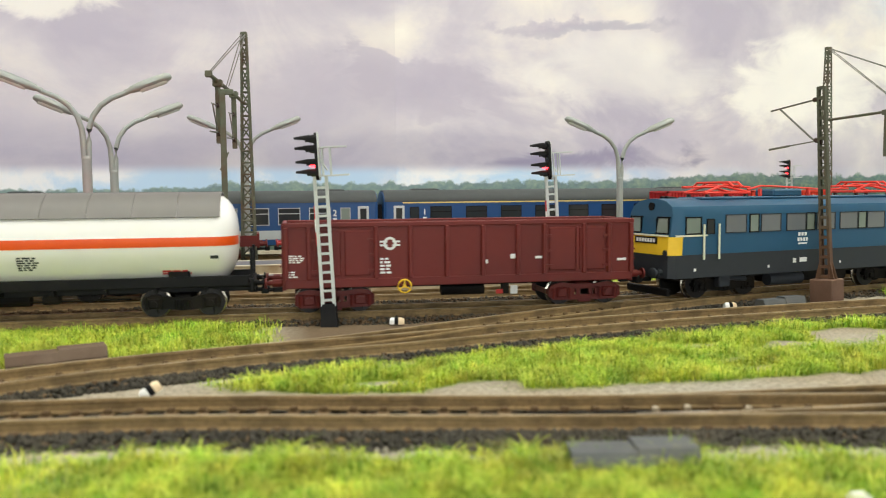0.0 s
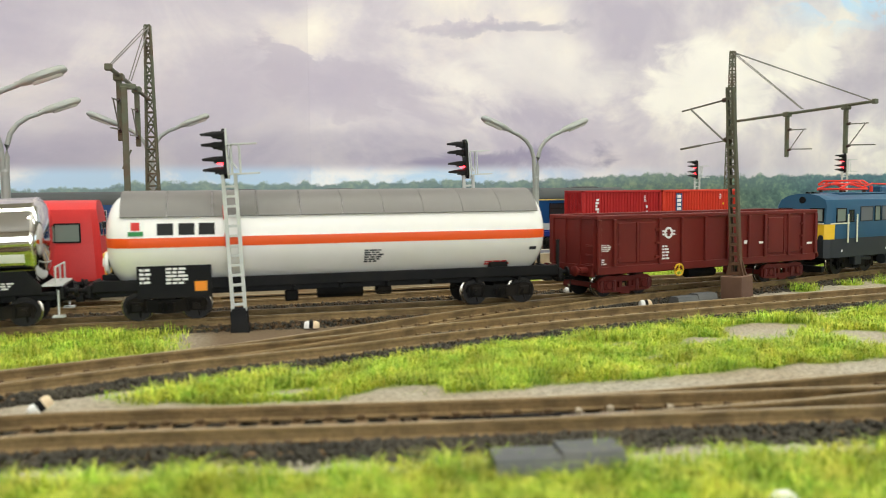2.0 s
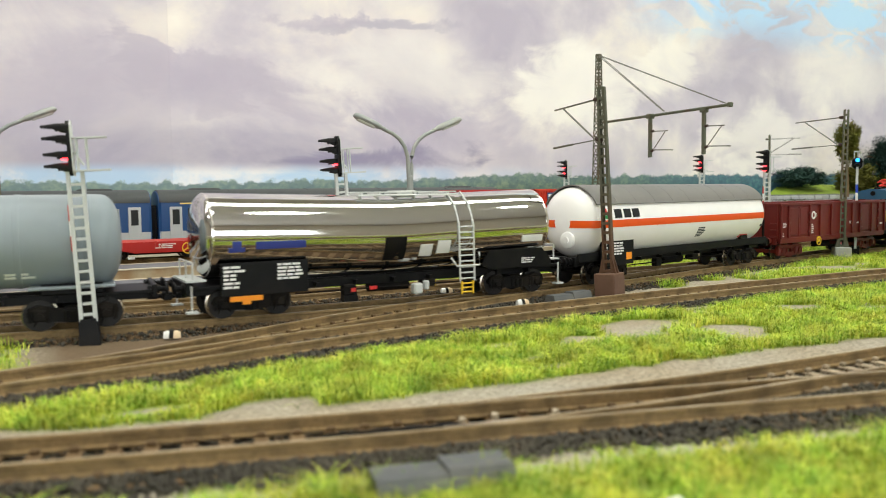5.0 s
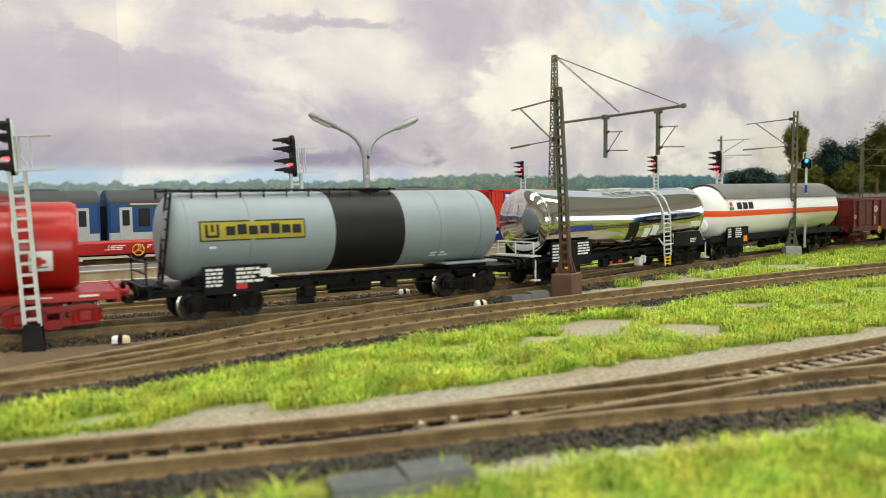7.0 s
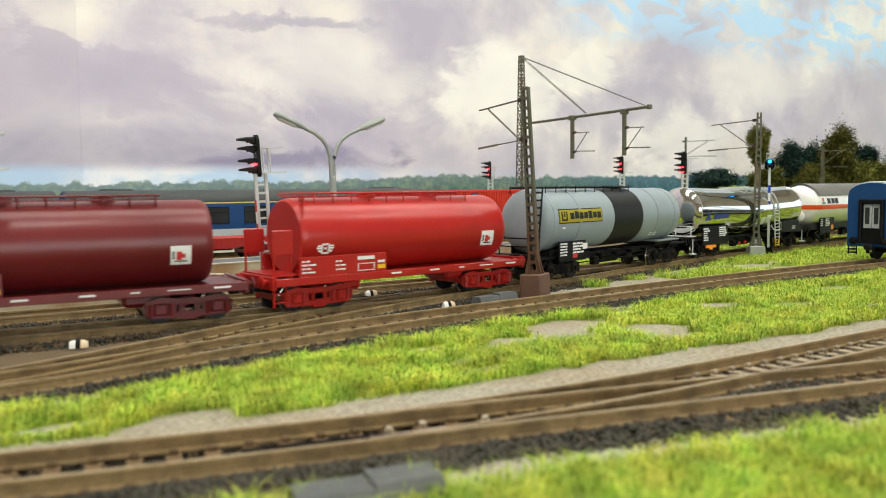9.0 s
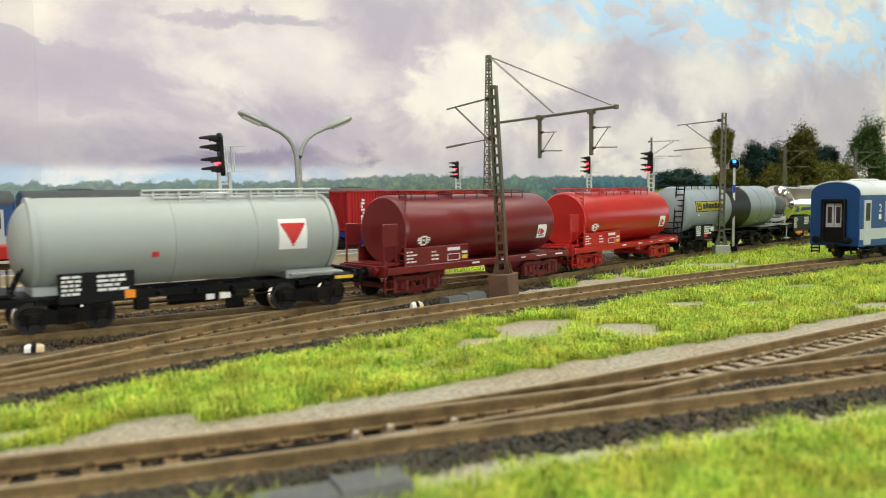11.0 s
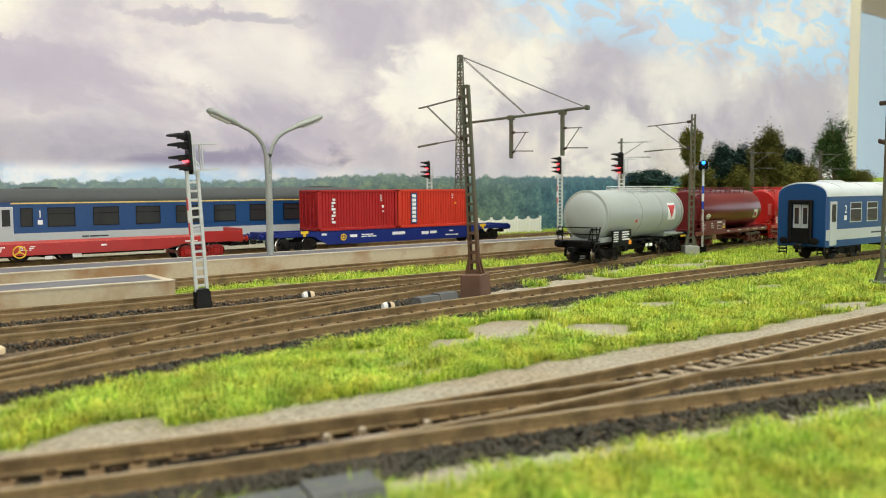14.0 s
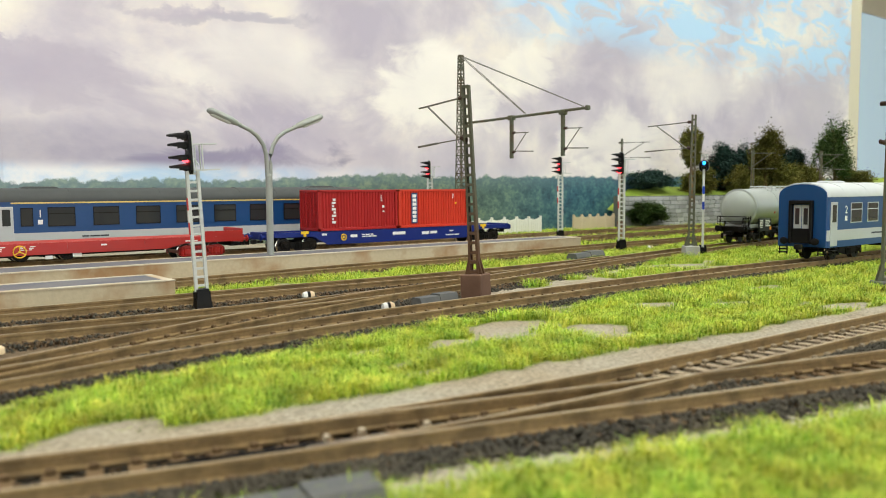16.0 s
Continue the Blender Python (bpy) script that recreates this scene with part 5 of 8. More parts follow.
        boxes("lever", YELLOW, w, [(hl - 6, hl + 2, -14.6, -14, 11, 12.2)], "yellow lever")
        boxes("tag", WHITE, w, [(2, 5, -13, -12.6, 7, 9), (7, 11, -13, -12.6, 7, 9)], "white plates")
    top = cz + r
    x0, x1 = (-hl + 2 + o, 26 + o) if sim else (-14, hl - 4)
    bm = B()
    for y in (-6.5, 5.1):
        box(bm, x0, x1, y, y + 1.4, top + 0.5, top + 1.0)
    for y in (-7.6, 7.6):
        tube(bm, [(x0, y, top + (0.8 if sim else 2.2)), (x1, y, top + (0.8 if sim else 2.2))], 0.35, 5)
    k = x0
    while k < x1:
        tube(bm, [(k, -7.6, top - 2.4), (k, -7.6, top + 1.6)], 0.3, 4)
        tube(bm, [(k, 7.6, top - 2.4), (k, 7.6, top + 1.6)], 0.3, 4)
        box(bm, k, k + 0.7, -7, 7, top + 0.2, top + 0.6)
        k += 9
    box(bm, 6, 15, -4, 4, top - 1, top + 1.4, 0.5)
    part("walkway", bm, BLACK if sim else SIGNALGREY, w, "roof walkway with rails and hatch")
    bm = B()
    ladder(bm, (-hl - 1.5 + o, -9, 13), (-hl + 2.5 + o, -9, top if sim else 22), 6, (0, 1, 0), 9 if sim else 3, 0.5)
    for y in (-12, 12):
        tube(bm, [(-half + 4, y, 13), (-half + 4, y, 22), (-half + 9, y, 22), (-half + 9, y, 13)], 0.38, 5)
    tube(bm, [(-half + 4, -12, 22), (-half + 4, 12, 22)], 0.38, 5)
    tube(bm, [(-half + 4, -12, 18), (-half + 4, 12, 18)], 0.38, 5)
    box(bm, -half + 2, -half + 11, -13, 13, 13.2, 13.9)
    part("end_platform", bm, BLACK, w, "end platform with railing and ladder")
    for x in (-bp, bp):
        bogie(w, x, BOGIEBLACK)
    buffers(w, half, BLACK)
    return w, half, bp


def hopper_wagon(paint, label, flip=False):
    w = thing("silo_wagon", label, "wagon", "goods train")
    half, hl = 68, 52.5
    r, cz = 15.6, 27.8
    bm = B()
    # barrel with its lower sides drawn in towards the frame
    rings = []
    for x, q in ((-hl, 0.93), (-hl + 1.2, 0.985), (-hl + 2.5, 1), (-20, 1), (20, 1), (hl - 2.5, 1), (hl - 1.2, 0.985), (hl, 0.93)):
        ring = []
        for k in range(48):
            a = k * math.tau / 48
            y, z = r * q * math.sin(a), r * q * math.cos(a)
            if z < 0:
                z *= 0.93
                y *= 1 - 0.12 * (z / r) ** 2
            ring.append((x, y, cz + z))
        rings.append(ring)
    loft(bm, rings)
    part("barrel", bm, paint, w, "painted steel silo barrel", smooth=45)
    bm = B()
    box(bm, -half + 4, half - 4, -15.6, -14.6, 10.4, 13.4, 0.2)
    box(bm, -half + 4, half - 4, 14.6, 15.6, 10.6, 13.6, 0.2)
    box(bm, -half + 4, half - 4, -14.6, 14.6, 12.4, 13.2)
    for s in (-1, 1):
        box(bm, s * (half - 4) - 0.9, s * (half - 4) + 0.9, -14.5, 14.5, 9.2, 14.2, 0.2)
        box(bm, s * 30 - 8, s * 30 + 8, -9, 9, 6, 13, 1.5)
    part("frame", bm, paint, w)
    bm = B()
    for s, x in ((-1, -hl - 3.5), (-1, -half + 5)):
        for y in (-12, 12):
            tube(bm, [(x, y, 13), (x, y, 31)], 0.5, 5)
    for y in (-12, 12):
        box(bm, -half + 4.4, -hl - 2.4, y - 0.4, y + 0.4, 22, 31.5, 0.3)
    box(bm, -half + 4, -hl, -13, 13, 14, 14.8)
    ladder(bm, (-hl - 0.6, -12.5, 14), (-hl + 3.5, -9, cz + r + 1), 5.6, (0.3, 1, 0), 10, 0.42)
    ladder(bm, (-hl - 9, -13.6, 2.6), (-hl - 9, -13.6, 13), 5, (1, 0, 0), 3, 0.42)
    part("end_ladder", bm, paint, w)
    top = cz + r
    bm = B()
    for y in (-8, 8):
        tube(bm, [(-hl + 2, y, top + 1.8), (36, y, top + 1.8)], 0.4, 5)
        for k in range(-5, 5):
            tube(bm, [(k * 8.6, y, top - 2.4), (k * 8.6, y, top + 1.8)], 0.32, 4)
    for y in (-6.4, 4.9):
        box(bm, -hl + 2, 36, y, y + 1.5, top + 0.2, top + 0.7)
    for x in (-14, 18):
        tube(bm, [(x, 0, top - 1), (x, 0, top + 1.2)], 4.2, 14)
        tube(bm, [(x, 0, top + 1.2), (x, 0, top + 2.0)], 2.2, 10)
    part("walkway", bm, paint, w, "roof walkway with rails and filling hatches")
    # railway emblem and lettering as plain shapes
    emblem(w, -42.5, 23.6, WHITE, tank=(cz, r), k=0.82)
    bm = B()
    on_tank(bm, cz, r, 37.6, 44.6, 21.0, 27.6)
    part("placard", bm, WHITE, w, "white warning placard")
    for q, mt in (((39.6, 41.4, 22.6, 25.6), RED), ((41.4, 42.6, 23.4, 24.8), RED), ((38.2, 38.8, 23, 25.6), BANDBLACK), ((39.0, 43.2, 22.0, 22.4), BANDBLACK)):
        bm = B()
        on_tank(bm, cz, r + 0.12, *q, 0.1)
        part("placard_mark", bm, mt, w)
    # lettering panel low on the side
    for sd in (-1, 1):
        boxes("lettering_panel", paint, w, [(-54, -14, min(sd * 14.2, sd * 15.2), max(sd * 14.2, sd * 15.2), 13.4, 21.0)], "", 0.2)
    for q in text_rows(-53, -42, 19.6, 4, 0.6, 0.8, 31, 2) + text_rows(-38, -31, 19.0, 3, 0.6, 1.0, 32, 2) + [(-28, -20, 18.6, 20.0), (-18.5, -15, 17.0, 18.0)]:
        bars("lettering", w, WHITE, -15.2, [q])
    for q in ((-28, -27.7, 14.2, 17.2), (-20.3, -20, 14.2, 17.2), (-28, -20, 14.2, 14.5), (-28, -20, 16.9, 17.2)):
        bars("lettering_frame", w, WHITE, -15.2, [q])
    bars("lettering", w, YELLOW, -15.2, [(-18.5, -14.8, 14.6, 16.2)], label="small yellow lettering bar")
    for q in ((-12, -7, 11.8, 12.5), (8, 13, 11.8, 12.5), (24, 27, 11.9, 12.4), (36, 44, 12.0, 12.4), (52, 58, 11.8, 12.5)):
        bars("lettering", w, WHITE, -15.6, [q])
    for x in (-44, 44):
        plate_bogie(w, x, paint)
    buffers(w, half, paint)
    return w, half, 44


def open_wagon(hl=70.5, half=78.5, label="oxide-red open goods wagon with ribbed steel sides"):
    w = thing("open_wagon", label, "wagon", "goods train")
    z0, z1, y = 10.4, 35.6, 15.6
    boxes("floor_plate", OXIDE, w, [(-hl, hl, -y, y, z0 + 1.4, z0 + 2.4)])
    for s in (-1, 1):
        boxes("side_wall", OXIDE, w, [(-hl, hl, s * y - 0.5, s * y + 0.5, z0 + 1.5, z1)])
        boxes("end_wall", OXIDE, w, [(s * hl - 0.5, s * hl + 0.5, -y, y, z0 + 1.5, z1)])
        boxes("side_rim", OXIDE, w, [(-hl - 0.8, hl + 0.8, s * y - 1.1, s * y + 1.1, z1 - 1.8, z1 + 0.1)], "", 0.3)
        boxes("end_rim", OXIDE, w, [(s * hl - 0.9, s * hl + 0.9, -y, y, z1 - 1.8, z1 + 0.06)], "", 0.3)
        boxes("side_sill", OXIDE, w, [(-hl, hl, s * y - 0.9, s * y + 0.9, z0, z0 + 3.4)], "", 0.25)
    for s in (-1, 1):
        for x in (-70, -61.3, -35.5, -22, -7.3, 7.3, 21.6, 32.8, 49.6, 60.4, 70):
            yy = s * (y + 0.4)
            boxes("rib", OXIDE, w, [(x - 0.9, x + 0.9, min(yy, yy + s * 1.3), max(yy, yy + s * 1.3), z0 + 3.2, z1 - 1.6)], "", 0.3)
        for x0, x1 in ((-60, -37), (34.2, 59.4)):
            bm = B()
            ya, yb = s * (y + 0.35), s * (y + 1.0)
            mid = (x0 + x1) / 2
            for a, b in ((x0 + 0.6, mid - 0.8), (mid + 0.8, x1 - 0.6)):
                box(bm, a, b, min(ya, yb), max(ya, yb), z0 + 4.6, z1 - 3.2, 0.3)
            box(bm, mid - 0.6, mid + 0.6, min(ya, yb), max(ya, s * (y + 1.5)) if s > 0 else max(ya, yb), z0 + 4, z1 - 3)
            for zz in (z0 + 6, z0 + 12, z0 + 18):
                box(bm, x0 - 0.8, x0 + 1.6, min(s * (y + .9), s * (y + 1.6)), max(s * (y + .9), s * (y + 1.6)), zz, zz + 1)
                box(bm, x1 - 1.6, x1 + 0.8, min(s * (y + .9), s * (y + 1.6)), max(s * (y + .9), s * (y + 1.6)), zz, zz + 1)
            part("side_door", bm, OXIDE, w)
    for s in (-1, 1):
        for yy in (-14, -5, 5, 14):
            boxes("end_post", OXIDE, w, [(s * (hl + 0.4) - 0.8, s * (hl + 0.4) + 0.8, yy - 0.8, yy + 0.8, z0 + 3, z1 - 1)])
        boxes("buffer_beam", OXIDE, w, [(s * (hl + 0.2) - 0.9, s * (hl + 0.2) + 0.9, -14, 14, 9.6, 14.4)], "", 0.2)
        for zz in (15, 19, 23):
            bm = B()
            tube(bm, [(s * (hl + 1.6), -15, zz), (s * (hl + 1.6), -10, zz)], 0.35, 5)
            part("grab_rung", bm, OXIDE, w)
    # railway emblem: ring with wings
    bm = B()
    yy = -y - 0.62
    for k in range(16):
        a, b = k * math.tau / 16, (k + 1) * math.tau / 16
        loft(bm, [[(-30 + q * math.cos(t), yy + d, 27.2 + q * math.sin(t)) for q, d in ((1.6, 0), (2.6, 0), (2.6, 0.2), (1.6, 0.2))] for t in (a, b)])
    for zz in (27.6, 26.2):
        box(bm, -34, -31, yy, yy + 0.2, zz, zz + 0.7)
        box(bm, -29, -26, yy, yy + 0.2, zz, zz + 0.7)
    part("emblem", bm, WHITE, w, "white winged ring emblem")
    bars("lettering", w, WHITE, -y - 0.5, text_rows(-34, -27, 21.6, 5, 0.75, 0.6, 41, 2) + text_rows(-69, -62.6, 23.2, 4, 0.5, 0.3, 42, 3) + text_rows(-69.6, -64, 17, 3, 0.5, 0.4, 43, 2)
         + [(6.8, 9.4, 18.4, 20.0), (18.6, 22, 20.2, 22), (29, 33, 20, 21), (64, 68, 18.4, 19.4)] + text_rows(-16, 60, 13.2, 1, 0.5, 0.4, 44, 4), label="small white lettering bars")
    hand_wheel(w, -24.5, 10.4, -17.2)
    bm = B()
    box(bm, -60, 60, -3, 3, 8.4, 10.6)
    tube(bm, [(-8, -5, 7), (10, -5, 7)], 2.2, 10)
    box(bm, 16, 19, -12, -10, 5.5, 10)
    part("underframe", bm, BOGIEBLACK, w)
    boxes("release_tag", WHITE, w, [(19.6, 22.6, -12.4, -12, 5.4, 8.8)], "white and red brake tag")
    boxes("release_tag", RED, w, [(13.6, 16.4, -12.4, -12, 5.6, 7.4)], "red brake tag")
    for x in (-51.5, 51.5):
        plate_bogie(w, x, OXIDE, 20.0)
    buffers(w, half, OXIDE)
    return w, half, 51.5


def ring_section(yw, zb, zt, zroof, n=7, q=1.0):
    """Half-round topped vehicle section from the sill up over the roof."""
    pts = [(-yw, zb), (-yw, zt)]
    for k in range(1, n):
        a = math.pi * k / n
        pts.append((-yw * math.cos(a), zt + (zroof - zt) * math.sin(a) ** 0.8))
    return pts + [(yw, zt), (yw, zb)]


def pane(bm, x0, x1, z0, z1, y, depth=0.2, bevel=0.25):
    s = -1 if y < 0 else 1
    box(bm, x0, x1, min(y, y + s * depth), max(y, y + s * depth), z0, z1, bevel)


def side_window(parent, x0, x1, z0, z1, y, glass, frame, name="window", t=0.6):
    f = B()
    s = -1 if y < 0 else 1
    a, b = min(y, y + s * 0.35), max(y, y + s * 0.35)
    for r in ((x0 - t, x1 + t, a, b, z0 - t, z0), (x0 - t, x1 + t, a, b, z1, z1 + t), (x0 - t, x0, a, b, z0, z1), (x1, x1 + t, a, b, z0, z1)):
        box(f, *r)
    win = part(name, f, frame, parent)
    g = B()
    pane(g, x0, x1, z0, z1, y, 0.15, 0)
    part("pane", g, glass, win)
    return win


def end_loft(bm, xs_scale, section):
    """Loft a section along x with (x, width scale, rake towards the roof)."""
    rings = []
    zmax, zmin = max(p[1] for p in section), min(p[1] for p in section)
    for x, q, rake in xs_scale:
        ring = []
        for y, z in section:
            u = max(0.0, (z - 22) / (zmax - 22))
            ring.append((x - math.copysign(rake * u, x), y * q, z))
        rings.append(ring)
    return loft(bm, rings)


def electric_locomotive():
    w = thing("electric_locomotive", "blue electric locomotive with yellow front and red pantographs", "locomotive", "goods train")
    yw = 16.8
    bm = B()
    sec = ring_section(yw, 19.6, 36.5, 43.5)
    end_loft(bm, [(-85, 0.86, 3.5), (-82.5, 0.97, 3.2), (-79, 1, 1.5), (-60, 1, 0), (60, 1, 0), (79, 1, 1.5), (82.5, 0.97, 3.2), (85, 0.86, 3.5)], sec)
    part("body_shell", bm, LOCOBLUE, w, "blue body shell", smooth=30)
    bm = B()
    low = [(-yw, 9.8), (-yw, 19.7), (yw, 19.7), (yw, 9.8)]
    loft(bm, [[(x, y * q, z) for y, z in low] for x, q in ((-85.2, 0.86), (-82.6, 0.985), (-79, 1.006), (79, 1.006), (82.6, 0.985), (85.2, 0.86))])
    part("skirt", bm, LOCOGREY, w, "dark grey lower body", smooth=30)
    for s in (-1, 1):
        bm = B()
        loft(bm, [[(s * (x + 0.12 - 1.5 * max(0, (z - 22) / 21.5)), y * 1.004, z) for x, y in ((79.6, -yw), (82.6, -yw * 0.975), (85.1, -yw * 0.865), (85.1, yw * 0.865), (82.6, yw * 0.975), (79.6, yw))] for z in (19.6, 27.4)], wrap=False, cap=False)
        ob = part("front_panel", bm, YELLOW, w, "yellow front panel")
        md = ob.modifiers.new("sheet", "SOLIDIFY")
        md.thickness, md.offset = 0.0004, 0
        boxes("number_plate", BLACK, w, [(s * 85.0 - 0.4, s * 85.0 + 0.4, -7.5, 7.5, 24.2, 27.0)], "black number plate with white characters")
        boxes("number_bar", WHITE, w, [(s * 85.3 - 0.3, s * 85.3 + 0.3, -6.4 + k * 1.9, -5.2 + k * 1.9, 24.8, 26.4) for k in range(7)])
        for y0, y1 in ((-12.8, -5.6), (-3.6, 3.6), (5.6, 12.8))[::2]:
            bm = B()
            loft(bm, [[(s * (85.25 - 3.6 * max(0, (z - 22) / 21.5)), y, z) for y, z in ((y0, 29), (y1, 29), (y1, 35.2), (y0, 35.2))], [(s * (84.2 - 3.6 * max(0, (z - 22) / 21.5)), y, z) for y, z in ((y0, 29), (y1, 29), (y1, 35.2), (y0, 35.2))]])
            win = part("windscreen", bm, PALEGLASS, w, "greenish windscreen")
            bm = B()
            for a, b, c, d in ((y0 - .5, y1 + .5, 28.5, 29), (y0 - .5, y1 + .5, 35.2, 35.8), (y0 - .5, y0, 29, 35.2), (y1, y1 + .5, 29, 35.2)):
                zz = (c + d) / 2
                x = s * (85.3 - 3.6 * max(0, (zz - 22) / 21.5))
                box(bm, x - 0.35, x + 0.35, a, b, c, d)
            part("seal", bm, BLACK, win)
        for y in (-13, 13):
            bm = B()
            tube(bm, [(s * 84, y, 20.4), (s * 85.6, y, 20.4)], 1.5, 12)
            part("headlight", bm, LOCOGREY, w)
        bm = B()
        tube(bm, [(s * 80, 0, 40), (s * 82.6, 0, 40)], 1.8, 14)
        part("headlight", bm, BLACK, w, "black roof headlight")
        boxes("snow_plough", BLACK, w, [(s * 84 - 1, s * 84 + 1, -14, 14, 2.2, 5.4)], "", 0.4)
        boxes("trim_line", CREAMLINE, w, [(s * 74 - 9, s * 74 + 7.8, -yw - 0.25, -yw, 27.4, 28.1), (s * 74 - 9, s * 74 + 7.8, yw, yw + 0.25, 27.4, 28.1)])
        boxes("trim_line", CREAMLINE, w, [(s * 85.0 - 0.5, s * 85.0 + 0.5, -14, 14, 27.5, 28.1)])
    for y in (-yw, yw):
        for x0, x1 in ((-77.5, -70), (70, 77.5)):
            side_window(w, x0, x1, 28.8, 35.2, y, PALEGLASS, BLACK)
        for x0 in (-67, 62):
            side_window(w, x0 + 0.7, x0 + 4.3, 28.6, 34.4, y, GLASS, BLACK, "cab_door_window", 0.4)
            bm = B()
            for q in (x0 - 1.6, x0 + 6.6):
                s = -1 if y < 0 else 1
                tube(bm, [(q, y + s * 0.9, 17.5), (q, y + s * 0.9, 32.5)], 0.45, 6)
            part("grab_rail", bm, CREAMLINE, w, "cream grab rails")
        for x0, kind in ((-56, 0), (-42.5, 1), (-36, 0), (-21, 0), (-9, 1), (-2.6, 0), (12, 0), (24, 1), (30, 0), (44, 0)):
            if kind:
                side_window(w, x0, x0 + 4.6, 28.8, 36, y, PALEGLASS, BLACK, "window", 0.5)
            else:
                side_window(w, x0, x0 + 11, 28.8, 36, y, GREYGLASS, LOCOGREY, "ventilation_panel", 0.4)
        s = -1 if y < 0 else 1
        bars("lettering", w, WHITE, y, [(-14 + k * 1.9, -12.7 + k * 1.9, 26.0, 27.6) for k in range(3)] + [(-14.4 + k * 1.7, -13.2 + k * 1.7, 23.6, 25.2) for k in range(4)] + [(-14, -8.6, 22.2, 22.9)], label="white running number blocks")
        bars("skirt_mark", w, WHITE, y * 1.006, [(-73.4, -72.2, 12.6, 13.8), (-32, -31, 12.4, 13.6), (-17, -15.2, 14, 16), (-13, -8.6, 14.2, 16.2), (12, 13, 12.6, 13.8)], label="small white marks")
    bm = B()
    box(bm, -62, 62, -8, 8, 42.6, 43.9, 0.5)
    box(bm, -18, 0, -6, 6, 43.5, 47.2, 0.8)
    part("roof_hatch", bm, LOCOBLUE, w)
    for cx in (-46, 46):
        p = thing("pantograph", "", "")
        tagged(p, "folded red pantograph")
        p.parent = w
        p.matrix_basis = at_mm(cx, 0, 44)
        bm = B()
        for y in (-6.5, 6.5):
            tube(bm, [(-13, y, 1.6), (13, y, 1.6)], 0.7, 6)
            tube(bm, [(-13, y, 1.8), (0, y * 0.7, 5.2), (16, y * 0.5, 4.0)], 0.6, 6)
            tube(bm, [(13, y, 1.8), (0, y * 0.7, 4.4), (-17, y * 0.5, 4.2)], 0.6, 6)
        for x in (-13, 0, 13):
            tube(bm, [(x, -6.5, 1.6), (x, 6.5, 1.6)], 0.6, 6)
        part("frame", bm, PANTORED, p)
        bm = B()
        for x in (-2.5, 2.5):
            tube(bm, [(x, -13, 4.2), (x, -10, 6.2), (x, 10, 6.2), (x, 13, 4.2)], 0.6, 6)
        for y in (-9, 9):
            tube(bm, [(-2.5, y, 6.2), (2.5, y, 6.2)], 0.5, 6)
        part("contact_shoe", bm, PANTORED, p)
        bm = B()
        for x in (-11, 11):
            for y in (-6, 6):
                tube(bm, [(x, y, -0.6), (x, y, 1.4)], [1.2, 0.9], 8)
        part("insulator", bm, INSULATOR, p)
    bm = B()
    tube(bm, [(-32, -4, 47), (-24, -4, 48.6), (-10, -3, 48.2), (14, -3, 47), (32, -4, 47)], 0.5, 6)
    for x in (-24, 6, 20):
        tube(bm, [(x, -3.5, 43.5), (x, -3.5, 47.4)], 0.9, 8)
    part("roof_busbar", bm, PANTORED, w, "red roof conductor on insulators")
    bm = B()
    for y in (-1.6, 1.6):
        tube(bm, [(-76, y, 43.4), (-70, y, 43.4)], [1.1, 0.5], 8)
    part("horn", bm, BLACK, w)
    boxes("underframe", BOGIEBLACK, w, [(-24, 24, -11, 11, 4.6, 10), (-78, 78, -10, 10, 8, 10.5)], "", 0.6)
    boxes("sand_box", LOCOGREY, w, [(-58, -52, -15.6, -12, 5, 10), (52, 58, -15.6, -12, 5, 10)], "", 0.4)
    bm = B()
    tube(bm, [(-28, -12.5, 6.6), (-8, -12.5, 6.6)], 2.8, 12)
    tube(bm, [(-52, -14, 8.6), (-42, -14, 7.8)], 1.0, 8)
    part("air_tank", bm, LOCOGREY, w)
    for x in (-52, 52):
        bogie(w, x, BOGIEBLACK, 27, 6.3)
    buffers(w, 90, LOCOGREY)
    return w, 90, 52


# vehicles from the head of the train to its tail, coupled end to end
TRAIN_SET = [electric_locomotive(), open_wagon(), gas_tank_wagon(), chrome_tank_wagon(), grey_tank_wagon("blue"),
             hopper_wagon(HOPRED, "bright red silo wagon with roof walkway and ladders"), hopper_wagon(HOPDARK, "dark red silo wagon with roof walkway and ladders"), grey_tank_wagon("pale")]


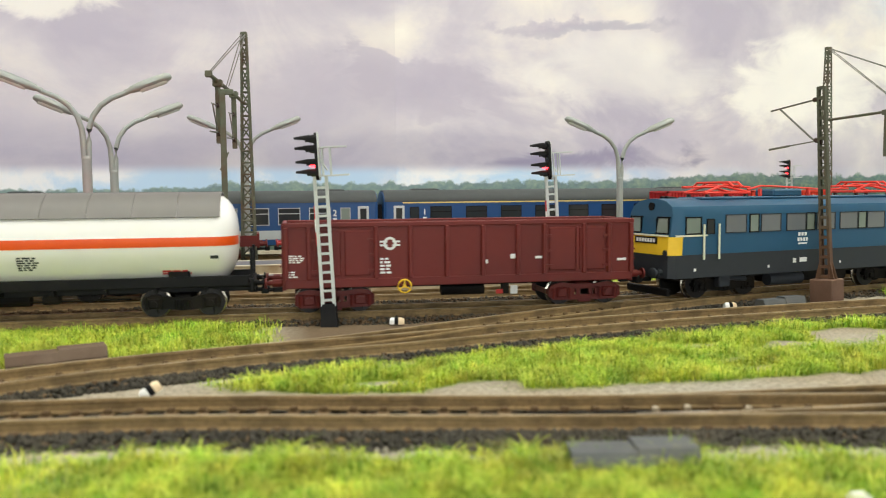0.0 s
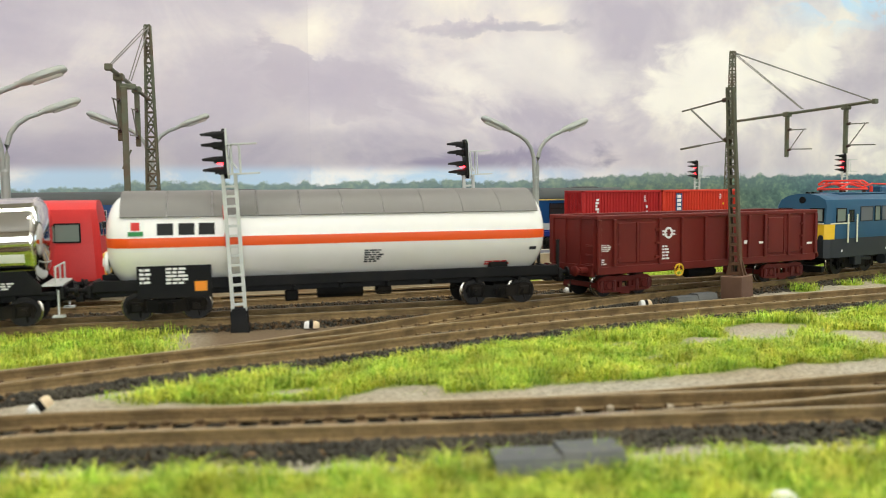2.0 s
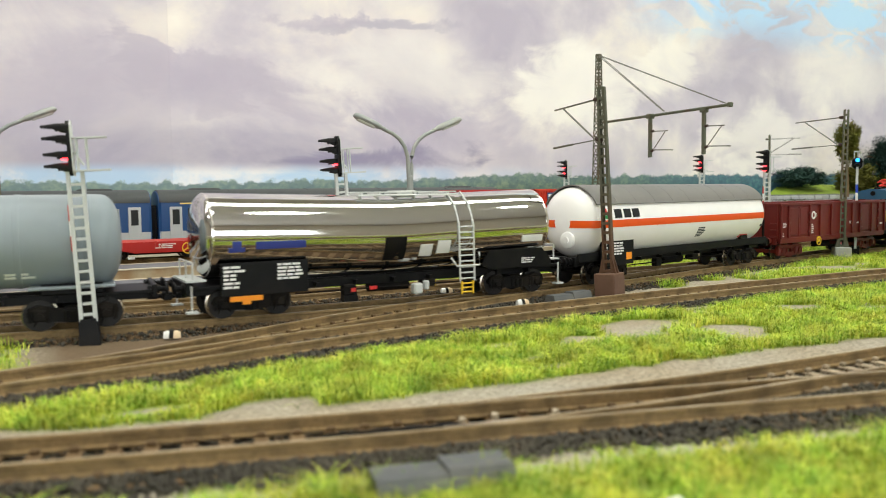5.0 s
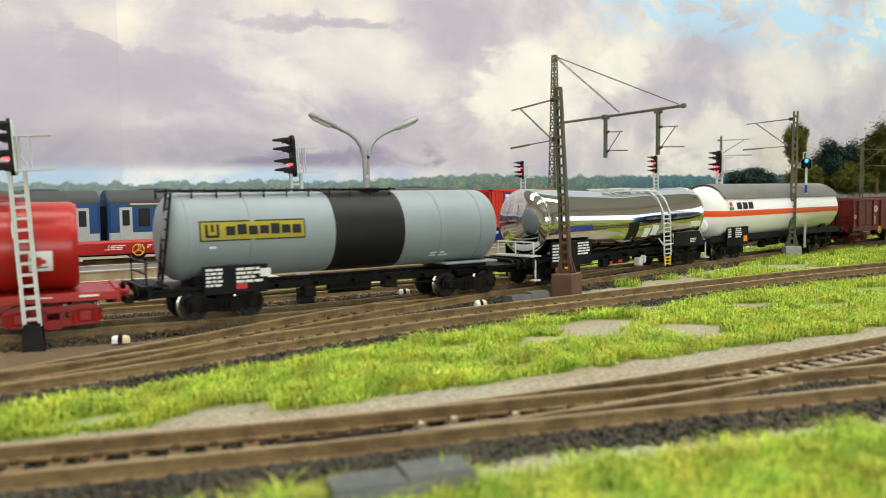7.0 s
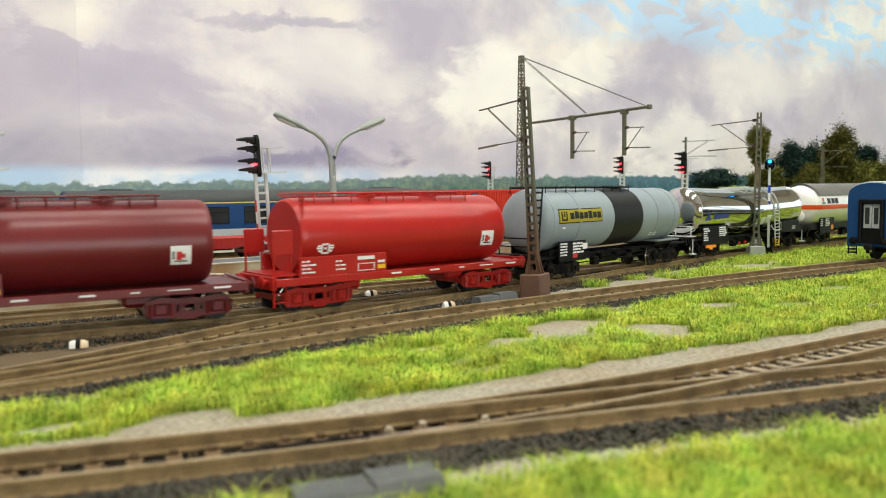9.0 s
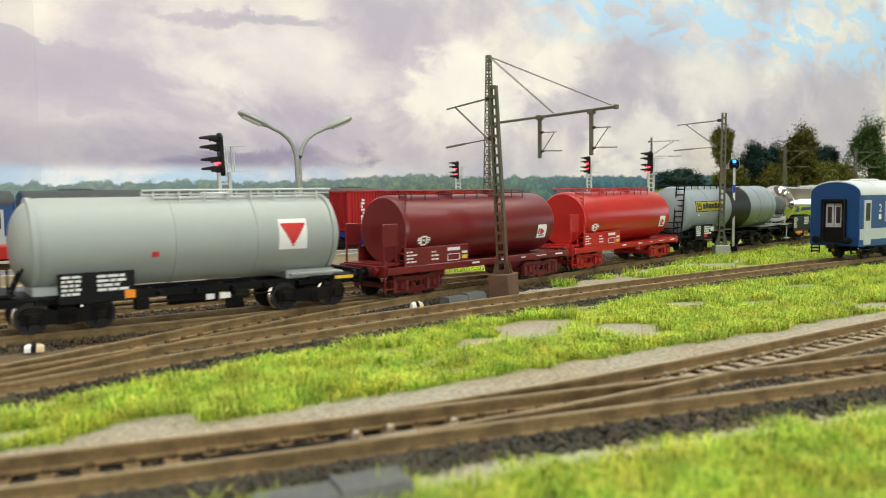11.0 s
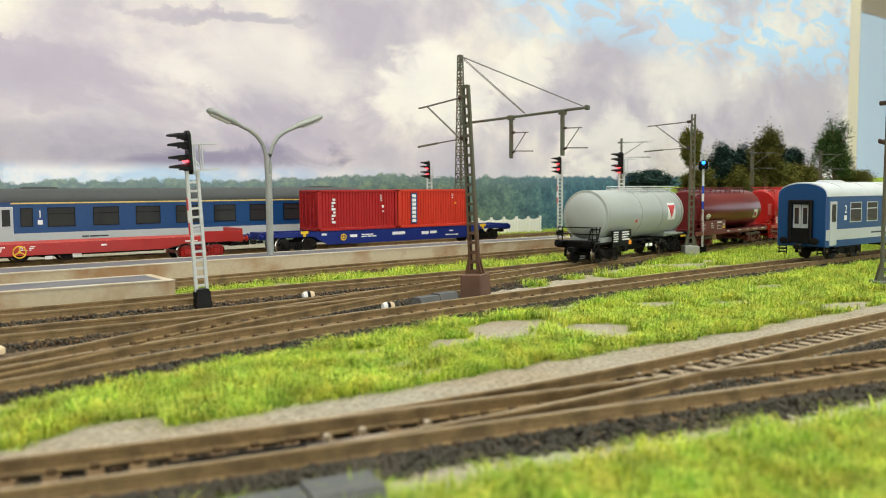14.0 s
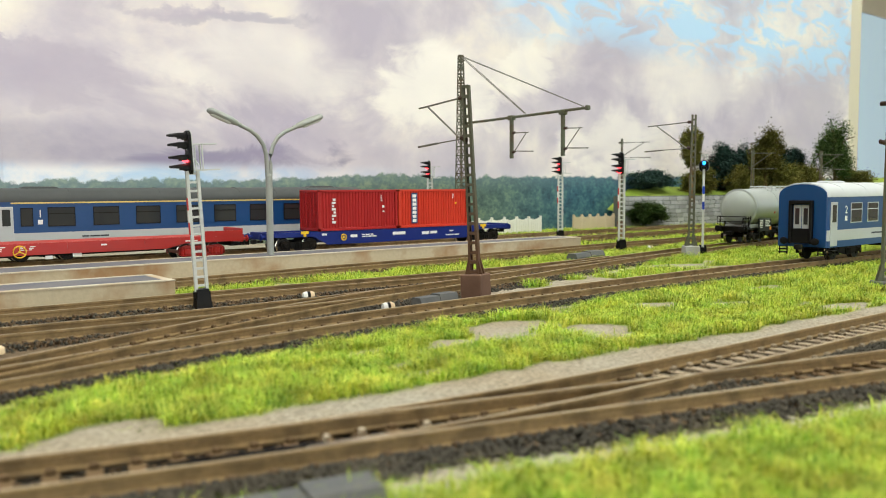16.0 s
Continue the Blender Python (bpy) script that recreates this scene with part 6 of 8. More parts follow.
# ---- standing vehicles ----
def coach(name, label, length, base, stripe, roof, door_at, windows, numeral, m, numeral_x, ww=6.8, small=None, low=COACHWHITE):
    w = thing(name, label, "coach", m=m)
    half, yw = length / 2, 16.3
    sec_low = [(-yw, 8.6), (-yw, 12.0), (yw, 12.0), (yw, 8.6)]

    def band(nm, mat, z0, z1, grow=0.0, lab=""):
        bm = B()
        loft(bm, [[(x, y * q, z) for y, z in ((-yw - grow, z0), (-yw - grow, z1), (yw + grow, z1), (yw + grow, z0))] for x, q in ((-half, 0.95), (-half + 1.2, 1), (half - 1.2, 1), (half, 0.95))])
        return part(nm, bm, mat, w, lab, smooth=20)
    band("sill", base, 8.6, 12.6)
    band("lower_side", low, 12.6, 19.2, 0.0, "light grey lower side band")
    band("upper_side", base, 19.2, 39.4, 0.0, "blue upper side")
    bm = B()
    sec = [(-yw - 0.3, 39.4), (-yw - 0.3, 40.2)] + [(-yw * math.cos(math.pi * k / 10), 40.2 + 8.2 * math.sin(math.pi * k / 10) ** 0.85) for k in range(1, 10)] + [(yw + 0.3, 40.2), (yw + 0.3, 39.4)]
    loft(bm, [[(x, y * q, z if z < 40.5 else 40.2 + (z - 40.2) * q2) for y, z in sec] for x, q, q2 in ((-half, 0.955, 0.97), (-half + 1.4, 1, 1), (half - 1.4, 1, 1), (half, 0.955, 0.97))])
    part("roof", bm, roof, w, "rounded coach roof", smooth=30)
    # raised seams of the roof sheets and low ventilators
    for k in range(9):
        x = -half + 20 + k * (length - 40) / 8
        bm = B()
        arc = [(-yw * math.cos(math.pi * i / 10), 40.2 + 8.2 * math.sin(math.pi * i / 10) ** 0.85) for i in range(1, 10)]
        loft(bm, [[(x - 0.25, y, z) for y, z in arc], [(x - 0.2, y, z + 0.25) for y, z in arc], [(x + 0.2, y, z + 0.25) for y, z in arc], [(x + 0.25, y, z) for y, z in arc]], cap=False, wrap=False)
        part("roof_seam", bm, roof, w)
    for x in (-half + 34, half - 34):
        bm = B()
        loft(bm, [[(x - 12 * q, -4 * q, z), (x + 12 * q, -4 * q, z), (x + 12 * q, 4 * q, z), (x - 12 * q, 4 * q, z)] for z, q in ((47.6, 1.0), (49.0, 0.9), (49.5, 0.7))])
        part("roof_ventilator", bm, roof, w)
    if stripe:
        boxes("waist_line", material("pale_yellow_line", (0.72, 0.56, 0.17), 0.45, 0, 0.06), w, [(-half + 14, half - 14, -yw - 0.2, -yw, 38.2, 39.1)], "yellow first-class line")
    for y in (-yw, yw):
        for x in windows:
            win = side_window(w, x - ww, x + ww, 23.6, 35.2, y, GLASS, COACHWHITE if not stripe else BLACK, "window", 0.55)
            s = -1 if y < 0 else 1
            boxes("window_bar", COACHWHITE if not stripe else BLACK, win, [(x - ww, x + ww, min(y, y + s * 0.35), max(y, y + s * 0.35), 31.2, 31.8)])
        if small is not None:
            side_window(w, small - 3.2, small + 3.2, 24.0, 35.0, y, GLASS if stripe else PALEGLASS, BLACK if stripe else COACHWHITE, "window", 0.5)
        for x in door_at:
            bm = B()
            s = -1 if y < 0 else 1
            box(bm, x - 4.2, x + 4.2, min(y - s * 0.4, y + s * 0.3), max(y - s * 0.4, y + s * 0.3), 9.4, 36.4, 0.3)
            d = part("door", bm, COACHWHITE, w, "light grey entrance door")
            bm = B()
            pane(bm, x - 2.4, x + 2.4, 24.0, 34.6, y + s * 0.3, 0.12, 0)
            part("pane", bm, GLASS, d)
            for k, zz in enumerate((4.0, 6.2)):
                boxes("step", BLACK, w, [(x - 3.6, x + 3.6, y - 1.2, y + 1.2, zz, zz + 0.6)])
    if numeral:
        for y in (-yw,):
            cu = bpy.data.curves.new("class_numeral", "FONT")
            cu.body, cu.size, cu.extrude, cu.align_x = numeral, 0.0068, 0.00005, "CENTER"
            cu.materials.append(WHITE)
            ob = new("class_numeral", cu)
            ob.parent = w
            ob.matrix_basis = at_mm(numeral_x, y - 0.15, 29.2, 0, 90)
            bars("class_sign", w, WHITE, y, [(numeral_x - 1.5, numeral_x + 1.5, 24.6, 27.6)], label="small white pictogram block")
        bars("lettering", w, WHITE if low is base else LOCOGREY, -yw, text_rows(-half * 0.6, -half * 0.42, 16.4, 1, 1.0, 0.5, 3, 3), label="small lettering bars")
    # end walls reach up into the rounded roof
    for s in (-1, 1):
        bm = B()
        arch = [(-yw * 0.95, 8.8), (-yw * 0.95, 40.0)] + [(-yw * 0.95 * math.cos(math.pi * k / 12), 40.0 + 7.4 * math.sin(math.pi * k / 12) ** 0.85) for k in range(1, 12)] + [(yw * 0.95, 40.0), (yw * 0.95, 8.8)]
        loft(bm, [[(s * (half - 0.5 + u), y * q, z) for y, z in arch] for u, q in ((0, 1.0), (0.9, 1.0), (1.2, 0.98))])
        part("end_wall", bm, base, w, "plain blue end wall", smooth=None)
    # gangway ends
    for s in (-1, 1):
        g = thing("gangway", "", "")
        tagged(g, "black rubber gangway with pale folding doors")
        g.parent = w
        g.matrix_basis = at_mm(s * (half + 0.7), 0)
        f = B()
        for r in ((-0.4, 2.6, -7.6, -5.6, 10.6, 36), (-0.4, 2.6, 5.6, 7.6, 10.6, 36), (-0.4, 2.6, -7.6, 7.6, 35, 37.4)):
            box(f, min(s * r[0], s * r[1]), max(s * r[0], s * r[1]), *r[2:], bevel=0.5)
        part("bellows", f, BLACK, g)
        for y0, y1 in ((-5.2, -0.2), (0.2, 5.2)):
            f = B()
            box(f, -0.3, 0.5, y0, y1, 12, 34.6, 0.2)
            d = part("end_door", f, COACHWHITE, g)
            f = B()
            box(f, -0.6 if s < 0 else 0.4, -0.2 if s < 0 else 0.7, y0 + 1.2, y1 - 1.2, 22.5, 32.5)
            part("pane", f, GLASS, d)
        boxes("foot_plate", BLACK, g, [(-1, 1.5, -5.6, 5.6, 11, 20)] if s > 0 else [(-1.5, 1, -5.6, 5.6, 11, 20)])
        bm = B()
        for y in (-12.5, 12.5):
            ladder(bm, (s * 0.5 - s * 2, y, 3.6), (s * 0.5 - s * 2, y, 9.4), 5, (0, 1, 0), 3, 0.4)
        part("end_step", bm, BLACK, g)
    bm = B()
    box(bm, -half + 8, half - 8, -10, 10, 7.6, 9.0)
    for x in (-28, -4, 22):
        box(bm, x, x + 16, -12, 12, 4.0, 8.0, 0.5)
    part("underframe", bm, BOGIEBLACK, w)
    for x in (-half + 34, half - 34):
        bogie(w, x, BOGIEBLACK, 28.7, 5.3)
    buffers(w, half + 4, BLACK)
    return w


COACH_L = 282
WIN = [x for x in range(-106, 107, 22)]
blue_coach = coach("passenger_coach", "blue and light grey second-class coach with white roof", COACH_L, COACHBLUE, None, ROOFWHITE, (-134, 134), WIN, "2", at_mm(496 + COACH_L / 2, 284, 0, -0.6), -119)
FIRST_WIN = [-97 + 28.5 * k for k in range(8)]
SECOND_WIN = [98 - 22.7 * k for k in range(10)]
coach("passenger_coach", "blue and light grey first-class coach with yellow line and grey roof", COACH_L, COACHBLUE, YELLOW, ROOFGREY, (-130, 130), FIRST_WIN, "1", at_mm(240, 624, 0), -110, 8.0, -118)
for x in (-48, -48 - COACH_L - 6):
    coach("passenger_coach", "blue and light grey second-class coach with grey roof", COACH_L, COACHBLUE, None, ROOFGREY, (-130.5, 130.5), SECOND_WIN, "2", at_mm(x, 624, 0), 109, 7.6, 117)


def container(parent_name, paint, label, m, mark):
    L, W, H = 69.6, 28.0, 29.8
    c = thing("shipping_container", label, "container", "containers on the blue wagon", m=m)
    for s in (-1, 1):
        bm = B()
        n = 26
        pts = []
        for k in range(n):
            x0 = -L / 2 + 2 + (L - 4) * k / n
            d = (L - 4) / n
            pts += [(x0, 0.0), (x0 + d * 0.35, 0.0), (x0 + d * 0.5, 0.7), (x0 + d * 0.85, 0.7)]
        rows = [[(x, s * (W / 2 - 0.4 - q), z) for x, q in pts] for z in (1.8, H - 1.6)]
        loft(bm, rows, cap=False, wrap=False)
        part("corrugated_wall", bm, paint, c, smooth=None)
        boxes("end_sheet", paint, c, [(s * (L / 2 - 1.2) - 0.2, s * (L / 2 - 1.2) + 0.2, -W / 2 + 1, W / 2 - 1, 1.6, H - 1.4)])
        for k in range(14):
            y0 = -W / 2 + 2 + (W - 4) * k / 14
            boxes("end_batten", paint, c, [(s * (L / 2 - 0.9) - 0.25, s * (L / 2 - 0.9) + 0.25, y0, y0 + 1.1, 1.8, H - 1.6)])
    bm = B()
    for x in (-L / 2, L / 2 - 2):
        for y in (-W / 2, W / 2 - 2):
            box(bm, x, x + 2, y, y + 2, 0, H, 0.2)
    for y in (-W / 2, W / 2 - 1.4):
        box(bm, -L / 2, L / 2, y, y + 1.4, 0, 2.0, 0.15)
        box(bm, -L / 2, L / 2, y, y + 1.2, H - 1.7, H - 0.1, 0.15)
    for x in (-L / 2, L / 2 - 1.4):
        box(bm, x, x + 1.4, -W / 2, W / 2, 0, 2.0, 0.15)
        box(bm, x, x + 1.4, -W / 2, W / 2, H - 1.7, H - 0.1, 0.15)
    part("corner_frame", bm, paint, c)
    bm = B()
    box(bm, -L / 2 + 1, L / 2 - 1, -W / 2 + 1, W / 2 - 1, H - 1.0, H - 0.4)
    box(bm, -L / 2 + 1, L / 2 - 1, -W / 2 + 1, W / 2 - 1, 1.0, 1.6)
    part("roof_sheet", bm, paint, c)
    bm = B()
    for y in (-8, -3.5, 3.5, 8):
        tube(bm, [(-L / 2 - 0.4, y, 2), (-L / 2 - 0.4, y, H - 2)], 0.35, 5)
    for z in (7, 13, 19):
        for y in (-11, -6, 1, 6):
            box(bm, -L / 2 - 0.35, -L / 2, y, y + 3.4, z, z + 1.2)
    part("door_bar", bm, paint, c)
    y = -W / 2 - 0.02
    if mark == "upright":
        bars("name_block", c, WHITE, y, [(-23.6 + q, -20.4 + q2, 5.4 + k * 2.35, 7.0 + k * 2.35) for k, (q, q2) in enumerate(((0, 0), (0, -1.6), (0, 0), (1.4, 0), (0, 0), (0, -1.4), (0, 0), (0.8, 0)))], 0.1, "white upright name blocks")
        bars("lettering", c, WHITE, y, text_rows(19, 23, 25.6, 4, 0.8, 0.5, 5, 1) + [(20.4, 22.2, 16, 18), (20.6, 22.4, 12.8, 13.8)], 0.1, "small white lettering bars")
    else:
        bars("sign_panel", c, material("panel_navy", (0.02, 0.06, 0.16), 0.4, 0, 0.05), y, [(-23, -17, 3.2, 27)], 0.1, "dark blue upright name panel")
        bars("name_block", c, WHITE, y - 0.1, [(-21.8, -18.2, 4.2 + k * 3.2, 6.6 + k * 3.2) for k in range(7)], 0.1, "white upright name blocks")
        bars("lettering", c, WHITE, y, text_rows(18, 23, 26, 3, 0.8, 0.6, 6, 1), 0.1, "small white lettering bars")
        bars("small_mark", c, YELLOW, y, [(21, 22.4, 17.6, 19.2)], 0.1)
    return c


def container_wagon(m):
    w = thing("container_wagon", "dark blue flat container wagon with white markings", "wagon", m=m)
    half = 113
    for y in (-13.4, 12.2):
        bm = B()
        prof = [(-half, 11.6, 14.8), (-half + 36, 11.2, 14.8), (-half + 48, 5.0, 14.8), (half - 48, 5.0, 14.8), (half - 36, 11.2, 14.8), (half, 11.6, 14.8)]
        loft(bm, [[(x, y, z0), (x, y + 1.2, z0), (x, y + 1.2, z1), (x, y, z1)] for x, z0, z1 in prof])
        part("side_beam", bm, WAGONBLUE, w, "deep blue fish-bellied side beam", smooth=20)
    boxes("deck", WAGONBLUE, w, [(-half, half, -12.2, 12.2, 12.6, 13.8)], "", 0.2)
    for s in (-1, 1):
        boxes("end_beam", WAGONBLUE, w, [(s * (half - 0.6) - 1.0, s * (half - 0.6) + 1.0, -13.4, 13.4, 10, 15.2)], "", 0.3)
        boxes("twist_lock", YELLOW, w, [(s * 84 - 3, s * 84 + 3, -13.9, -13.3, 13.4, 15.4), (s * 84 - 1, s * 84 + 1, -13.9, -13.3, 11.6, 13.4)], "yellow locking lever")
    bars("lettering", w, WHITE, -13.4, text_rows(-36, -20, 11.6, 2, 0.8, 0.6, 51, 3) + [(-46, -40, 9.6, 11.6), (-8, 4, 10.0, 12.2), (20, 27, 9.2, 11.6), (28.4, 35, 9.6, 11.6), (-70, -66, 11.8, 13.2), (48, 52, 10.6, 11.6)] + text_rows(44, 60, 8.4, 1, 0.8, 0.4, 52, 3), label="white lettering bars and plates")
    hand_wheel(w, -52, 10.0, -14.0, 2.2)
    for x in (-88, 88):
        bogie(w, x, BOGIEBLACK)
    buffers(w, half + 4, WAGONBLUE)
    return w


def flat_wagon(m, paint=None, load=False, length=220, label="bright red flat wagon with low ends and yellow hand wheel"):
    paint = paint or HOPRED
    w = thing("flat_wagon", label, "wagon", m=m)
    half = length / 2
    boxes("deck", paint, w, [(-half, half, -15, 15, 13.0, 14.6)], "", 0.2)
    for y in (-15.2, 14.2):
        bm = B()
        loft(bm, [[(x, y, z0), (x, y + 1, z0), (x, y + 1, 15.0), (x, y, 15.0)] for x, z0 in ((-half, 11), (-half + 40, 11), (-half + 52, 8.2), (half - 52, 8.2), (half - 40, 11), (half, 11))])
        part("side_beam", bm, paint, w, smooth=20)
    for s in (-1, 1):
        boxes("end_board", paint, w, [(s * (half - 1) - 0.8, s * (half - 1) + 0.8, -14.6, 14.6, 10, 19.4)], "", 0.3)
        boxes("corner_post", paint, w, [(s * (half - 14) - 13, s * (half - 14) + 13, -15.6, -14.8, 14.8, 18.2)])
    boxes("stake_pocket", paint, w, [(x - 1, x + 1, -15.6, -15.0, 11.4, 14.4) for x in (-half + 20 + k * (length - 40) / 8 for k in range(9))])
    boxes("plank", material("wagon_floor", (0.42, 0.05, 0.04), 0.7, 0, 0.2) if not load else paint, w, [(-half + 3 + k * (length - 6) / 24, -half + 2.6 + (k + 1) * (length - 6) / 24, -13.8, 13.8, 14.6, 15.0) for k in range(24)])
    bars("lettering", w, WHITE, -15.2, text_rows(-46, -32, 13.6, 3, 0.6, 0.5, 61, 3) + text_rows(-26, -18, 13.4, 3, 0.5, 0.4, 62, 3) + [(18, 22, 12, 13), (70, 78, 12, 12.8)], label="small white lettering bars")
    boxes("release_tag", WHITE, w, [(-13, -9, -14.6, -14.2, 5.4, 7.4), (2, 7, -14.6, -14.2, 6.2, 9.2), (-62, -58, -14.6, -14.2, 4.6, 6)], "white brake tags")
    hand_wheel(w, -half + 83.5, 10.4, -15.8, 3.4)
    bm = B()
    box(bm, -half + 50, half - 50, -4, 4, 6.5, 13)
    part("centre_sill", bm, BOGIEBLACK, w)
    for x in (-half + 28, half - 28):
        plate_bogie(w, x, paint, 20.0)
    buffers(w, half + 5, paint)
    return w


container_wagon(at_mm(372, 555, 1.2))
container("a", CONTRED, "red ribbed twenty-foot shipping container with white blocks", at_mm(333.8, 555, 16.2), "upright")
container("b", CONTORANGE, "orange-red ribbed twenty-foot container with dark blue panel", at_mm(404.4, 555, 16.2), "panel")
flat_wagon(at_mm(131, 555, 1.2))
flat_wagon(at_mm(-110, 555, 1.2), OXIDE, label="oxide-red flat wagon with low steel ends", length=230)


def diesel_locomotive(m):
    w = thing("diesel_locomotive", "red diesel locomotive with yellow lower front", "locomotive", m=m)
    yw, half = 16.6, 88
    bm = B()
    end_loft(bm, [(-half, 0.86, 3), (-half + 3, 0.98, 2), (-half + 7, 1, 0), (half - 7, 1, 0), (half - 3, 0.98, 2), (half, 0.86, 3)], ring_section(yw, 11, 36.5, 44.5))
    part("body_shell", bm, material("diesel_red", (0.55, 0.03, 0.028), 0.4, 0, 0.06), w, "glossy red body", smooth=30)
    for s in (-1, 1):
        boxes("front_panel", YELLOW, w, [(s * (half - 0.4) - 1.0, s * (half - 0.4) + 1.0, -13, 13, 12, 22)], "yellow front panel", 0.5)
        boxes("windscreen", GLASS, w, [(s * (half - 2.2) - 0.8, s * (half - 2.2) + 0.8, y, y + 10, 28, 35) for y in (-11.5, 1.5)], "", 0.4)
    for y in (-yw, yw):
        for x0 in (-80, 70):
            side_window(w, x0, x0 + 9, 27.6, 34.5, y, PALEGLASS, BLACK)
        for x0 in (-60, 60):
            bm = B()
            for q in (x0 - 4, x0 + 4):
                tube(bm, [(q, y * 1.05, 14), (q, y * 1.05, 30)], 0.4, 5)
            part("grab_rail", bm, YELLOW, w)
    boxes("underframe", BOGIEBLACK, w, [(-half + 2, half - 2, -13, 13, 8, 11.2)], "", 0.5)
    for x in (-52, 52):
        bogie(w, x, BOGIEBLACK, 27, 6)
    buffers(w, half + 5, BLACK)
    return w


diesel_locomotive(at_mm(-20 - 88, 388, 0, -2.4))


# ---- street furniture of the station ----
def platform_lamp(m, k=1.0, foot=-6.0):
    w = thing("platform_lamp", "grey twin-arm platform lamp with long tilted heads", "lamp", "platform lamps", m=m)
    bm = B()
    tube(bm, [(0, 0, foot), (0, 0, 50 * k)], [2.3, 2.2], 14)
    tube(bm, [(0, 0, 50 * k), (0, 0, 51.5 * k)], [2.3, 1.7], 14)
    part("pole", bm, SKYGREY, w, "round grey pole, brown-stained foot", smooth=40)
    for s in (-1, 1):
        bm = B()
        pts = [(s * 0.9, 0, 50 * k), (s * 1.2, 0, 58 * k), (s * 1.6, 0, 64 * k), (s * 3.4, 0, 70 * k), (s * 7, 0, 75 * k), (s * 12, 0, 78.6 * k), (s * 19, 0, 81.5 * k)]
        tube(bm, pts, [1.45, 1.4, 1.35, 1.3, 1.3, 1.25, 1.2], 10)
        arm = part("arm", bm, SKYGREY, w, smooth=50)
        bm = B()
        d = Vector((s * 20, 0, 8 * k)).normalized()
        rings = []
        for u, hw, hh in ((0, 1.5, 1.5), (2.4, 1.55, 1.55), (3.2, 2.0, 2.0), (7, 3.1, 2.5), (14, 3.5, 2.7), (20.5, 3.3, 2.5), (22.2, 2.4, 1.8), (22.9, 1.2, 0.8)):
            c = Vector((s * 18, 0, 81.2 * k)) + d * u
            n = Vector((0, 1, 0)).cross(d) * -s
            if n.z < 0:
                n = -n
            rings.append([tuple(c + Vector((0, hw * math.cos(a), 0)) + n * (hh * math.sin(a) * (1 if math.sin(a) > 0 else 0.7))) for a in [q * math.tau / 10 for q in range(10)]])
        loft(bm, rings)
        hd = part("lamp_head", bm, SKYGREY, arm, "grey lamp head", smooth=50)
        bm = B()
        rings = []
        for u, hw in ((7, 1.8), (9, 2.4), (18, 2.4), (20, 1.8)):
            c = Vector((s * 18, 0, 81.2 * k)) + d * u
            n = Vector((0, 1, 0)).cross(d)
            if n.z < 0:
                n = -n
            rings.append([tuple(c + Vector((0, hw * math.cos(a), 0)) - n * (1.1 + 1.4 * abs(math.sin(a)))) for a in [q * math.pi / 5 for q in range(6)]])
        loft(bm, rings)
        part("diffuser", bm, LAMPGLASS, arm, "milky lamp cover", smooth=50)
    return w


lamp = platform_lamp(at_mm(241.6, 501.2, 4.6))
platform_lamp(at_mm(-74, 482, 9.0, 22, 0, 0), 1.0, -10.0)
copy_thing(lamp, at_mm(-3, 596, 11))
platform_lamp(at_mm(-75, 411, 14.0, 2, 0, 0), 1.0, -14.0)


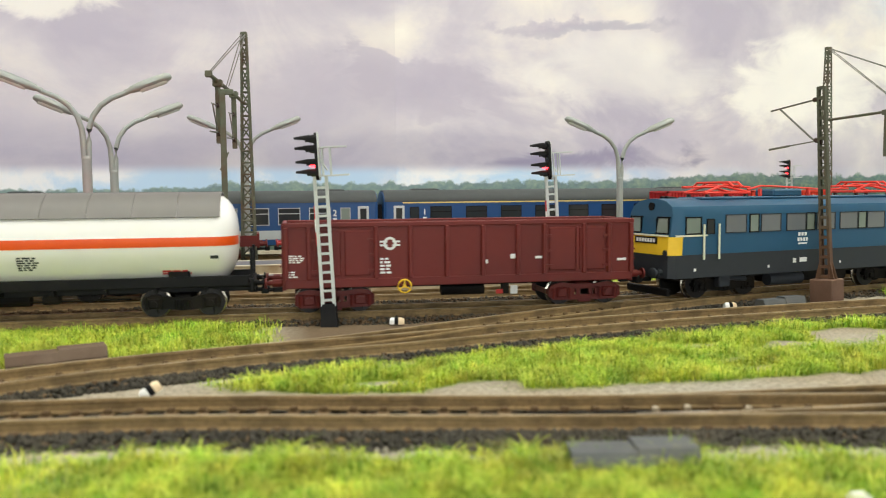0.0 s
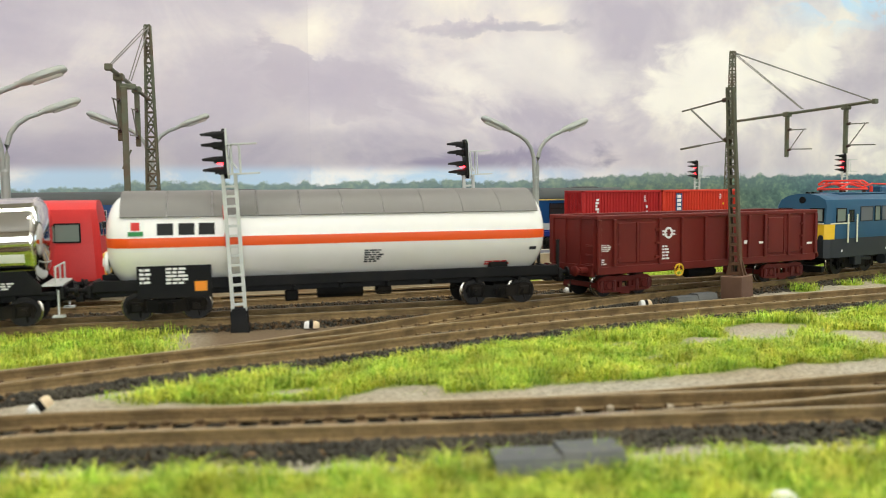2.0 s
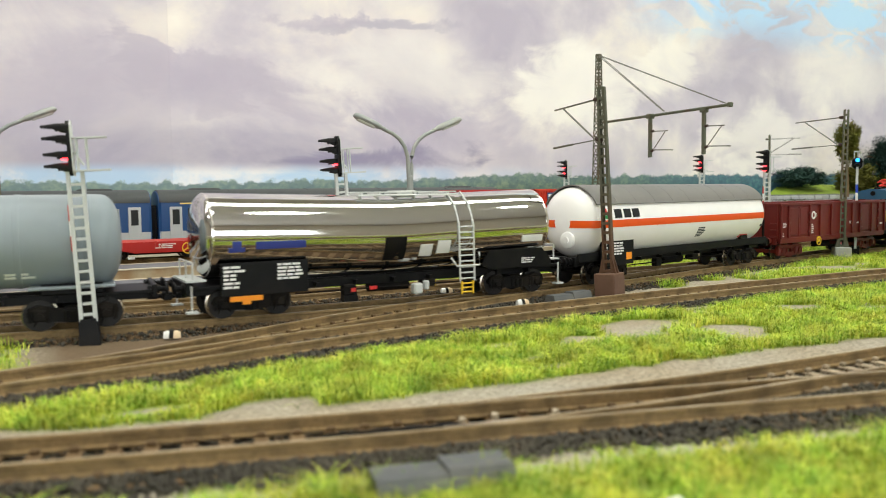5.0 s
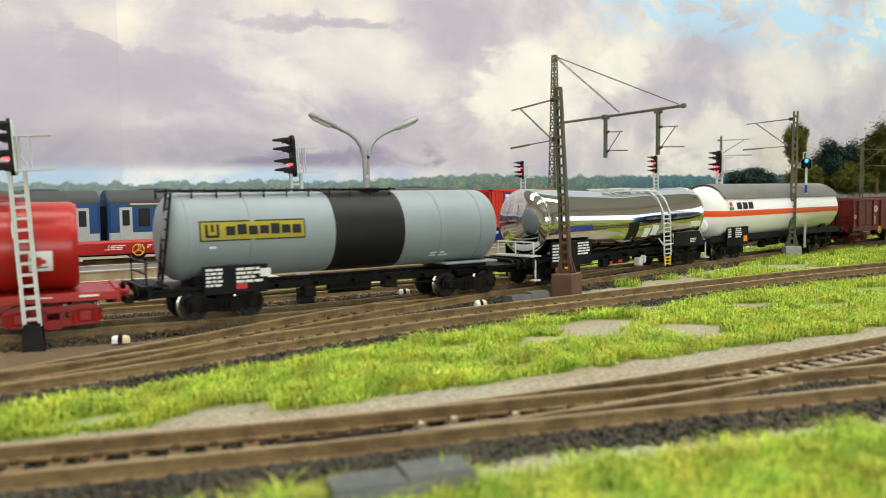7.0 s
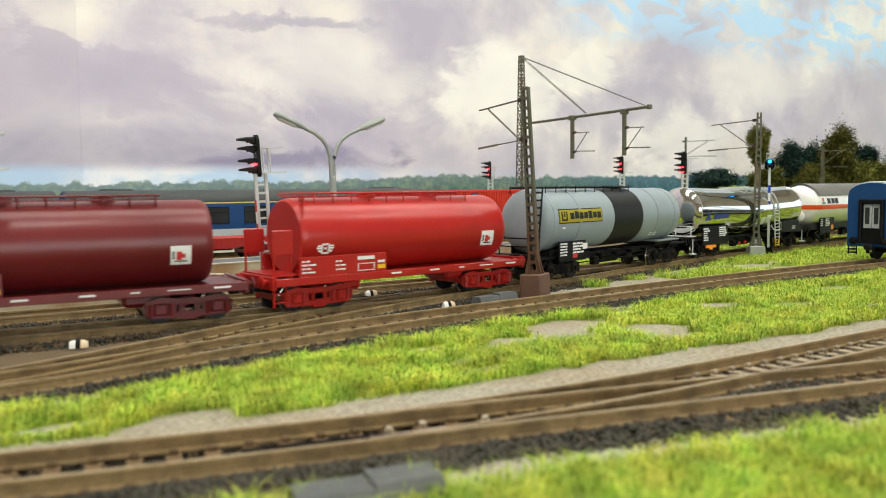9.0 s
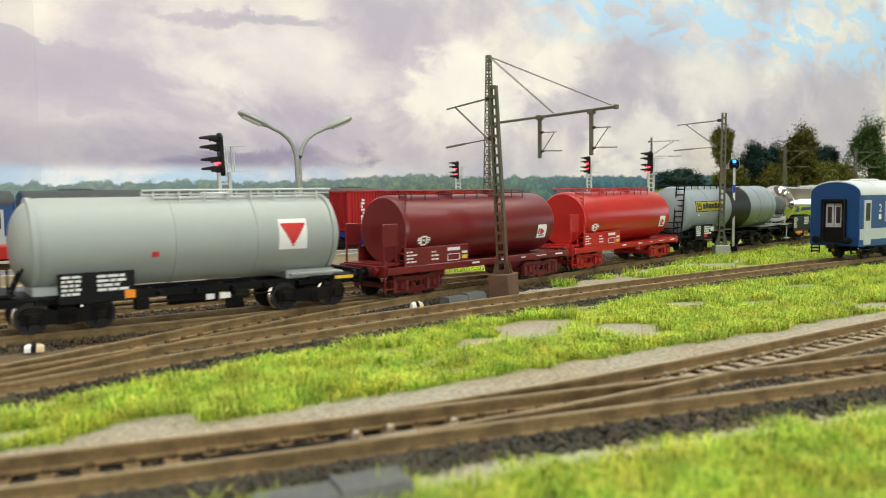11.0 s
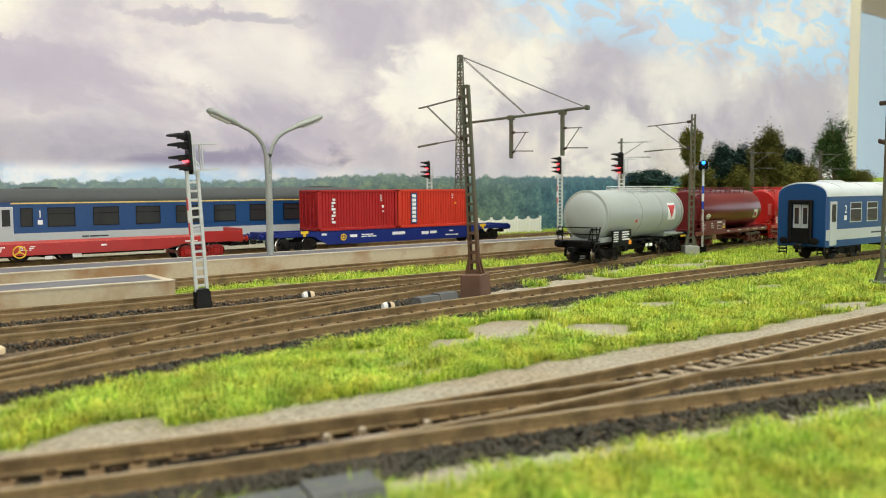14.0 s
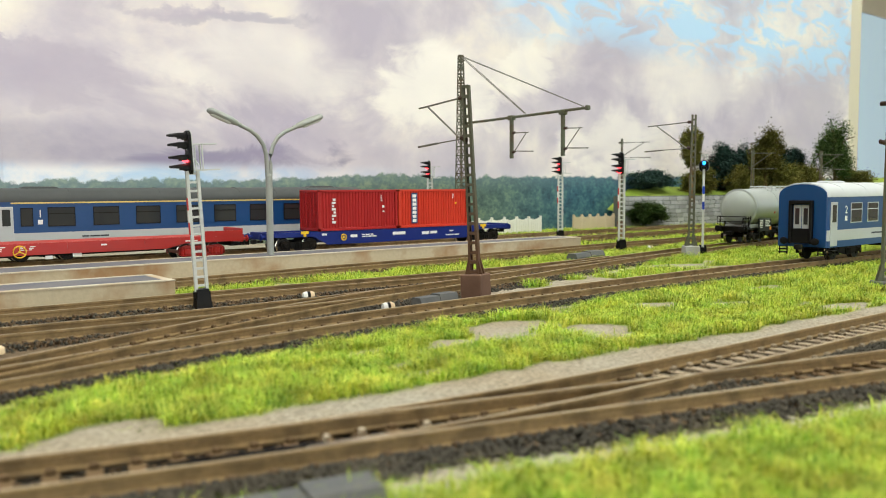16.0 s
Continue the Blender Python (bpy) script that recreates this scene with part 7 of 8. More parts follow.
def light_signal(m, label, high=70.0, heads=4, lit=2, colour=None, foot=BLACK, stripe=RED, small=False):
    """A signal on a lattice ladder post; the hoods point along -x."""
    w = thing("light_signal", label, "signal", "light signals", m=m)
    bm = B()
    loft(bm, [[(a * q, b * q, z) for a, b in ((-1, -1), (1, -1), (1, 1), (-1, 1))] for z, q in ((-4, 3.5), (5.6, 2.4))])
    part("foot", bm, foot, w, "black ribbed foot", smooth=None)
    for k in range(-2, 3):
        boxes("foot_rib", foot, w, [(-3.1, 3.1, k * 1.0 - 0.22, k * 1.0 + 0.22, -3.5, 4.6)])
    top = high - (8 if small else 18)
    bm = B()
    for x in (-2.2, 2.2):
        box(bm, x - 0.62, x + 0.62, -0.8, 0.8, 4, top + 2)
    k = 7.0
    while k < top + 1:
        box(bm, -1.8, 1.8, -0.6, 0.6, k - 0.45, k + 0.45)
        k += 3.6
    part("lattice_post", bm, SIGNALGREY, w, "pale grey ladder post")
    for z0, z1, c in ((28, 33, stripe), (33, 38, WHITE), (38, 43, stripe)):
        bm = B()
        box(bm, -3.15, -2.85, -0.8, 0.8, z0 * top / 52, z1 * top / 52)
        part("mast_plate", bm, c, w)
    boxes("service_platform", SIGNALGREY, w, [(0, 11, -2.6, 2.6, top + 1.8, top + 2.4)], "pale grey service platform")
    boxes("head_shelf", SIGNALGREY, w, [(0, 10.5, -2.2, 2.2, top + 12.6, top + 13.1)])
    for x in (1.2, 4.2):
        for y in (-2, 2):
            bm = B()
            tube(bm, [(x, y, top + 2), (x, y, top + 13)], 0.3, 4)
            part("stanchion", bm, SIGNALGREY, w)
    bm = B()
    tube(bm, [(-2.6, 0, top + 12.8), (3, 0, top + 4)], 0.35, 4)
    part("brace", bm, SIGNALGREY, w)
    bm = B()
    z0, z1 = top + 0.6, high + 0.4
    prof = [(-3.4, z0 + 1.6), (-1.6, z0), (1.6, z0), (3.4, z0 + 1.6), (3.4, z1 - 1.6), (1.6, z1), (-1.6, z1), (-3.4, z1 - 1.6)]
    loft(bm, [[(x, y, z) for y, z in prof] for x in (-1.4, -0.2)])
    part("backboard", bm, BLACK, w, "black backboard with pale edge", smooth=None)
    bm = B()
    loft(bm, [[(x, y * 1.07, (z - (z0 + z1) / 2) * 1.02 + (z0 + z1) / 2) for y, z in prof] for x in (-0.2, 0.1)])
    part("backboard_rim", bm, SIGNALGREY, w, smooth=None)
    zs = [z0 + 2.6, z0 + 6.4, z0 + 11.6, z0 + 15.4][:heads]
    for i, z in enumerate(zs):
        bm = B()
        rings = []
        for u, q in ((0, 1.75), (3.2, 1.7), (7.6, 1.5)):
            ring = []
            for k in range(9):
                a = math.pi * (-0.12 + 1.24 * k / 8)
                drop = 0.0 if u < 4 else 0.35
                ring.append((-1.4 - u * (1 if 0.15 < k / 8 < 0.85 else 0.45), q * math.cos(a), z + q * math.sin(a) - drop))
            rings.append(ring)
        loft(bm, rings, cap=False, wrap=False)
        ob = part("hood", bm, BLACK, w, smooth=40)
        md = ob.modifiers.new("sheet", "SOLIDIFY")
        md.thickness = 0.0003
        bm = B()
        rings = [[(-1.4 - u, q * math.cos(k * math.tau / 12), z + q * math.sin(k * math.tau / 12)) for k in range(12)] for u, q in ((0, 1.5), (1.6, 1.35), (2.6, 0.7))]
        loft(bm, rings)
        part("lens", bm, colour if i in (lit if isinstance(lit, tuple) else (lit,)) else GLASS, w, "lit lamp lens" if i in (lit if isinstance(lit, tuple) else (lit,)) else "", smooth=50)
    return w


light_signal(at_mm(28.3, 309.5, -1, -10), "tall four-lamp signal showing red on a grey ladder post", 70.5, 4, 1, REDLIGHT).rotation_euler.rotate(Euler((0, radians(-2.6), 0)))
light_signal(at_mm(139.8, 357, -1, -6), "tall four-lamp signal showing red on a grey ladder post", 71, 4, 1, REDLIGHT).rotation_euler.rotate(Euler((0, radians(-3), 0)))
light_signal(at_mm(526, 452, -1, -20), "four-lamp signal showing red with red and white mast plate", 75, 4, (0, 1), REDLIGHT)
light_signal(at_mm(600, 590, -1, -20), "four-lamp signal showing red with red and white mast plate", 78, 4, (1, 2), REDLIGHT)
light_signal(at_mm(484, 652, 2, -20), "four-lamp signal showing red behind the coaches", 71, 4, (1, 2), REDLIGHT)
light_signal(at_mm(529, 378.5, -2, 35), "shunting signal showing blue with blue and white plate", 67, 2, 1, BLUELIGHT, BLACK, BLUEPAINT, small=True)


def lattice(bm, w0, w1, z0, z1, step, bar=0.55, d0=None, d1=None):
    """Four-legged tapering lattice between two heights."""
    d0, d1 = d0 or w0, d1 or w1

    def corner(i, z):
        u = (z - z0) / (z1 - z0)
        return Vector(((-1, 1, 1, -1)[i] * (w0 + (w1 - w0) * u), (-1, -1, 1, 1)[i] * (d0 + (d1 - d0) * u), z))
    for i in range(4):
        tube(bm, [corner(i, z0), corner(i, z1)], bar, 4)
    n = max(1, round((z1 - z0) / step))
    for k in range(n):
        a, b = z0 + (z1 - z0) * k / n, z0 + (z1 - z0) * (k + 1) / n
        for i in range(4):
            j = (i + 1) % 4
            if k % 2:
                tube(bm, [corner(i, a), corner(j, b)], bar * 0.75, 4)
            else:
                tube(bm, [corner(j, a), corner(i, b)], bar * 0.75, 4)
            tube(bm, [corner(i, b), corner(j, b)], bar * 0.75, 4)


def batten_mast(bm, w, d, z0, z1, step):
    """Two channels joined by flat battens."""
    for s in (-1, 1):
        loft(bm, [[(s * w * q - 0.25, -d * q, z), (s * w * q + 0.25, -d * q, z), (s * w * q + 0.25, d * q, z), (s * w * q - 0.25, d * q, z)] for z, q in ((z0, 1.0), (z1, 0.72))])
        # the channel's flanges turn in along both faces
        for f in (-1, 1):
            loft(bm, [[(s * w * q, f * d * q - 0.2, z), (s * (w * q - 0.75), f * d * q - 0.2, z), (s * (w * q - 0.75), f * d * q + 0.2, z), (s * w * q, f * d * q + 0.2, z)] for z, q in ((z0, 1.0), (z1, 0.72))])
    k = z0 + 2
    while k < z1:
        q = 1 - 0.28 * (k - z0) / (z1 - z0)
        for s in (-1, 1):
            box(bm, -w * q, w * q, s * d * q - 0.3, s * d * q + 0.3, k - 0.65, k + 0.65)
        k += step


def cantilever(parent, z_top, z_low, reach, y0=2.0, upper=None):
    bm = B()
    up = upper or reach * 0.94
    tube(bm, [(0, y0 + 2.5, z_top), (0, up, z_top - 1.2)], 0.42, 6)
    tube(bm, [(0, y0 + 2.5, z_low), (0, up * 0.8, z_top - 1.4)], 0.42, 6)
    tube(bm, [(0, y0 + 3, z_low + 0.6), (0, reach * 0.62, z_low)], 0.3, 6)
    tube(bm, [(0, reach * 0.6, z_low), (0, reach, z_low - 0.6)], 0.55, 6)
    part("cantilever_arm", bm, WIRE, parent, "thin steel cantilever arm", smooth=40)
    bm = B()
    for z, e in ((z_top, 0.0), (z_low, 0.7)):
        for k in range(4):
            tube(bm, [(0, y0 - 0.6 + k * 0.9, z + e * k * 0.5), (0, y0 + 0.1 + k * 0.9, z + e * k * 0.5)], 1.1, 8)
    part("insulator", bm, INSULATOR, parent, "dark brown ribbed insulator", smooth=None)


def catenary_mast(m, high, base, base_label, base_h=7.0, reach=38.0, paint=MASTGREEN, turn=40.0, wide=1.0):
    w = thing("catenary_mast", "tapering battened overhead line mast with cantilever arm", "mast", "overhead line masts", m=m)
    bm = B()
    batten_mast(bm, 1.95 * wide, 1.05 * wide, base_h - 1, high, 4.4)
    for s in (-1, 1):
        for t in (-1, 1):
            loft(bm, [[(s * 1.9, t * 0.9, base_h + 8), (s * 2.3, t * 0.9, base_h + 8), (s * 2.3, t * 1.3, base_h + 8)], [(s * 1.9, t * 0.9, base_h), (s * 4.4, t * 0.9, base_h), (s * 4.4, t * 1.6, base_h)]])
    part("mast_body", bm, paint, w, "battened steel mast, brown towards the foot", smooth=None)
    bm = B()
    box(bm, -5.2, 5.2, -5.2, 5.2, -5, base_h, 0.4)
    part("base_block", bm, base, w, base_label)
    c = thing("cantilever", "", "")
    tagged(c, "thin steel cantilever with brown insulators")
    c.parent = w
    c.matrix_basis = pose(0, 0, 0, 0, 0, turn)
    cantilever(c, high - 5, high - 24, reach)
    return w


catenary_mast(at_mm(249.5, 308.5, 0, -68, 1.25, -2.3), 92, BROWNBASE, "brown square base block", 7.0, 38, MASTBROWN, turn=68.0, wide=1.18)
catenary_mast(at_mm(503.5, 371, 0, -40, 0, 0.6), 97, CONCRETE, "grey concrete base block", 4.5, 42)
catenary_mast(at_mm(803, 680, 0, 38), 107, BROWNBASE, "brown square base block", 5.0, -44, turn=-38.0, wide=1.3)
catenary_mast(at_mm(418, 202, -2, -40), 92, MOTORGREY, "dark grey base block", 2.0, -30)
catenary_mast(at_mm(905, 565, 0, -40), 92, CONCRETE, "grey concrete base block", 4.5, -30)
catenary_mast(at_mm(1030, 545, 0, -40), 92, CONCRETE, "grey concrete base block", 4.5, -30)


def boom_tower(m, high, boom_z, boom, drops):
    """Tall lattice tower with a boom over several tracks, stayed by wires."""
    w = thing("boom_tower", "tall green lattice tower with stayed boom over the tracks", "mast", "boom towers", m=m)
    bm = B()
    lattice(bm, 4.6, 1.6, -4, high, 8.0, 0.7)
    box(bm, -1.9, 1.9, -1.9, 1.9, high - 1.5, high + 0.6)
    part("tower", bm, MASTGREEN, w, "green riveted lattice tower", smooth=None)
    bm = B()
    box(bm, -7, 7, -7, 7, -6, -2.5, 0.4)
    part("base_block", bm, CONCRETE, w)
    bm = B()
    tube(bm, [(0, -2, boom_z), (0, -boom, boom_z + 2)], 1.1, 8)
    box(bm, -1.8, 1.8, -boom - 1.5, -boom + 1.5, boom_z + 0.2, boom_z + 3.6, 0.4)
    part("boom", bm, MASTGREEN, w, "round green boom", smooth=40)
    bm = B()
    for x in (-1.2, 1.2):
        tube(bm, [(x, -0.5, high - 0.5), (x * 0.6, -boom * 0.55, boom_z + 3)], 0.35, 5)
        tube(bm, [(x, -0.5, high - 0.5), (x * 0.4, -boom * 0.97, boom_z + 3.4)], 0.35, 5)
    part("stay_wire", bm, WIRE, w, "steel stay wires")
    for y in drops:
        bm = B()
        box(bm, -1.4, 1.4, -y - 1.3, -y + 1.3, boom_z - 33, boom_z + 1.2, 0.3)
        box(bm, -2.6, 2.6, -y - 2.6, -y + 2.6, boom_z - 1.5, boom_z + 2.4, 0.5)
        d = part("dropper", bm, MASTGREEN, w, "short hanging post")
        bm = B()
        for zz, e in ((boom_z - 12, 0.3), (boom_z - 28, 0.8)):
            tube(bm, [(0, -y - 1.5, zz), (0, -y - 4, zz + e)], 1.1, 8)
        part("insulator", bm, INSULATOR, d)
        bm = B()
        tube(bm, [(0, -y - 3, boom_z - 12), (0, -y - 20, boom_z - 12.6)], 0.4, 5)
        tube(bm, [(0, -y - 3, boom_z - 27.6), (0, -y - 17, boom_z - 13)], 0.4, 5)
        tube(bm, [(0, -y - 3, boom_z - 27), (0, -y - 26, boom_z - 28)], 0.45, 5)
        part("cantilever_arm", bm, WIRE, d)
    return w


boom_tower(at_mm(472.5, 590, 0), 164, 104, 149, (66, 124))
boom_tower(at_mm(-2, 575, 0, -8), 156, 108, 130, (50, 104))
bm = B()
box(bm, -1.6, 1.6, -1.6, 1.6, -5, 103, 0.3)
box(bm, -2.2, 6, -1.2, 1.2, 101.5, 104.5, 0.4)
tube(bm, [(-2, 0, 60), (2.6, -1, 70)], 0.5, 5)
solid("mast_post", bm, MASTGREEN, "slim green overhead line post", "mast", m=at_mm(-14, 466, 0))


# ---- point motors, track-side markers, small things ----
def point_motor(m, length, mat, label, k=1.0):
    w = thing("point_motor", label, "point motor", "point motors", m=m)
    bm = B()
    l = length / 2
    loft(bm, [[(x, -5 * k, -4), (x, -5 * k, -1.6), (x, -3.4 * k, 0.9), (x, 3.4 * k, 0.9), (x, 5 * k, -1.6), (x, 5 * k, -4)] for x in (-l, 0.4)])
    part("motor_case", bm, mat, w, smooth=None)
    bm = B()
    loft(bm, [[(x, -5.2 * k, -4), (x, -5.2 * k, -1.4), (x, -3.6 * k, 1.6), (x, 3.6 * k, 1.6), (x, 5.2 * k, -1.4), (x, 5.2 * k, -4)] for x in (0.4, l)])
    part("motor_cover", bm, mat, w, smooth=None)
    boxes("foot_lug", mat, w, [(-l * 0.5 - 1.5, -l * 0.5 + 1.5, -6.6 * k, -5 * k, -4, -2.8), (l * 0.3 - 1.5, l * 0.3 + 1.5, -6.6 * k, -5 * k, -4, -2.8)])
    return w


point_motor(at_mm(68, 135.5, -1.2, -12), 23.5, MOTORGREY, "grey plastic point motor on dark ballast", 1.0)
point_motor(at_mm(-57, 255, 0.6, 17), 27, MOTORBROWN, "brown plastic point motor beside grass")
point_motor(at_mm(224, 306, -1.4, 6), 22, MOTORGREY, "grey plastic point motor on ballast", 0.7)
point_motor(at_mm(437, 410, 0.2, 8), 34, MOTORGREY, "grey plastic point motor beyond the platform", 0.9)


def fouling_mark(x, y, rz, tilt=0):
    w = thing("fouling_mark", "small white marker stone with black band", "marker", "fouling marks", m=at_mm(x, y, -3.4, rz, 0, tilt))
    for name, mat, a, b in (("white_end", WHITE, -2.7, -0.8), ("black_band", BLACK, -0.8, 0.7), ("beige_end", BEIGE, 0.7, 2.8)):
        bm = B()
        loft(bm, [[(q, 1.4 * math.cos(t) * s, 2.5 * math.sin(t) * s) for t in [k * math.pi / 8 for k in range(9)]] for q, s in ((a, 0.86 if a < -2 else 1), ((a + b) / 2, 1.02), (b, 0.8 if b > 2 else 1))])
        part(name, bm, mat, w, smooth=40)
    return w


fouling_mark(190.4, 358, -5)
fouling_mark(198, 304, 0)
fouling_mark(53.5, 303, -20)
fouling_mark(-25.7, 214, 20, -30)
fouling_mark(549, 441, 0)
bm = B()
box(bm, -13, 11, -2.5, 2.5, -3, -1.0, 0.8)
box(bm, 8, 12, -2, 2, -2, 1.4, 1.0)
solid("plaster_scrap", bm, NEARWHITE, "white plaster scrap lying in the grass", "scrap", m=at_mm(84.5, 109.5, -3.0, -10))


def turnout_blade(x, y, rz, length, mat, label):
    bm = B()
    loft(bm, [[(-length / 2, -0.1, -1.8), (-length / 2, 0.1, -1.8), (-length / 2, 0.1, -0.15), (-length / 2, -0.1, -0.15)], [(length / 2, -0.45, -1.8), (length / 2, 0.45, -1.8), (length / 2, 0.45, -0.1), (length / 2, -0.45, -0.1)]])
    return solid("switch_blade", bm, mat, label, "switch blade", "switch blades", m=at_mm(x, y, 0.1, rz))


SHINY = material("bright_blade_steel", (0.55, 0.5, 0.42), 0.3, 0.9, 0.1)
turnout_blade(87, 153.4, -11, 16, SHINY, "bright worn steel switch blade tip")
turnout_blade(70, 158.6, -15, 27, BLACK, "dark steel switch blade")
for x, y in ((107, 156.4), (94.4, 160.7), (86.8, 161.2)):
    bm = B()
    box(bm, -0.7, 0.7, -0.6, 0.6, -2.4, -0.9, 0.25)
    solid("slide_chair", bm, KERB, "pale slide chair under the switch blade", "slide chair", "slide chairs", m=at_mm(x, y, 0, -12))


# ---- beyond the platforms: fences, retaining wall, bank, trees ----
def fence(x0, x1, y, mat, label, n, z=-4):
    f = thing("fence", label, "fence", m=at_mm(x0, y, z))
    L = x1 - x0
    for k in range(n + 1):
        bm = B()
        box(bm, k * L / n - 1.4, k * L / n + 1.4, -1.2, 1.2, 0, 19, 0.3)
        part("post", bm, mat, f)
    for k in range(n):
        bm = B()
        a, b = k * L / n + 1.4, (k + 1) * L / n - 1.4
        pts = [(a + (b - a) * i / 6, 17 - 1.6 * math.sin(math.pi * i / 6)) for i in range(7)]
        loft(bm, [[(x, -0.5, 1), (x, 0.5, 1), (x, 0.5, z), (x, -0.5, z)] for x, z in pts])
        p = part("panel", bm, mat, f)
        bm = B()
        for i in range(1, 5):
            x = a + (b - a) * i / 5
            box(bm, x - 0.5, x + 0.5, -0.9, -0.5, 1.5, 14.5)
        part("batten", bm, mat, p)
    return f


fence(560, 672, 690, FENCEWHITE, "white low panel fence in front of the painted woods", 6)
fence(728, 800, 690, FENCETAN, "tan low panel fence in front of the painted woods", 5)


def retaining_wall():
    w = thing("wall_retaining", "grey rough stone retaining wall below a grassy bank", "wall", kind="structure", m=at_mm(815, 690, -4, -6))
    bm = B()
    box(bm, 0, 560, 0.8, 14, 0, 40)
    part("wall_core", bm, MORTAR, w)
    rng = random.Random(5)
    meshes = []
    for k in range(8):
        bm = B()
        lw = rng.uniform(8, 14)
        box(bm, 0.3, lw - 0.3, -0.6, 1.0, 0.3, 5.2, 0.5)
        me = finish("stone", bm, STONE)
        meshes.append((lw, me))
    count = 0
    for row in range(7):
        x = -rng.uniform(0, 6)
        while x < 330 and count < 290:
            lw, me = rng.choice(meshes)
            ob = new("stone", me)
            ob.parent = w
            ob.matrix_basis = at_mm(max(0, x), rng.uniform(-0.5, 0.3), row * 5.6)
            x += lw
            count += 1
    return w


retaining_wall()


def bank():
    X, V = np.meshgrid(np.linspace(838, 1700, 60), np.linspace(0, 1, 12))
    front = 691 - (X - 815) * math.tan(radians(6))
    Y = front + V * (733 - front)
    Z = 35 + (Y - front) * 0.22 + 4 * (lumps(X, Y, 60, 4) - 0.5) * V - 26 * np.clip((880 - X) / 42, 0, 1) - 2 * (V < 0.01)
    idx = np.arange(X.size).reshape(X.shape)
    F = np.stack([idx[:-1, :-1], idx[:-1, 1:], idx[1:, 1:], idx[1:, :-1]], -1).reshape(-1, 4)
    m = material("bank_turf", (0.30, 0.42, 0.05), 0.85, 0, 0.35, 300, 0.6, (0.20, 0.24, 0.05), 30, 0.6)
    return tagged(new("bank", fast_mesh("bank", np.stack([X, Y, Z], -1).reshape(-1, 3), F, m)), "bright green turf bank above the stone wall", "bank", kind="structure")


bank()


def foliage(name, parent, centre, size, mat, count, seed, label, leaf=3.2, droop=0.0):
    """Clumped crown: many small leaf flakes gathered on random sub-clumps."""
    rng = np.random.default_rng(seed)
    clumps = rng.normal(0, 0.5, (70, 3))
    clumps = clumps[np.linalg.norm(clumps, axis=1) < 0.92]
    which = rng.integers(0, len(clumps), count)
    P = clumps[which] + rng.normal(0, 0.15, (count, 3))
    P[:, 2] -= droop * (P[:, 0] ** 2 + P[:, 1] ** 2)
    P = P * np.array(size) + np.array(centre)
    a = rng.uniform(0, math.tau, count)
    tilt = rng.uniform(-0.9, 0.9, count)
    s = leaf * rng.uniform(0.5, 1.2, count)
    d = np.stack([np.cos(a), np.sin(a), np.zeros(count)], -1)
    e = np.stack([-np.sin(a) * np.cos(tilt), np.cos(a) * np.cos(tilt), np.sin(tilt)], -1)
    V = np.stack([P - d * s[:, None] * 0.5, P + e * s[:, None] * 0.35, P + d * s[:, None] * 0.5, P - e * s[:, None] * 0.35], 1)
    F = np.arange(count * 4).reshape(-1, 4)
    ob = new(name, fast_mesh(name, V.reshape(-1, 3), F, mat))
    ob.parent = parent
    return tagged(ob, label)


def tree(x, y, z, high, spread, mat, seed, label, kind="tree", trunk=0.35, droop=0.0):
    t = thing(kind, label, kind, m=at_mm(x, y, z))
    rng = random.Random(seed)
    if kind == "tree":
        bm = B()
        tube(bm, [(0, 0, -4), (rng.uniform(-2, 2), 0, high * 0.3), (rng.uniform(-4, 4), 0, high * 0.62), (rng.uniform(-4, 4), 0, high * 0.85)], [3.2, 2.6, 1.7, 0.7], 8)
        for k in range(6):
            a = k * 1.05 + rng.random()
            h = high * rng.uniform(trunk, 0.7)
            tube(bm, [(0, 0, h), (spread * 0.4 * math.cos(a), spread * 0.4 * math.sin(a), h + high * 0.14), (spread * 0.7 * math.cos(a), spread * 0.7 * math.sin(a), h + high * 0.17)], [1.3, 0.8, 0.4], 5)
        part("trunk", bm, TRUNK, t, smooth=50)
        foliage("crown", t, (0, 0, high * (0.5 + trunk / 2 + 0.02)), (spread, spread * 0.8, high * (0.52 - trunk / 2)), mat, 24000, seed, "clumped leafy crown", 2.9, droop)
    else:
        foliage("leaves", t, (0, 0, high * 0.45), (spread, spread * 0.7, high * 0.5), mat, 20000, seed, "dense clumped leaves", 2.8)
    return t


tree(936, 672, 36, 88, 17, LEAF, 1, "thin olive model tree with open crown", trunk=0.45)
tree(1082, 652, 38, 90, 32, LEAF, 2, "olive bushy model tree on the bank", trunk=0.2)
tree(1262, 640, 38, 108, 42, DARKLEAF, 3, "tall dark green drooping model tree", trunk=0.12, droop=0.35)
tree(1052, 700, 40, 64, 38, SPRUCE, 4, "dark blue-green model tree", trunk=0.02)
tree(1098, 705, 42, 66, 34, SPRUCE, 5, "dark blue-green model tree", trunk=0.02)
tree(1240, 700, 44, 66, 28, SPRUCE, 6, "dark blue-green model tree", trunk=0.02)
tree(850, 674, -2, 34, 32, DARKLEAF, 7, "dark green bush growing over the stone wall", "bush")
tree(905, 716, 46, 26, 40, SPRUCE, 8, "dark green hedge bush on the bank", "bush")
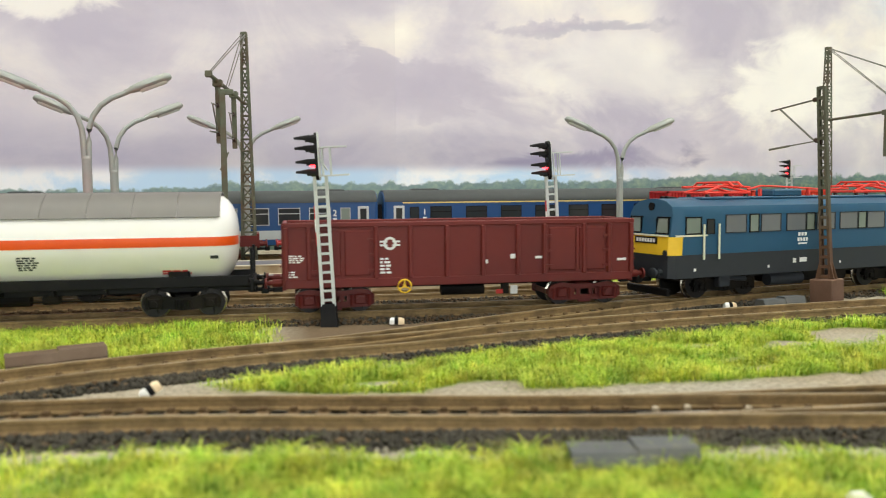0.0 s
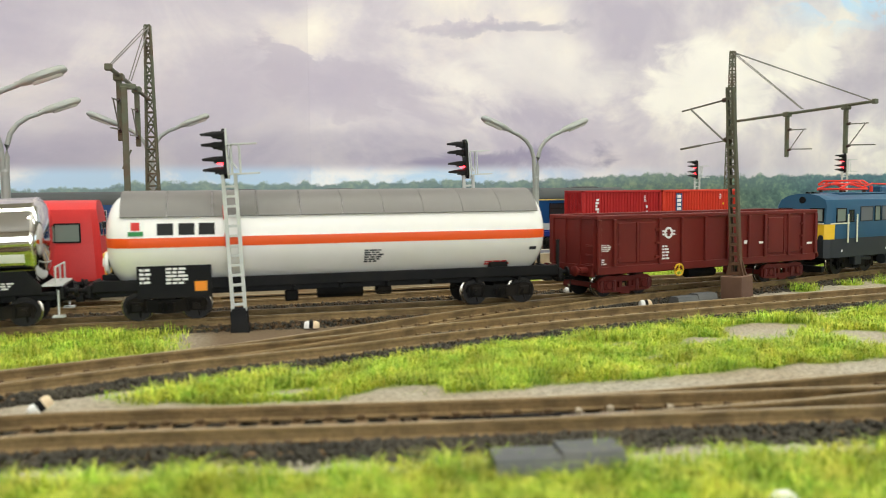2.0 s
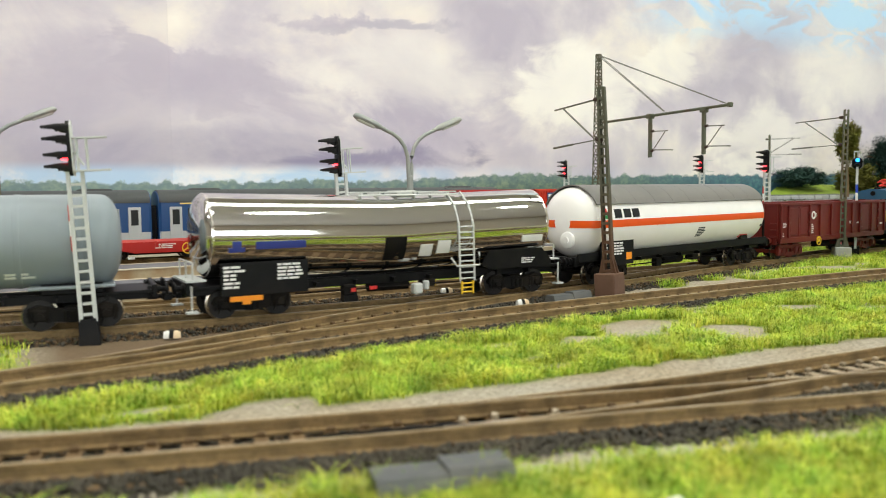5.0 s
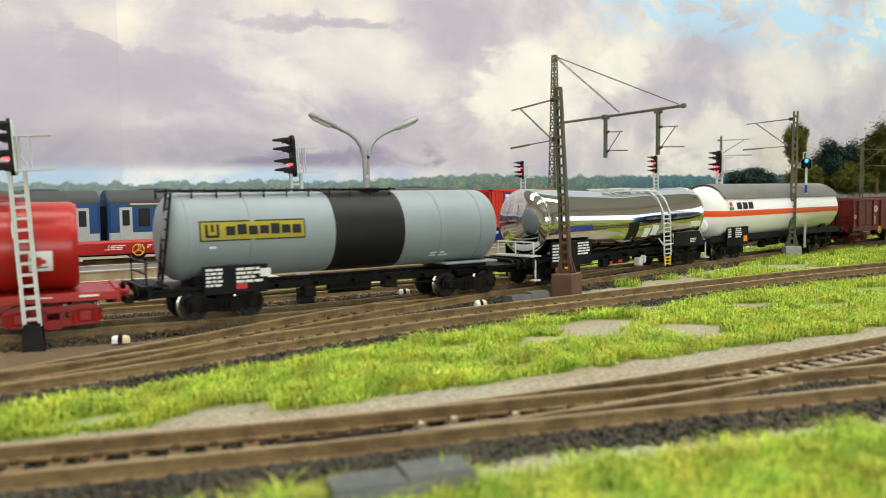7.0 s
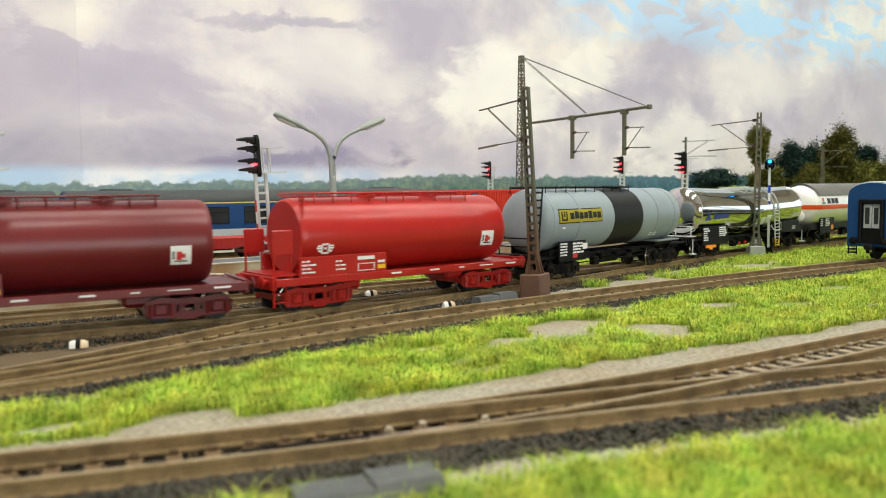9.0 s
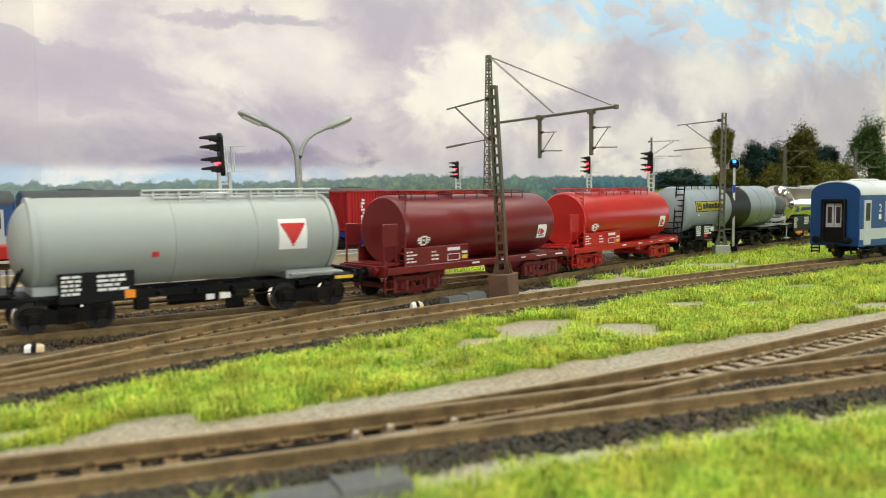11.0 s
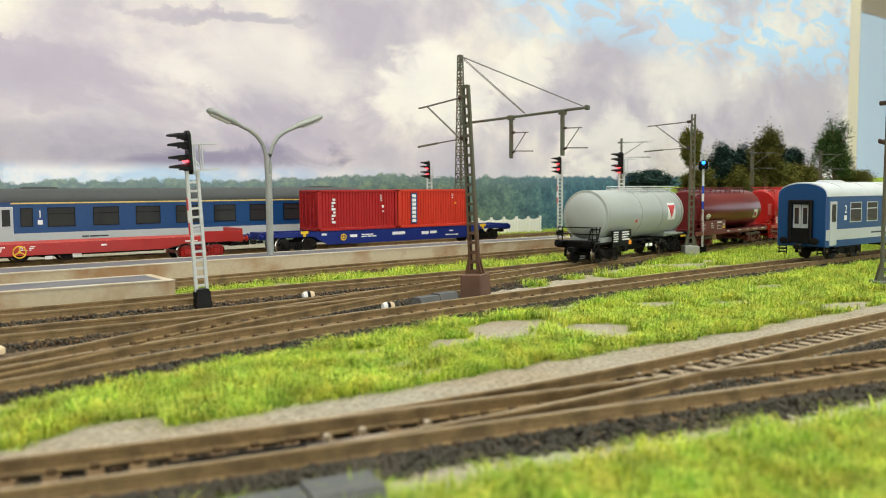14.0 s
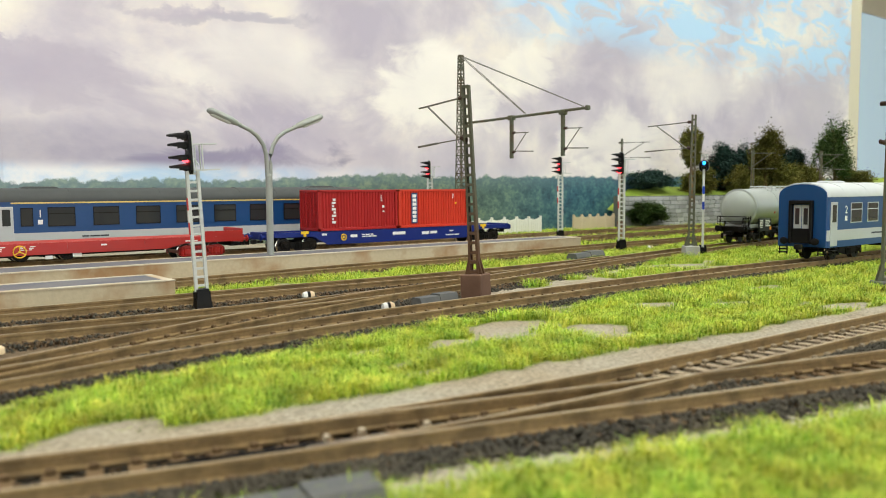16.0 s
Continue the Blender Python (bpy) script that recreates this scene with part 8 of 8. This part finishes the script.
tree(985, 690, 36, 40, 34, LEAF, 9, "olive bush on the bank", "bush")
tree(1050, 664, 38, 40, 40, LEAF, 10, "olive bush on the bank", "bush")
tree(1120, 652, 38, 46, 40, LEAF, 11, "olive bush on the bank", "bush")
tree(1180, 645, 38, 46, 40, LEAF, 12, "olive bush on the bank", "bush")
tree(1140, 690, 42, 50, 70, DARKLEAF, 13, "dark green bush on the bank", "bush")
tree(1340, 650, 38, 40, 46, LEAF, 14, "olive bush on the bank", "bush")


# ---- what moves ----
# arc length of the coupling between the open wagon and the white tank
GAUGE = [(0, 5), (1, 82), (2, 165), (3.5, 290), (5, 422), (7.5, 642), (9, 789), (11.4, 1030), (12.5, 1151), (14.5, 1382), (16, 1557)]


def travel(t):
    T, G = [g[0] for g in GAUGE], [g[1] for g in GAUGE]
    v = np.gradient(G, T)
    i = min(max(0, int(np.searchsorted(T, t, side="right")) - 1), len(T) - 2)
    h = T[i + 1] - T[i]
    u = (t - T[i]) / h
    return ((2 * u ** 3 - 3 * u ** 2 + 1) * G[i] + (u ** 3 - 2 * u ** 2 + u) * h * v[i] + (3 * u ** 2 - 2 * u ** 3) * G[i + 1] + (u ** 3 - u ** 2) * h * v[i + 1])


def motions():
    lead = 2 * TRAIN_SET[0][1] + 2 * TRAIN_SET[1][1]
    front = lead
    for vehicle, half, pivot in TRAIN_SET:
        mid = front - half
        rows = []
        for k in range(65):
            t = k * 0.25
            s = travel(t) + mid
            a, b = TRAIN.at(s - pivot), TRAIN.at(s + pivot)
            c, d = (a + b) / 2, b - a
            rows.append((t, at_mm(c[0], c[1], 0, math.degrees(math.atan2(d[1], d[0])))))
        walk(vehicle, rows)
        for ws in [o for o in vehicle.children_recursive if o.name.startswith("wheelset")]:
            r = ws["radius"]
            x, z = ws.matrix_basis.translation.x, ws.matrix_basis.translation.z
            walk(ws, [(k / 15, Matrix.Translation((x, 0, z)) @ Matrix.Rotation((travel(k / 15) - travel(0)) / r, 4, "Y")) for k in range(241)])
        front -= 2 * half


motions()
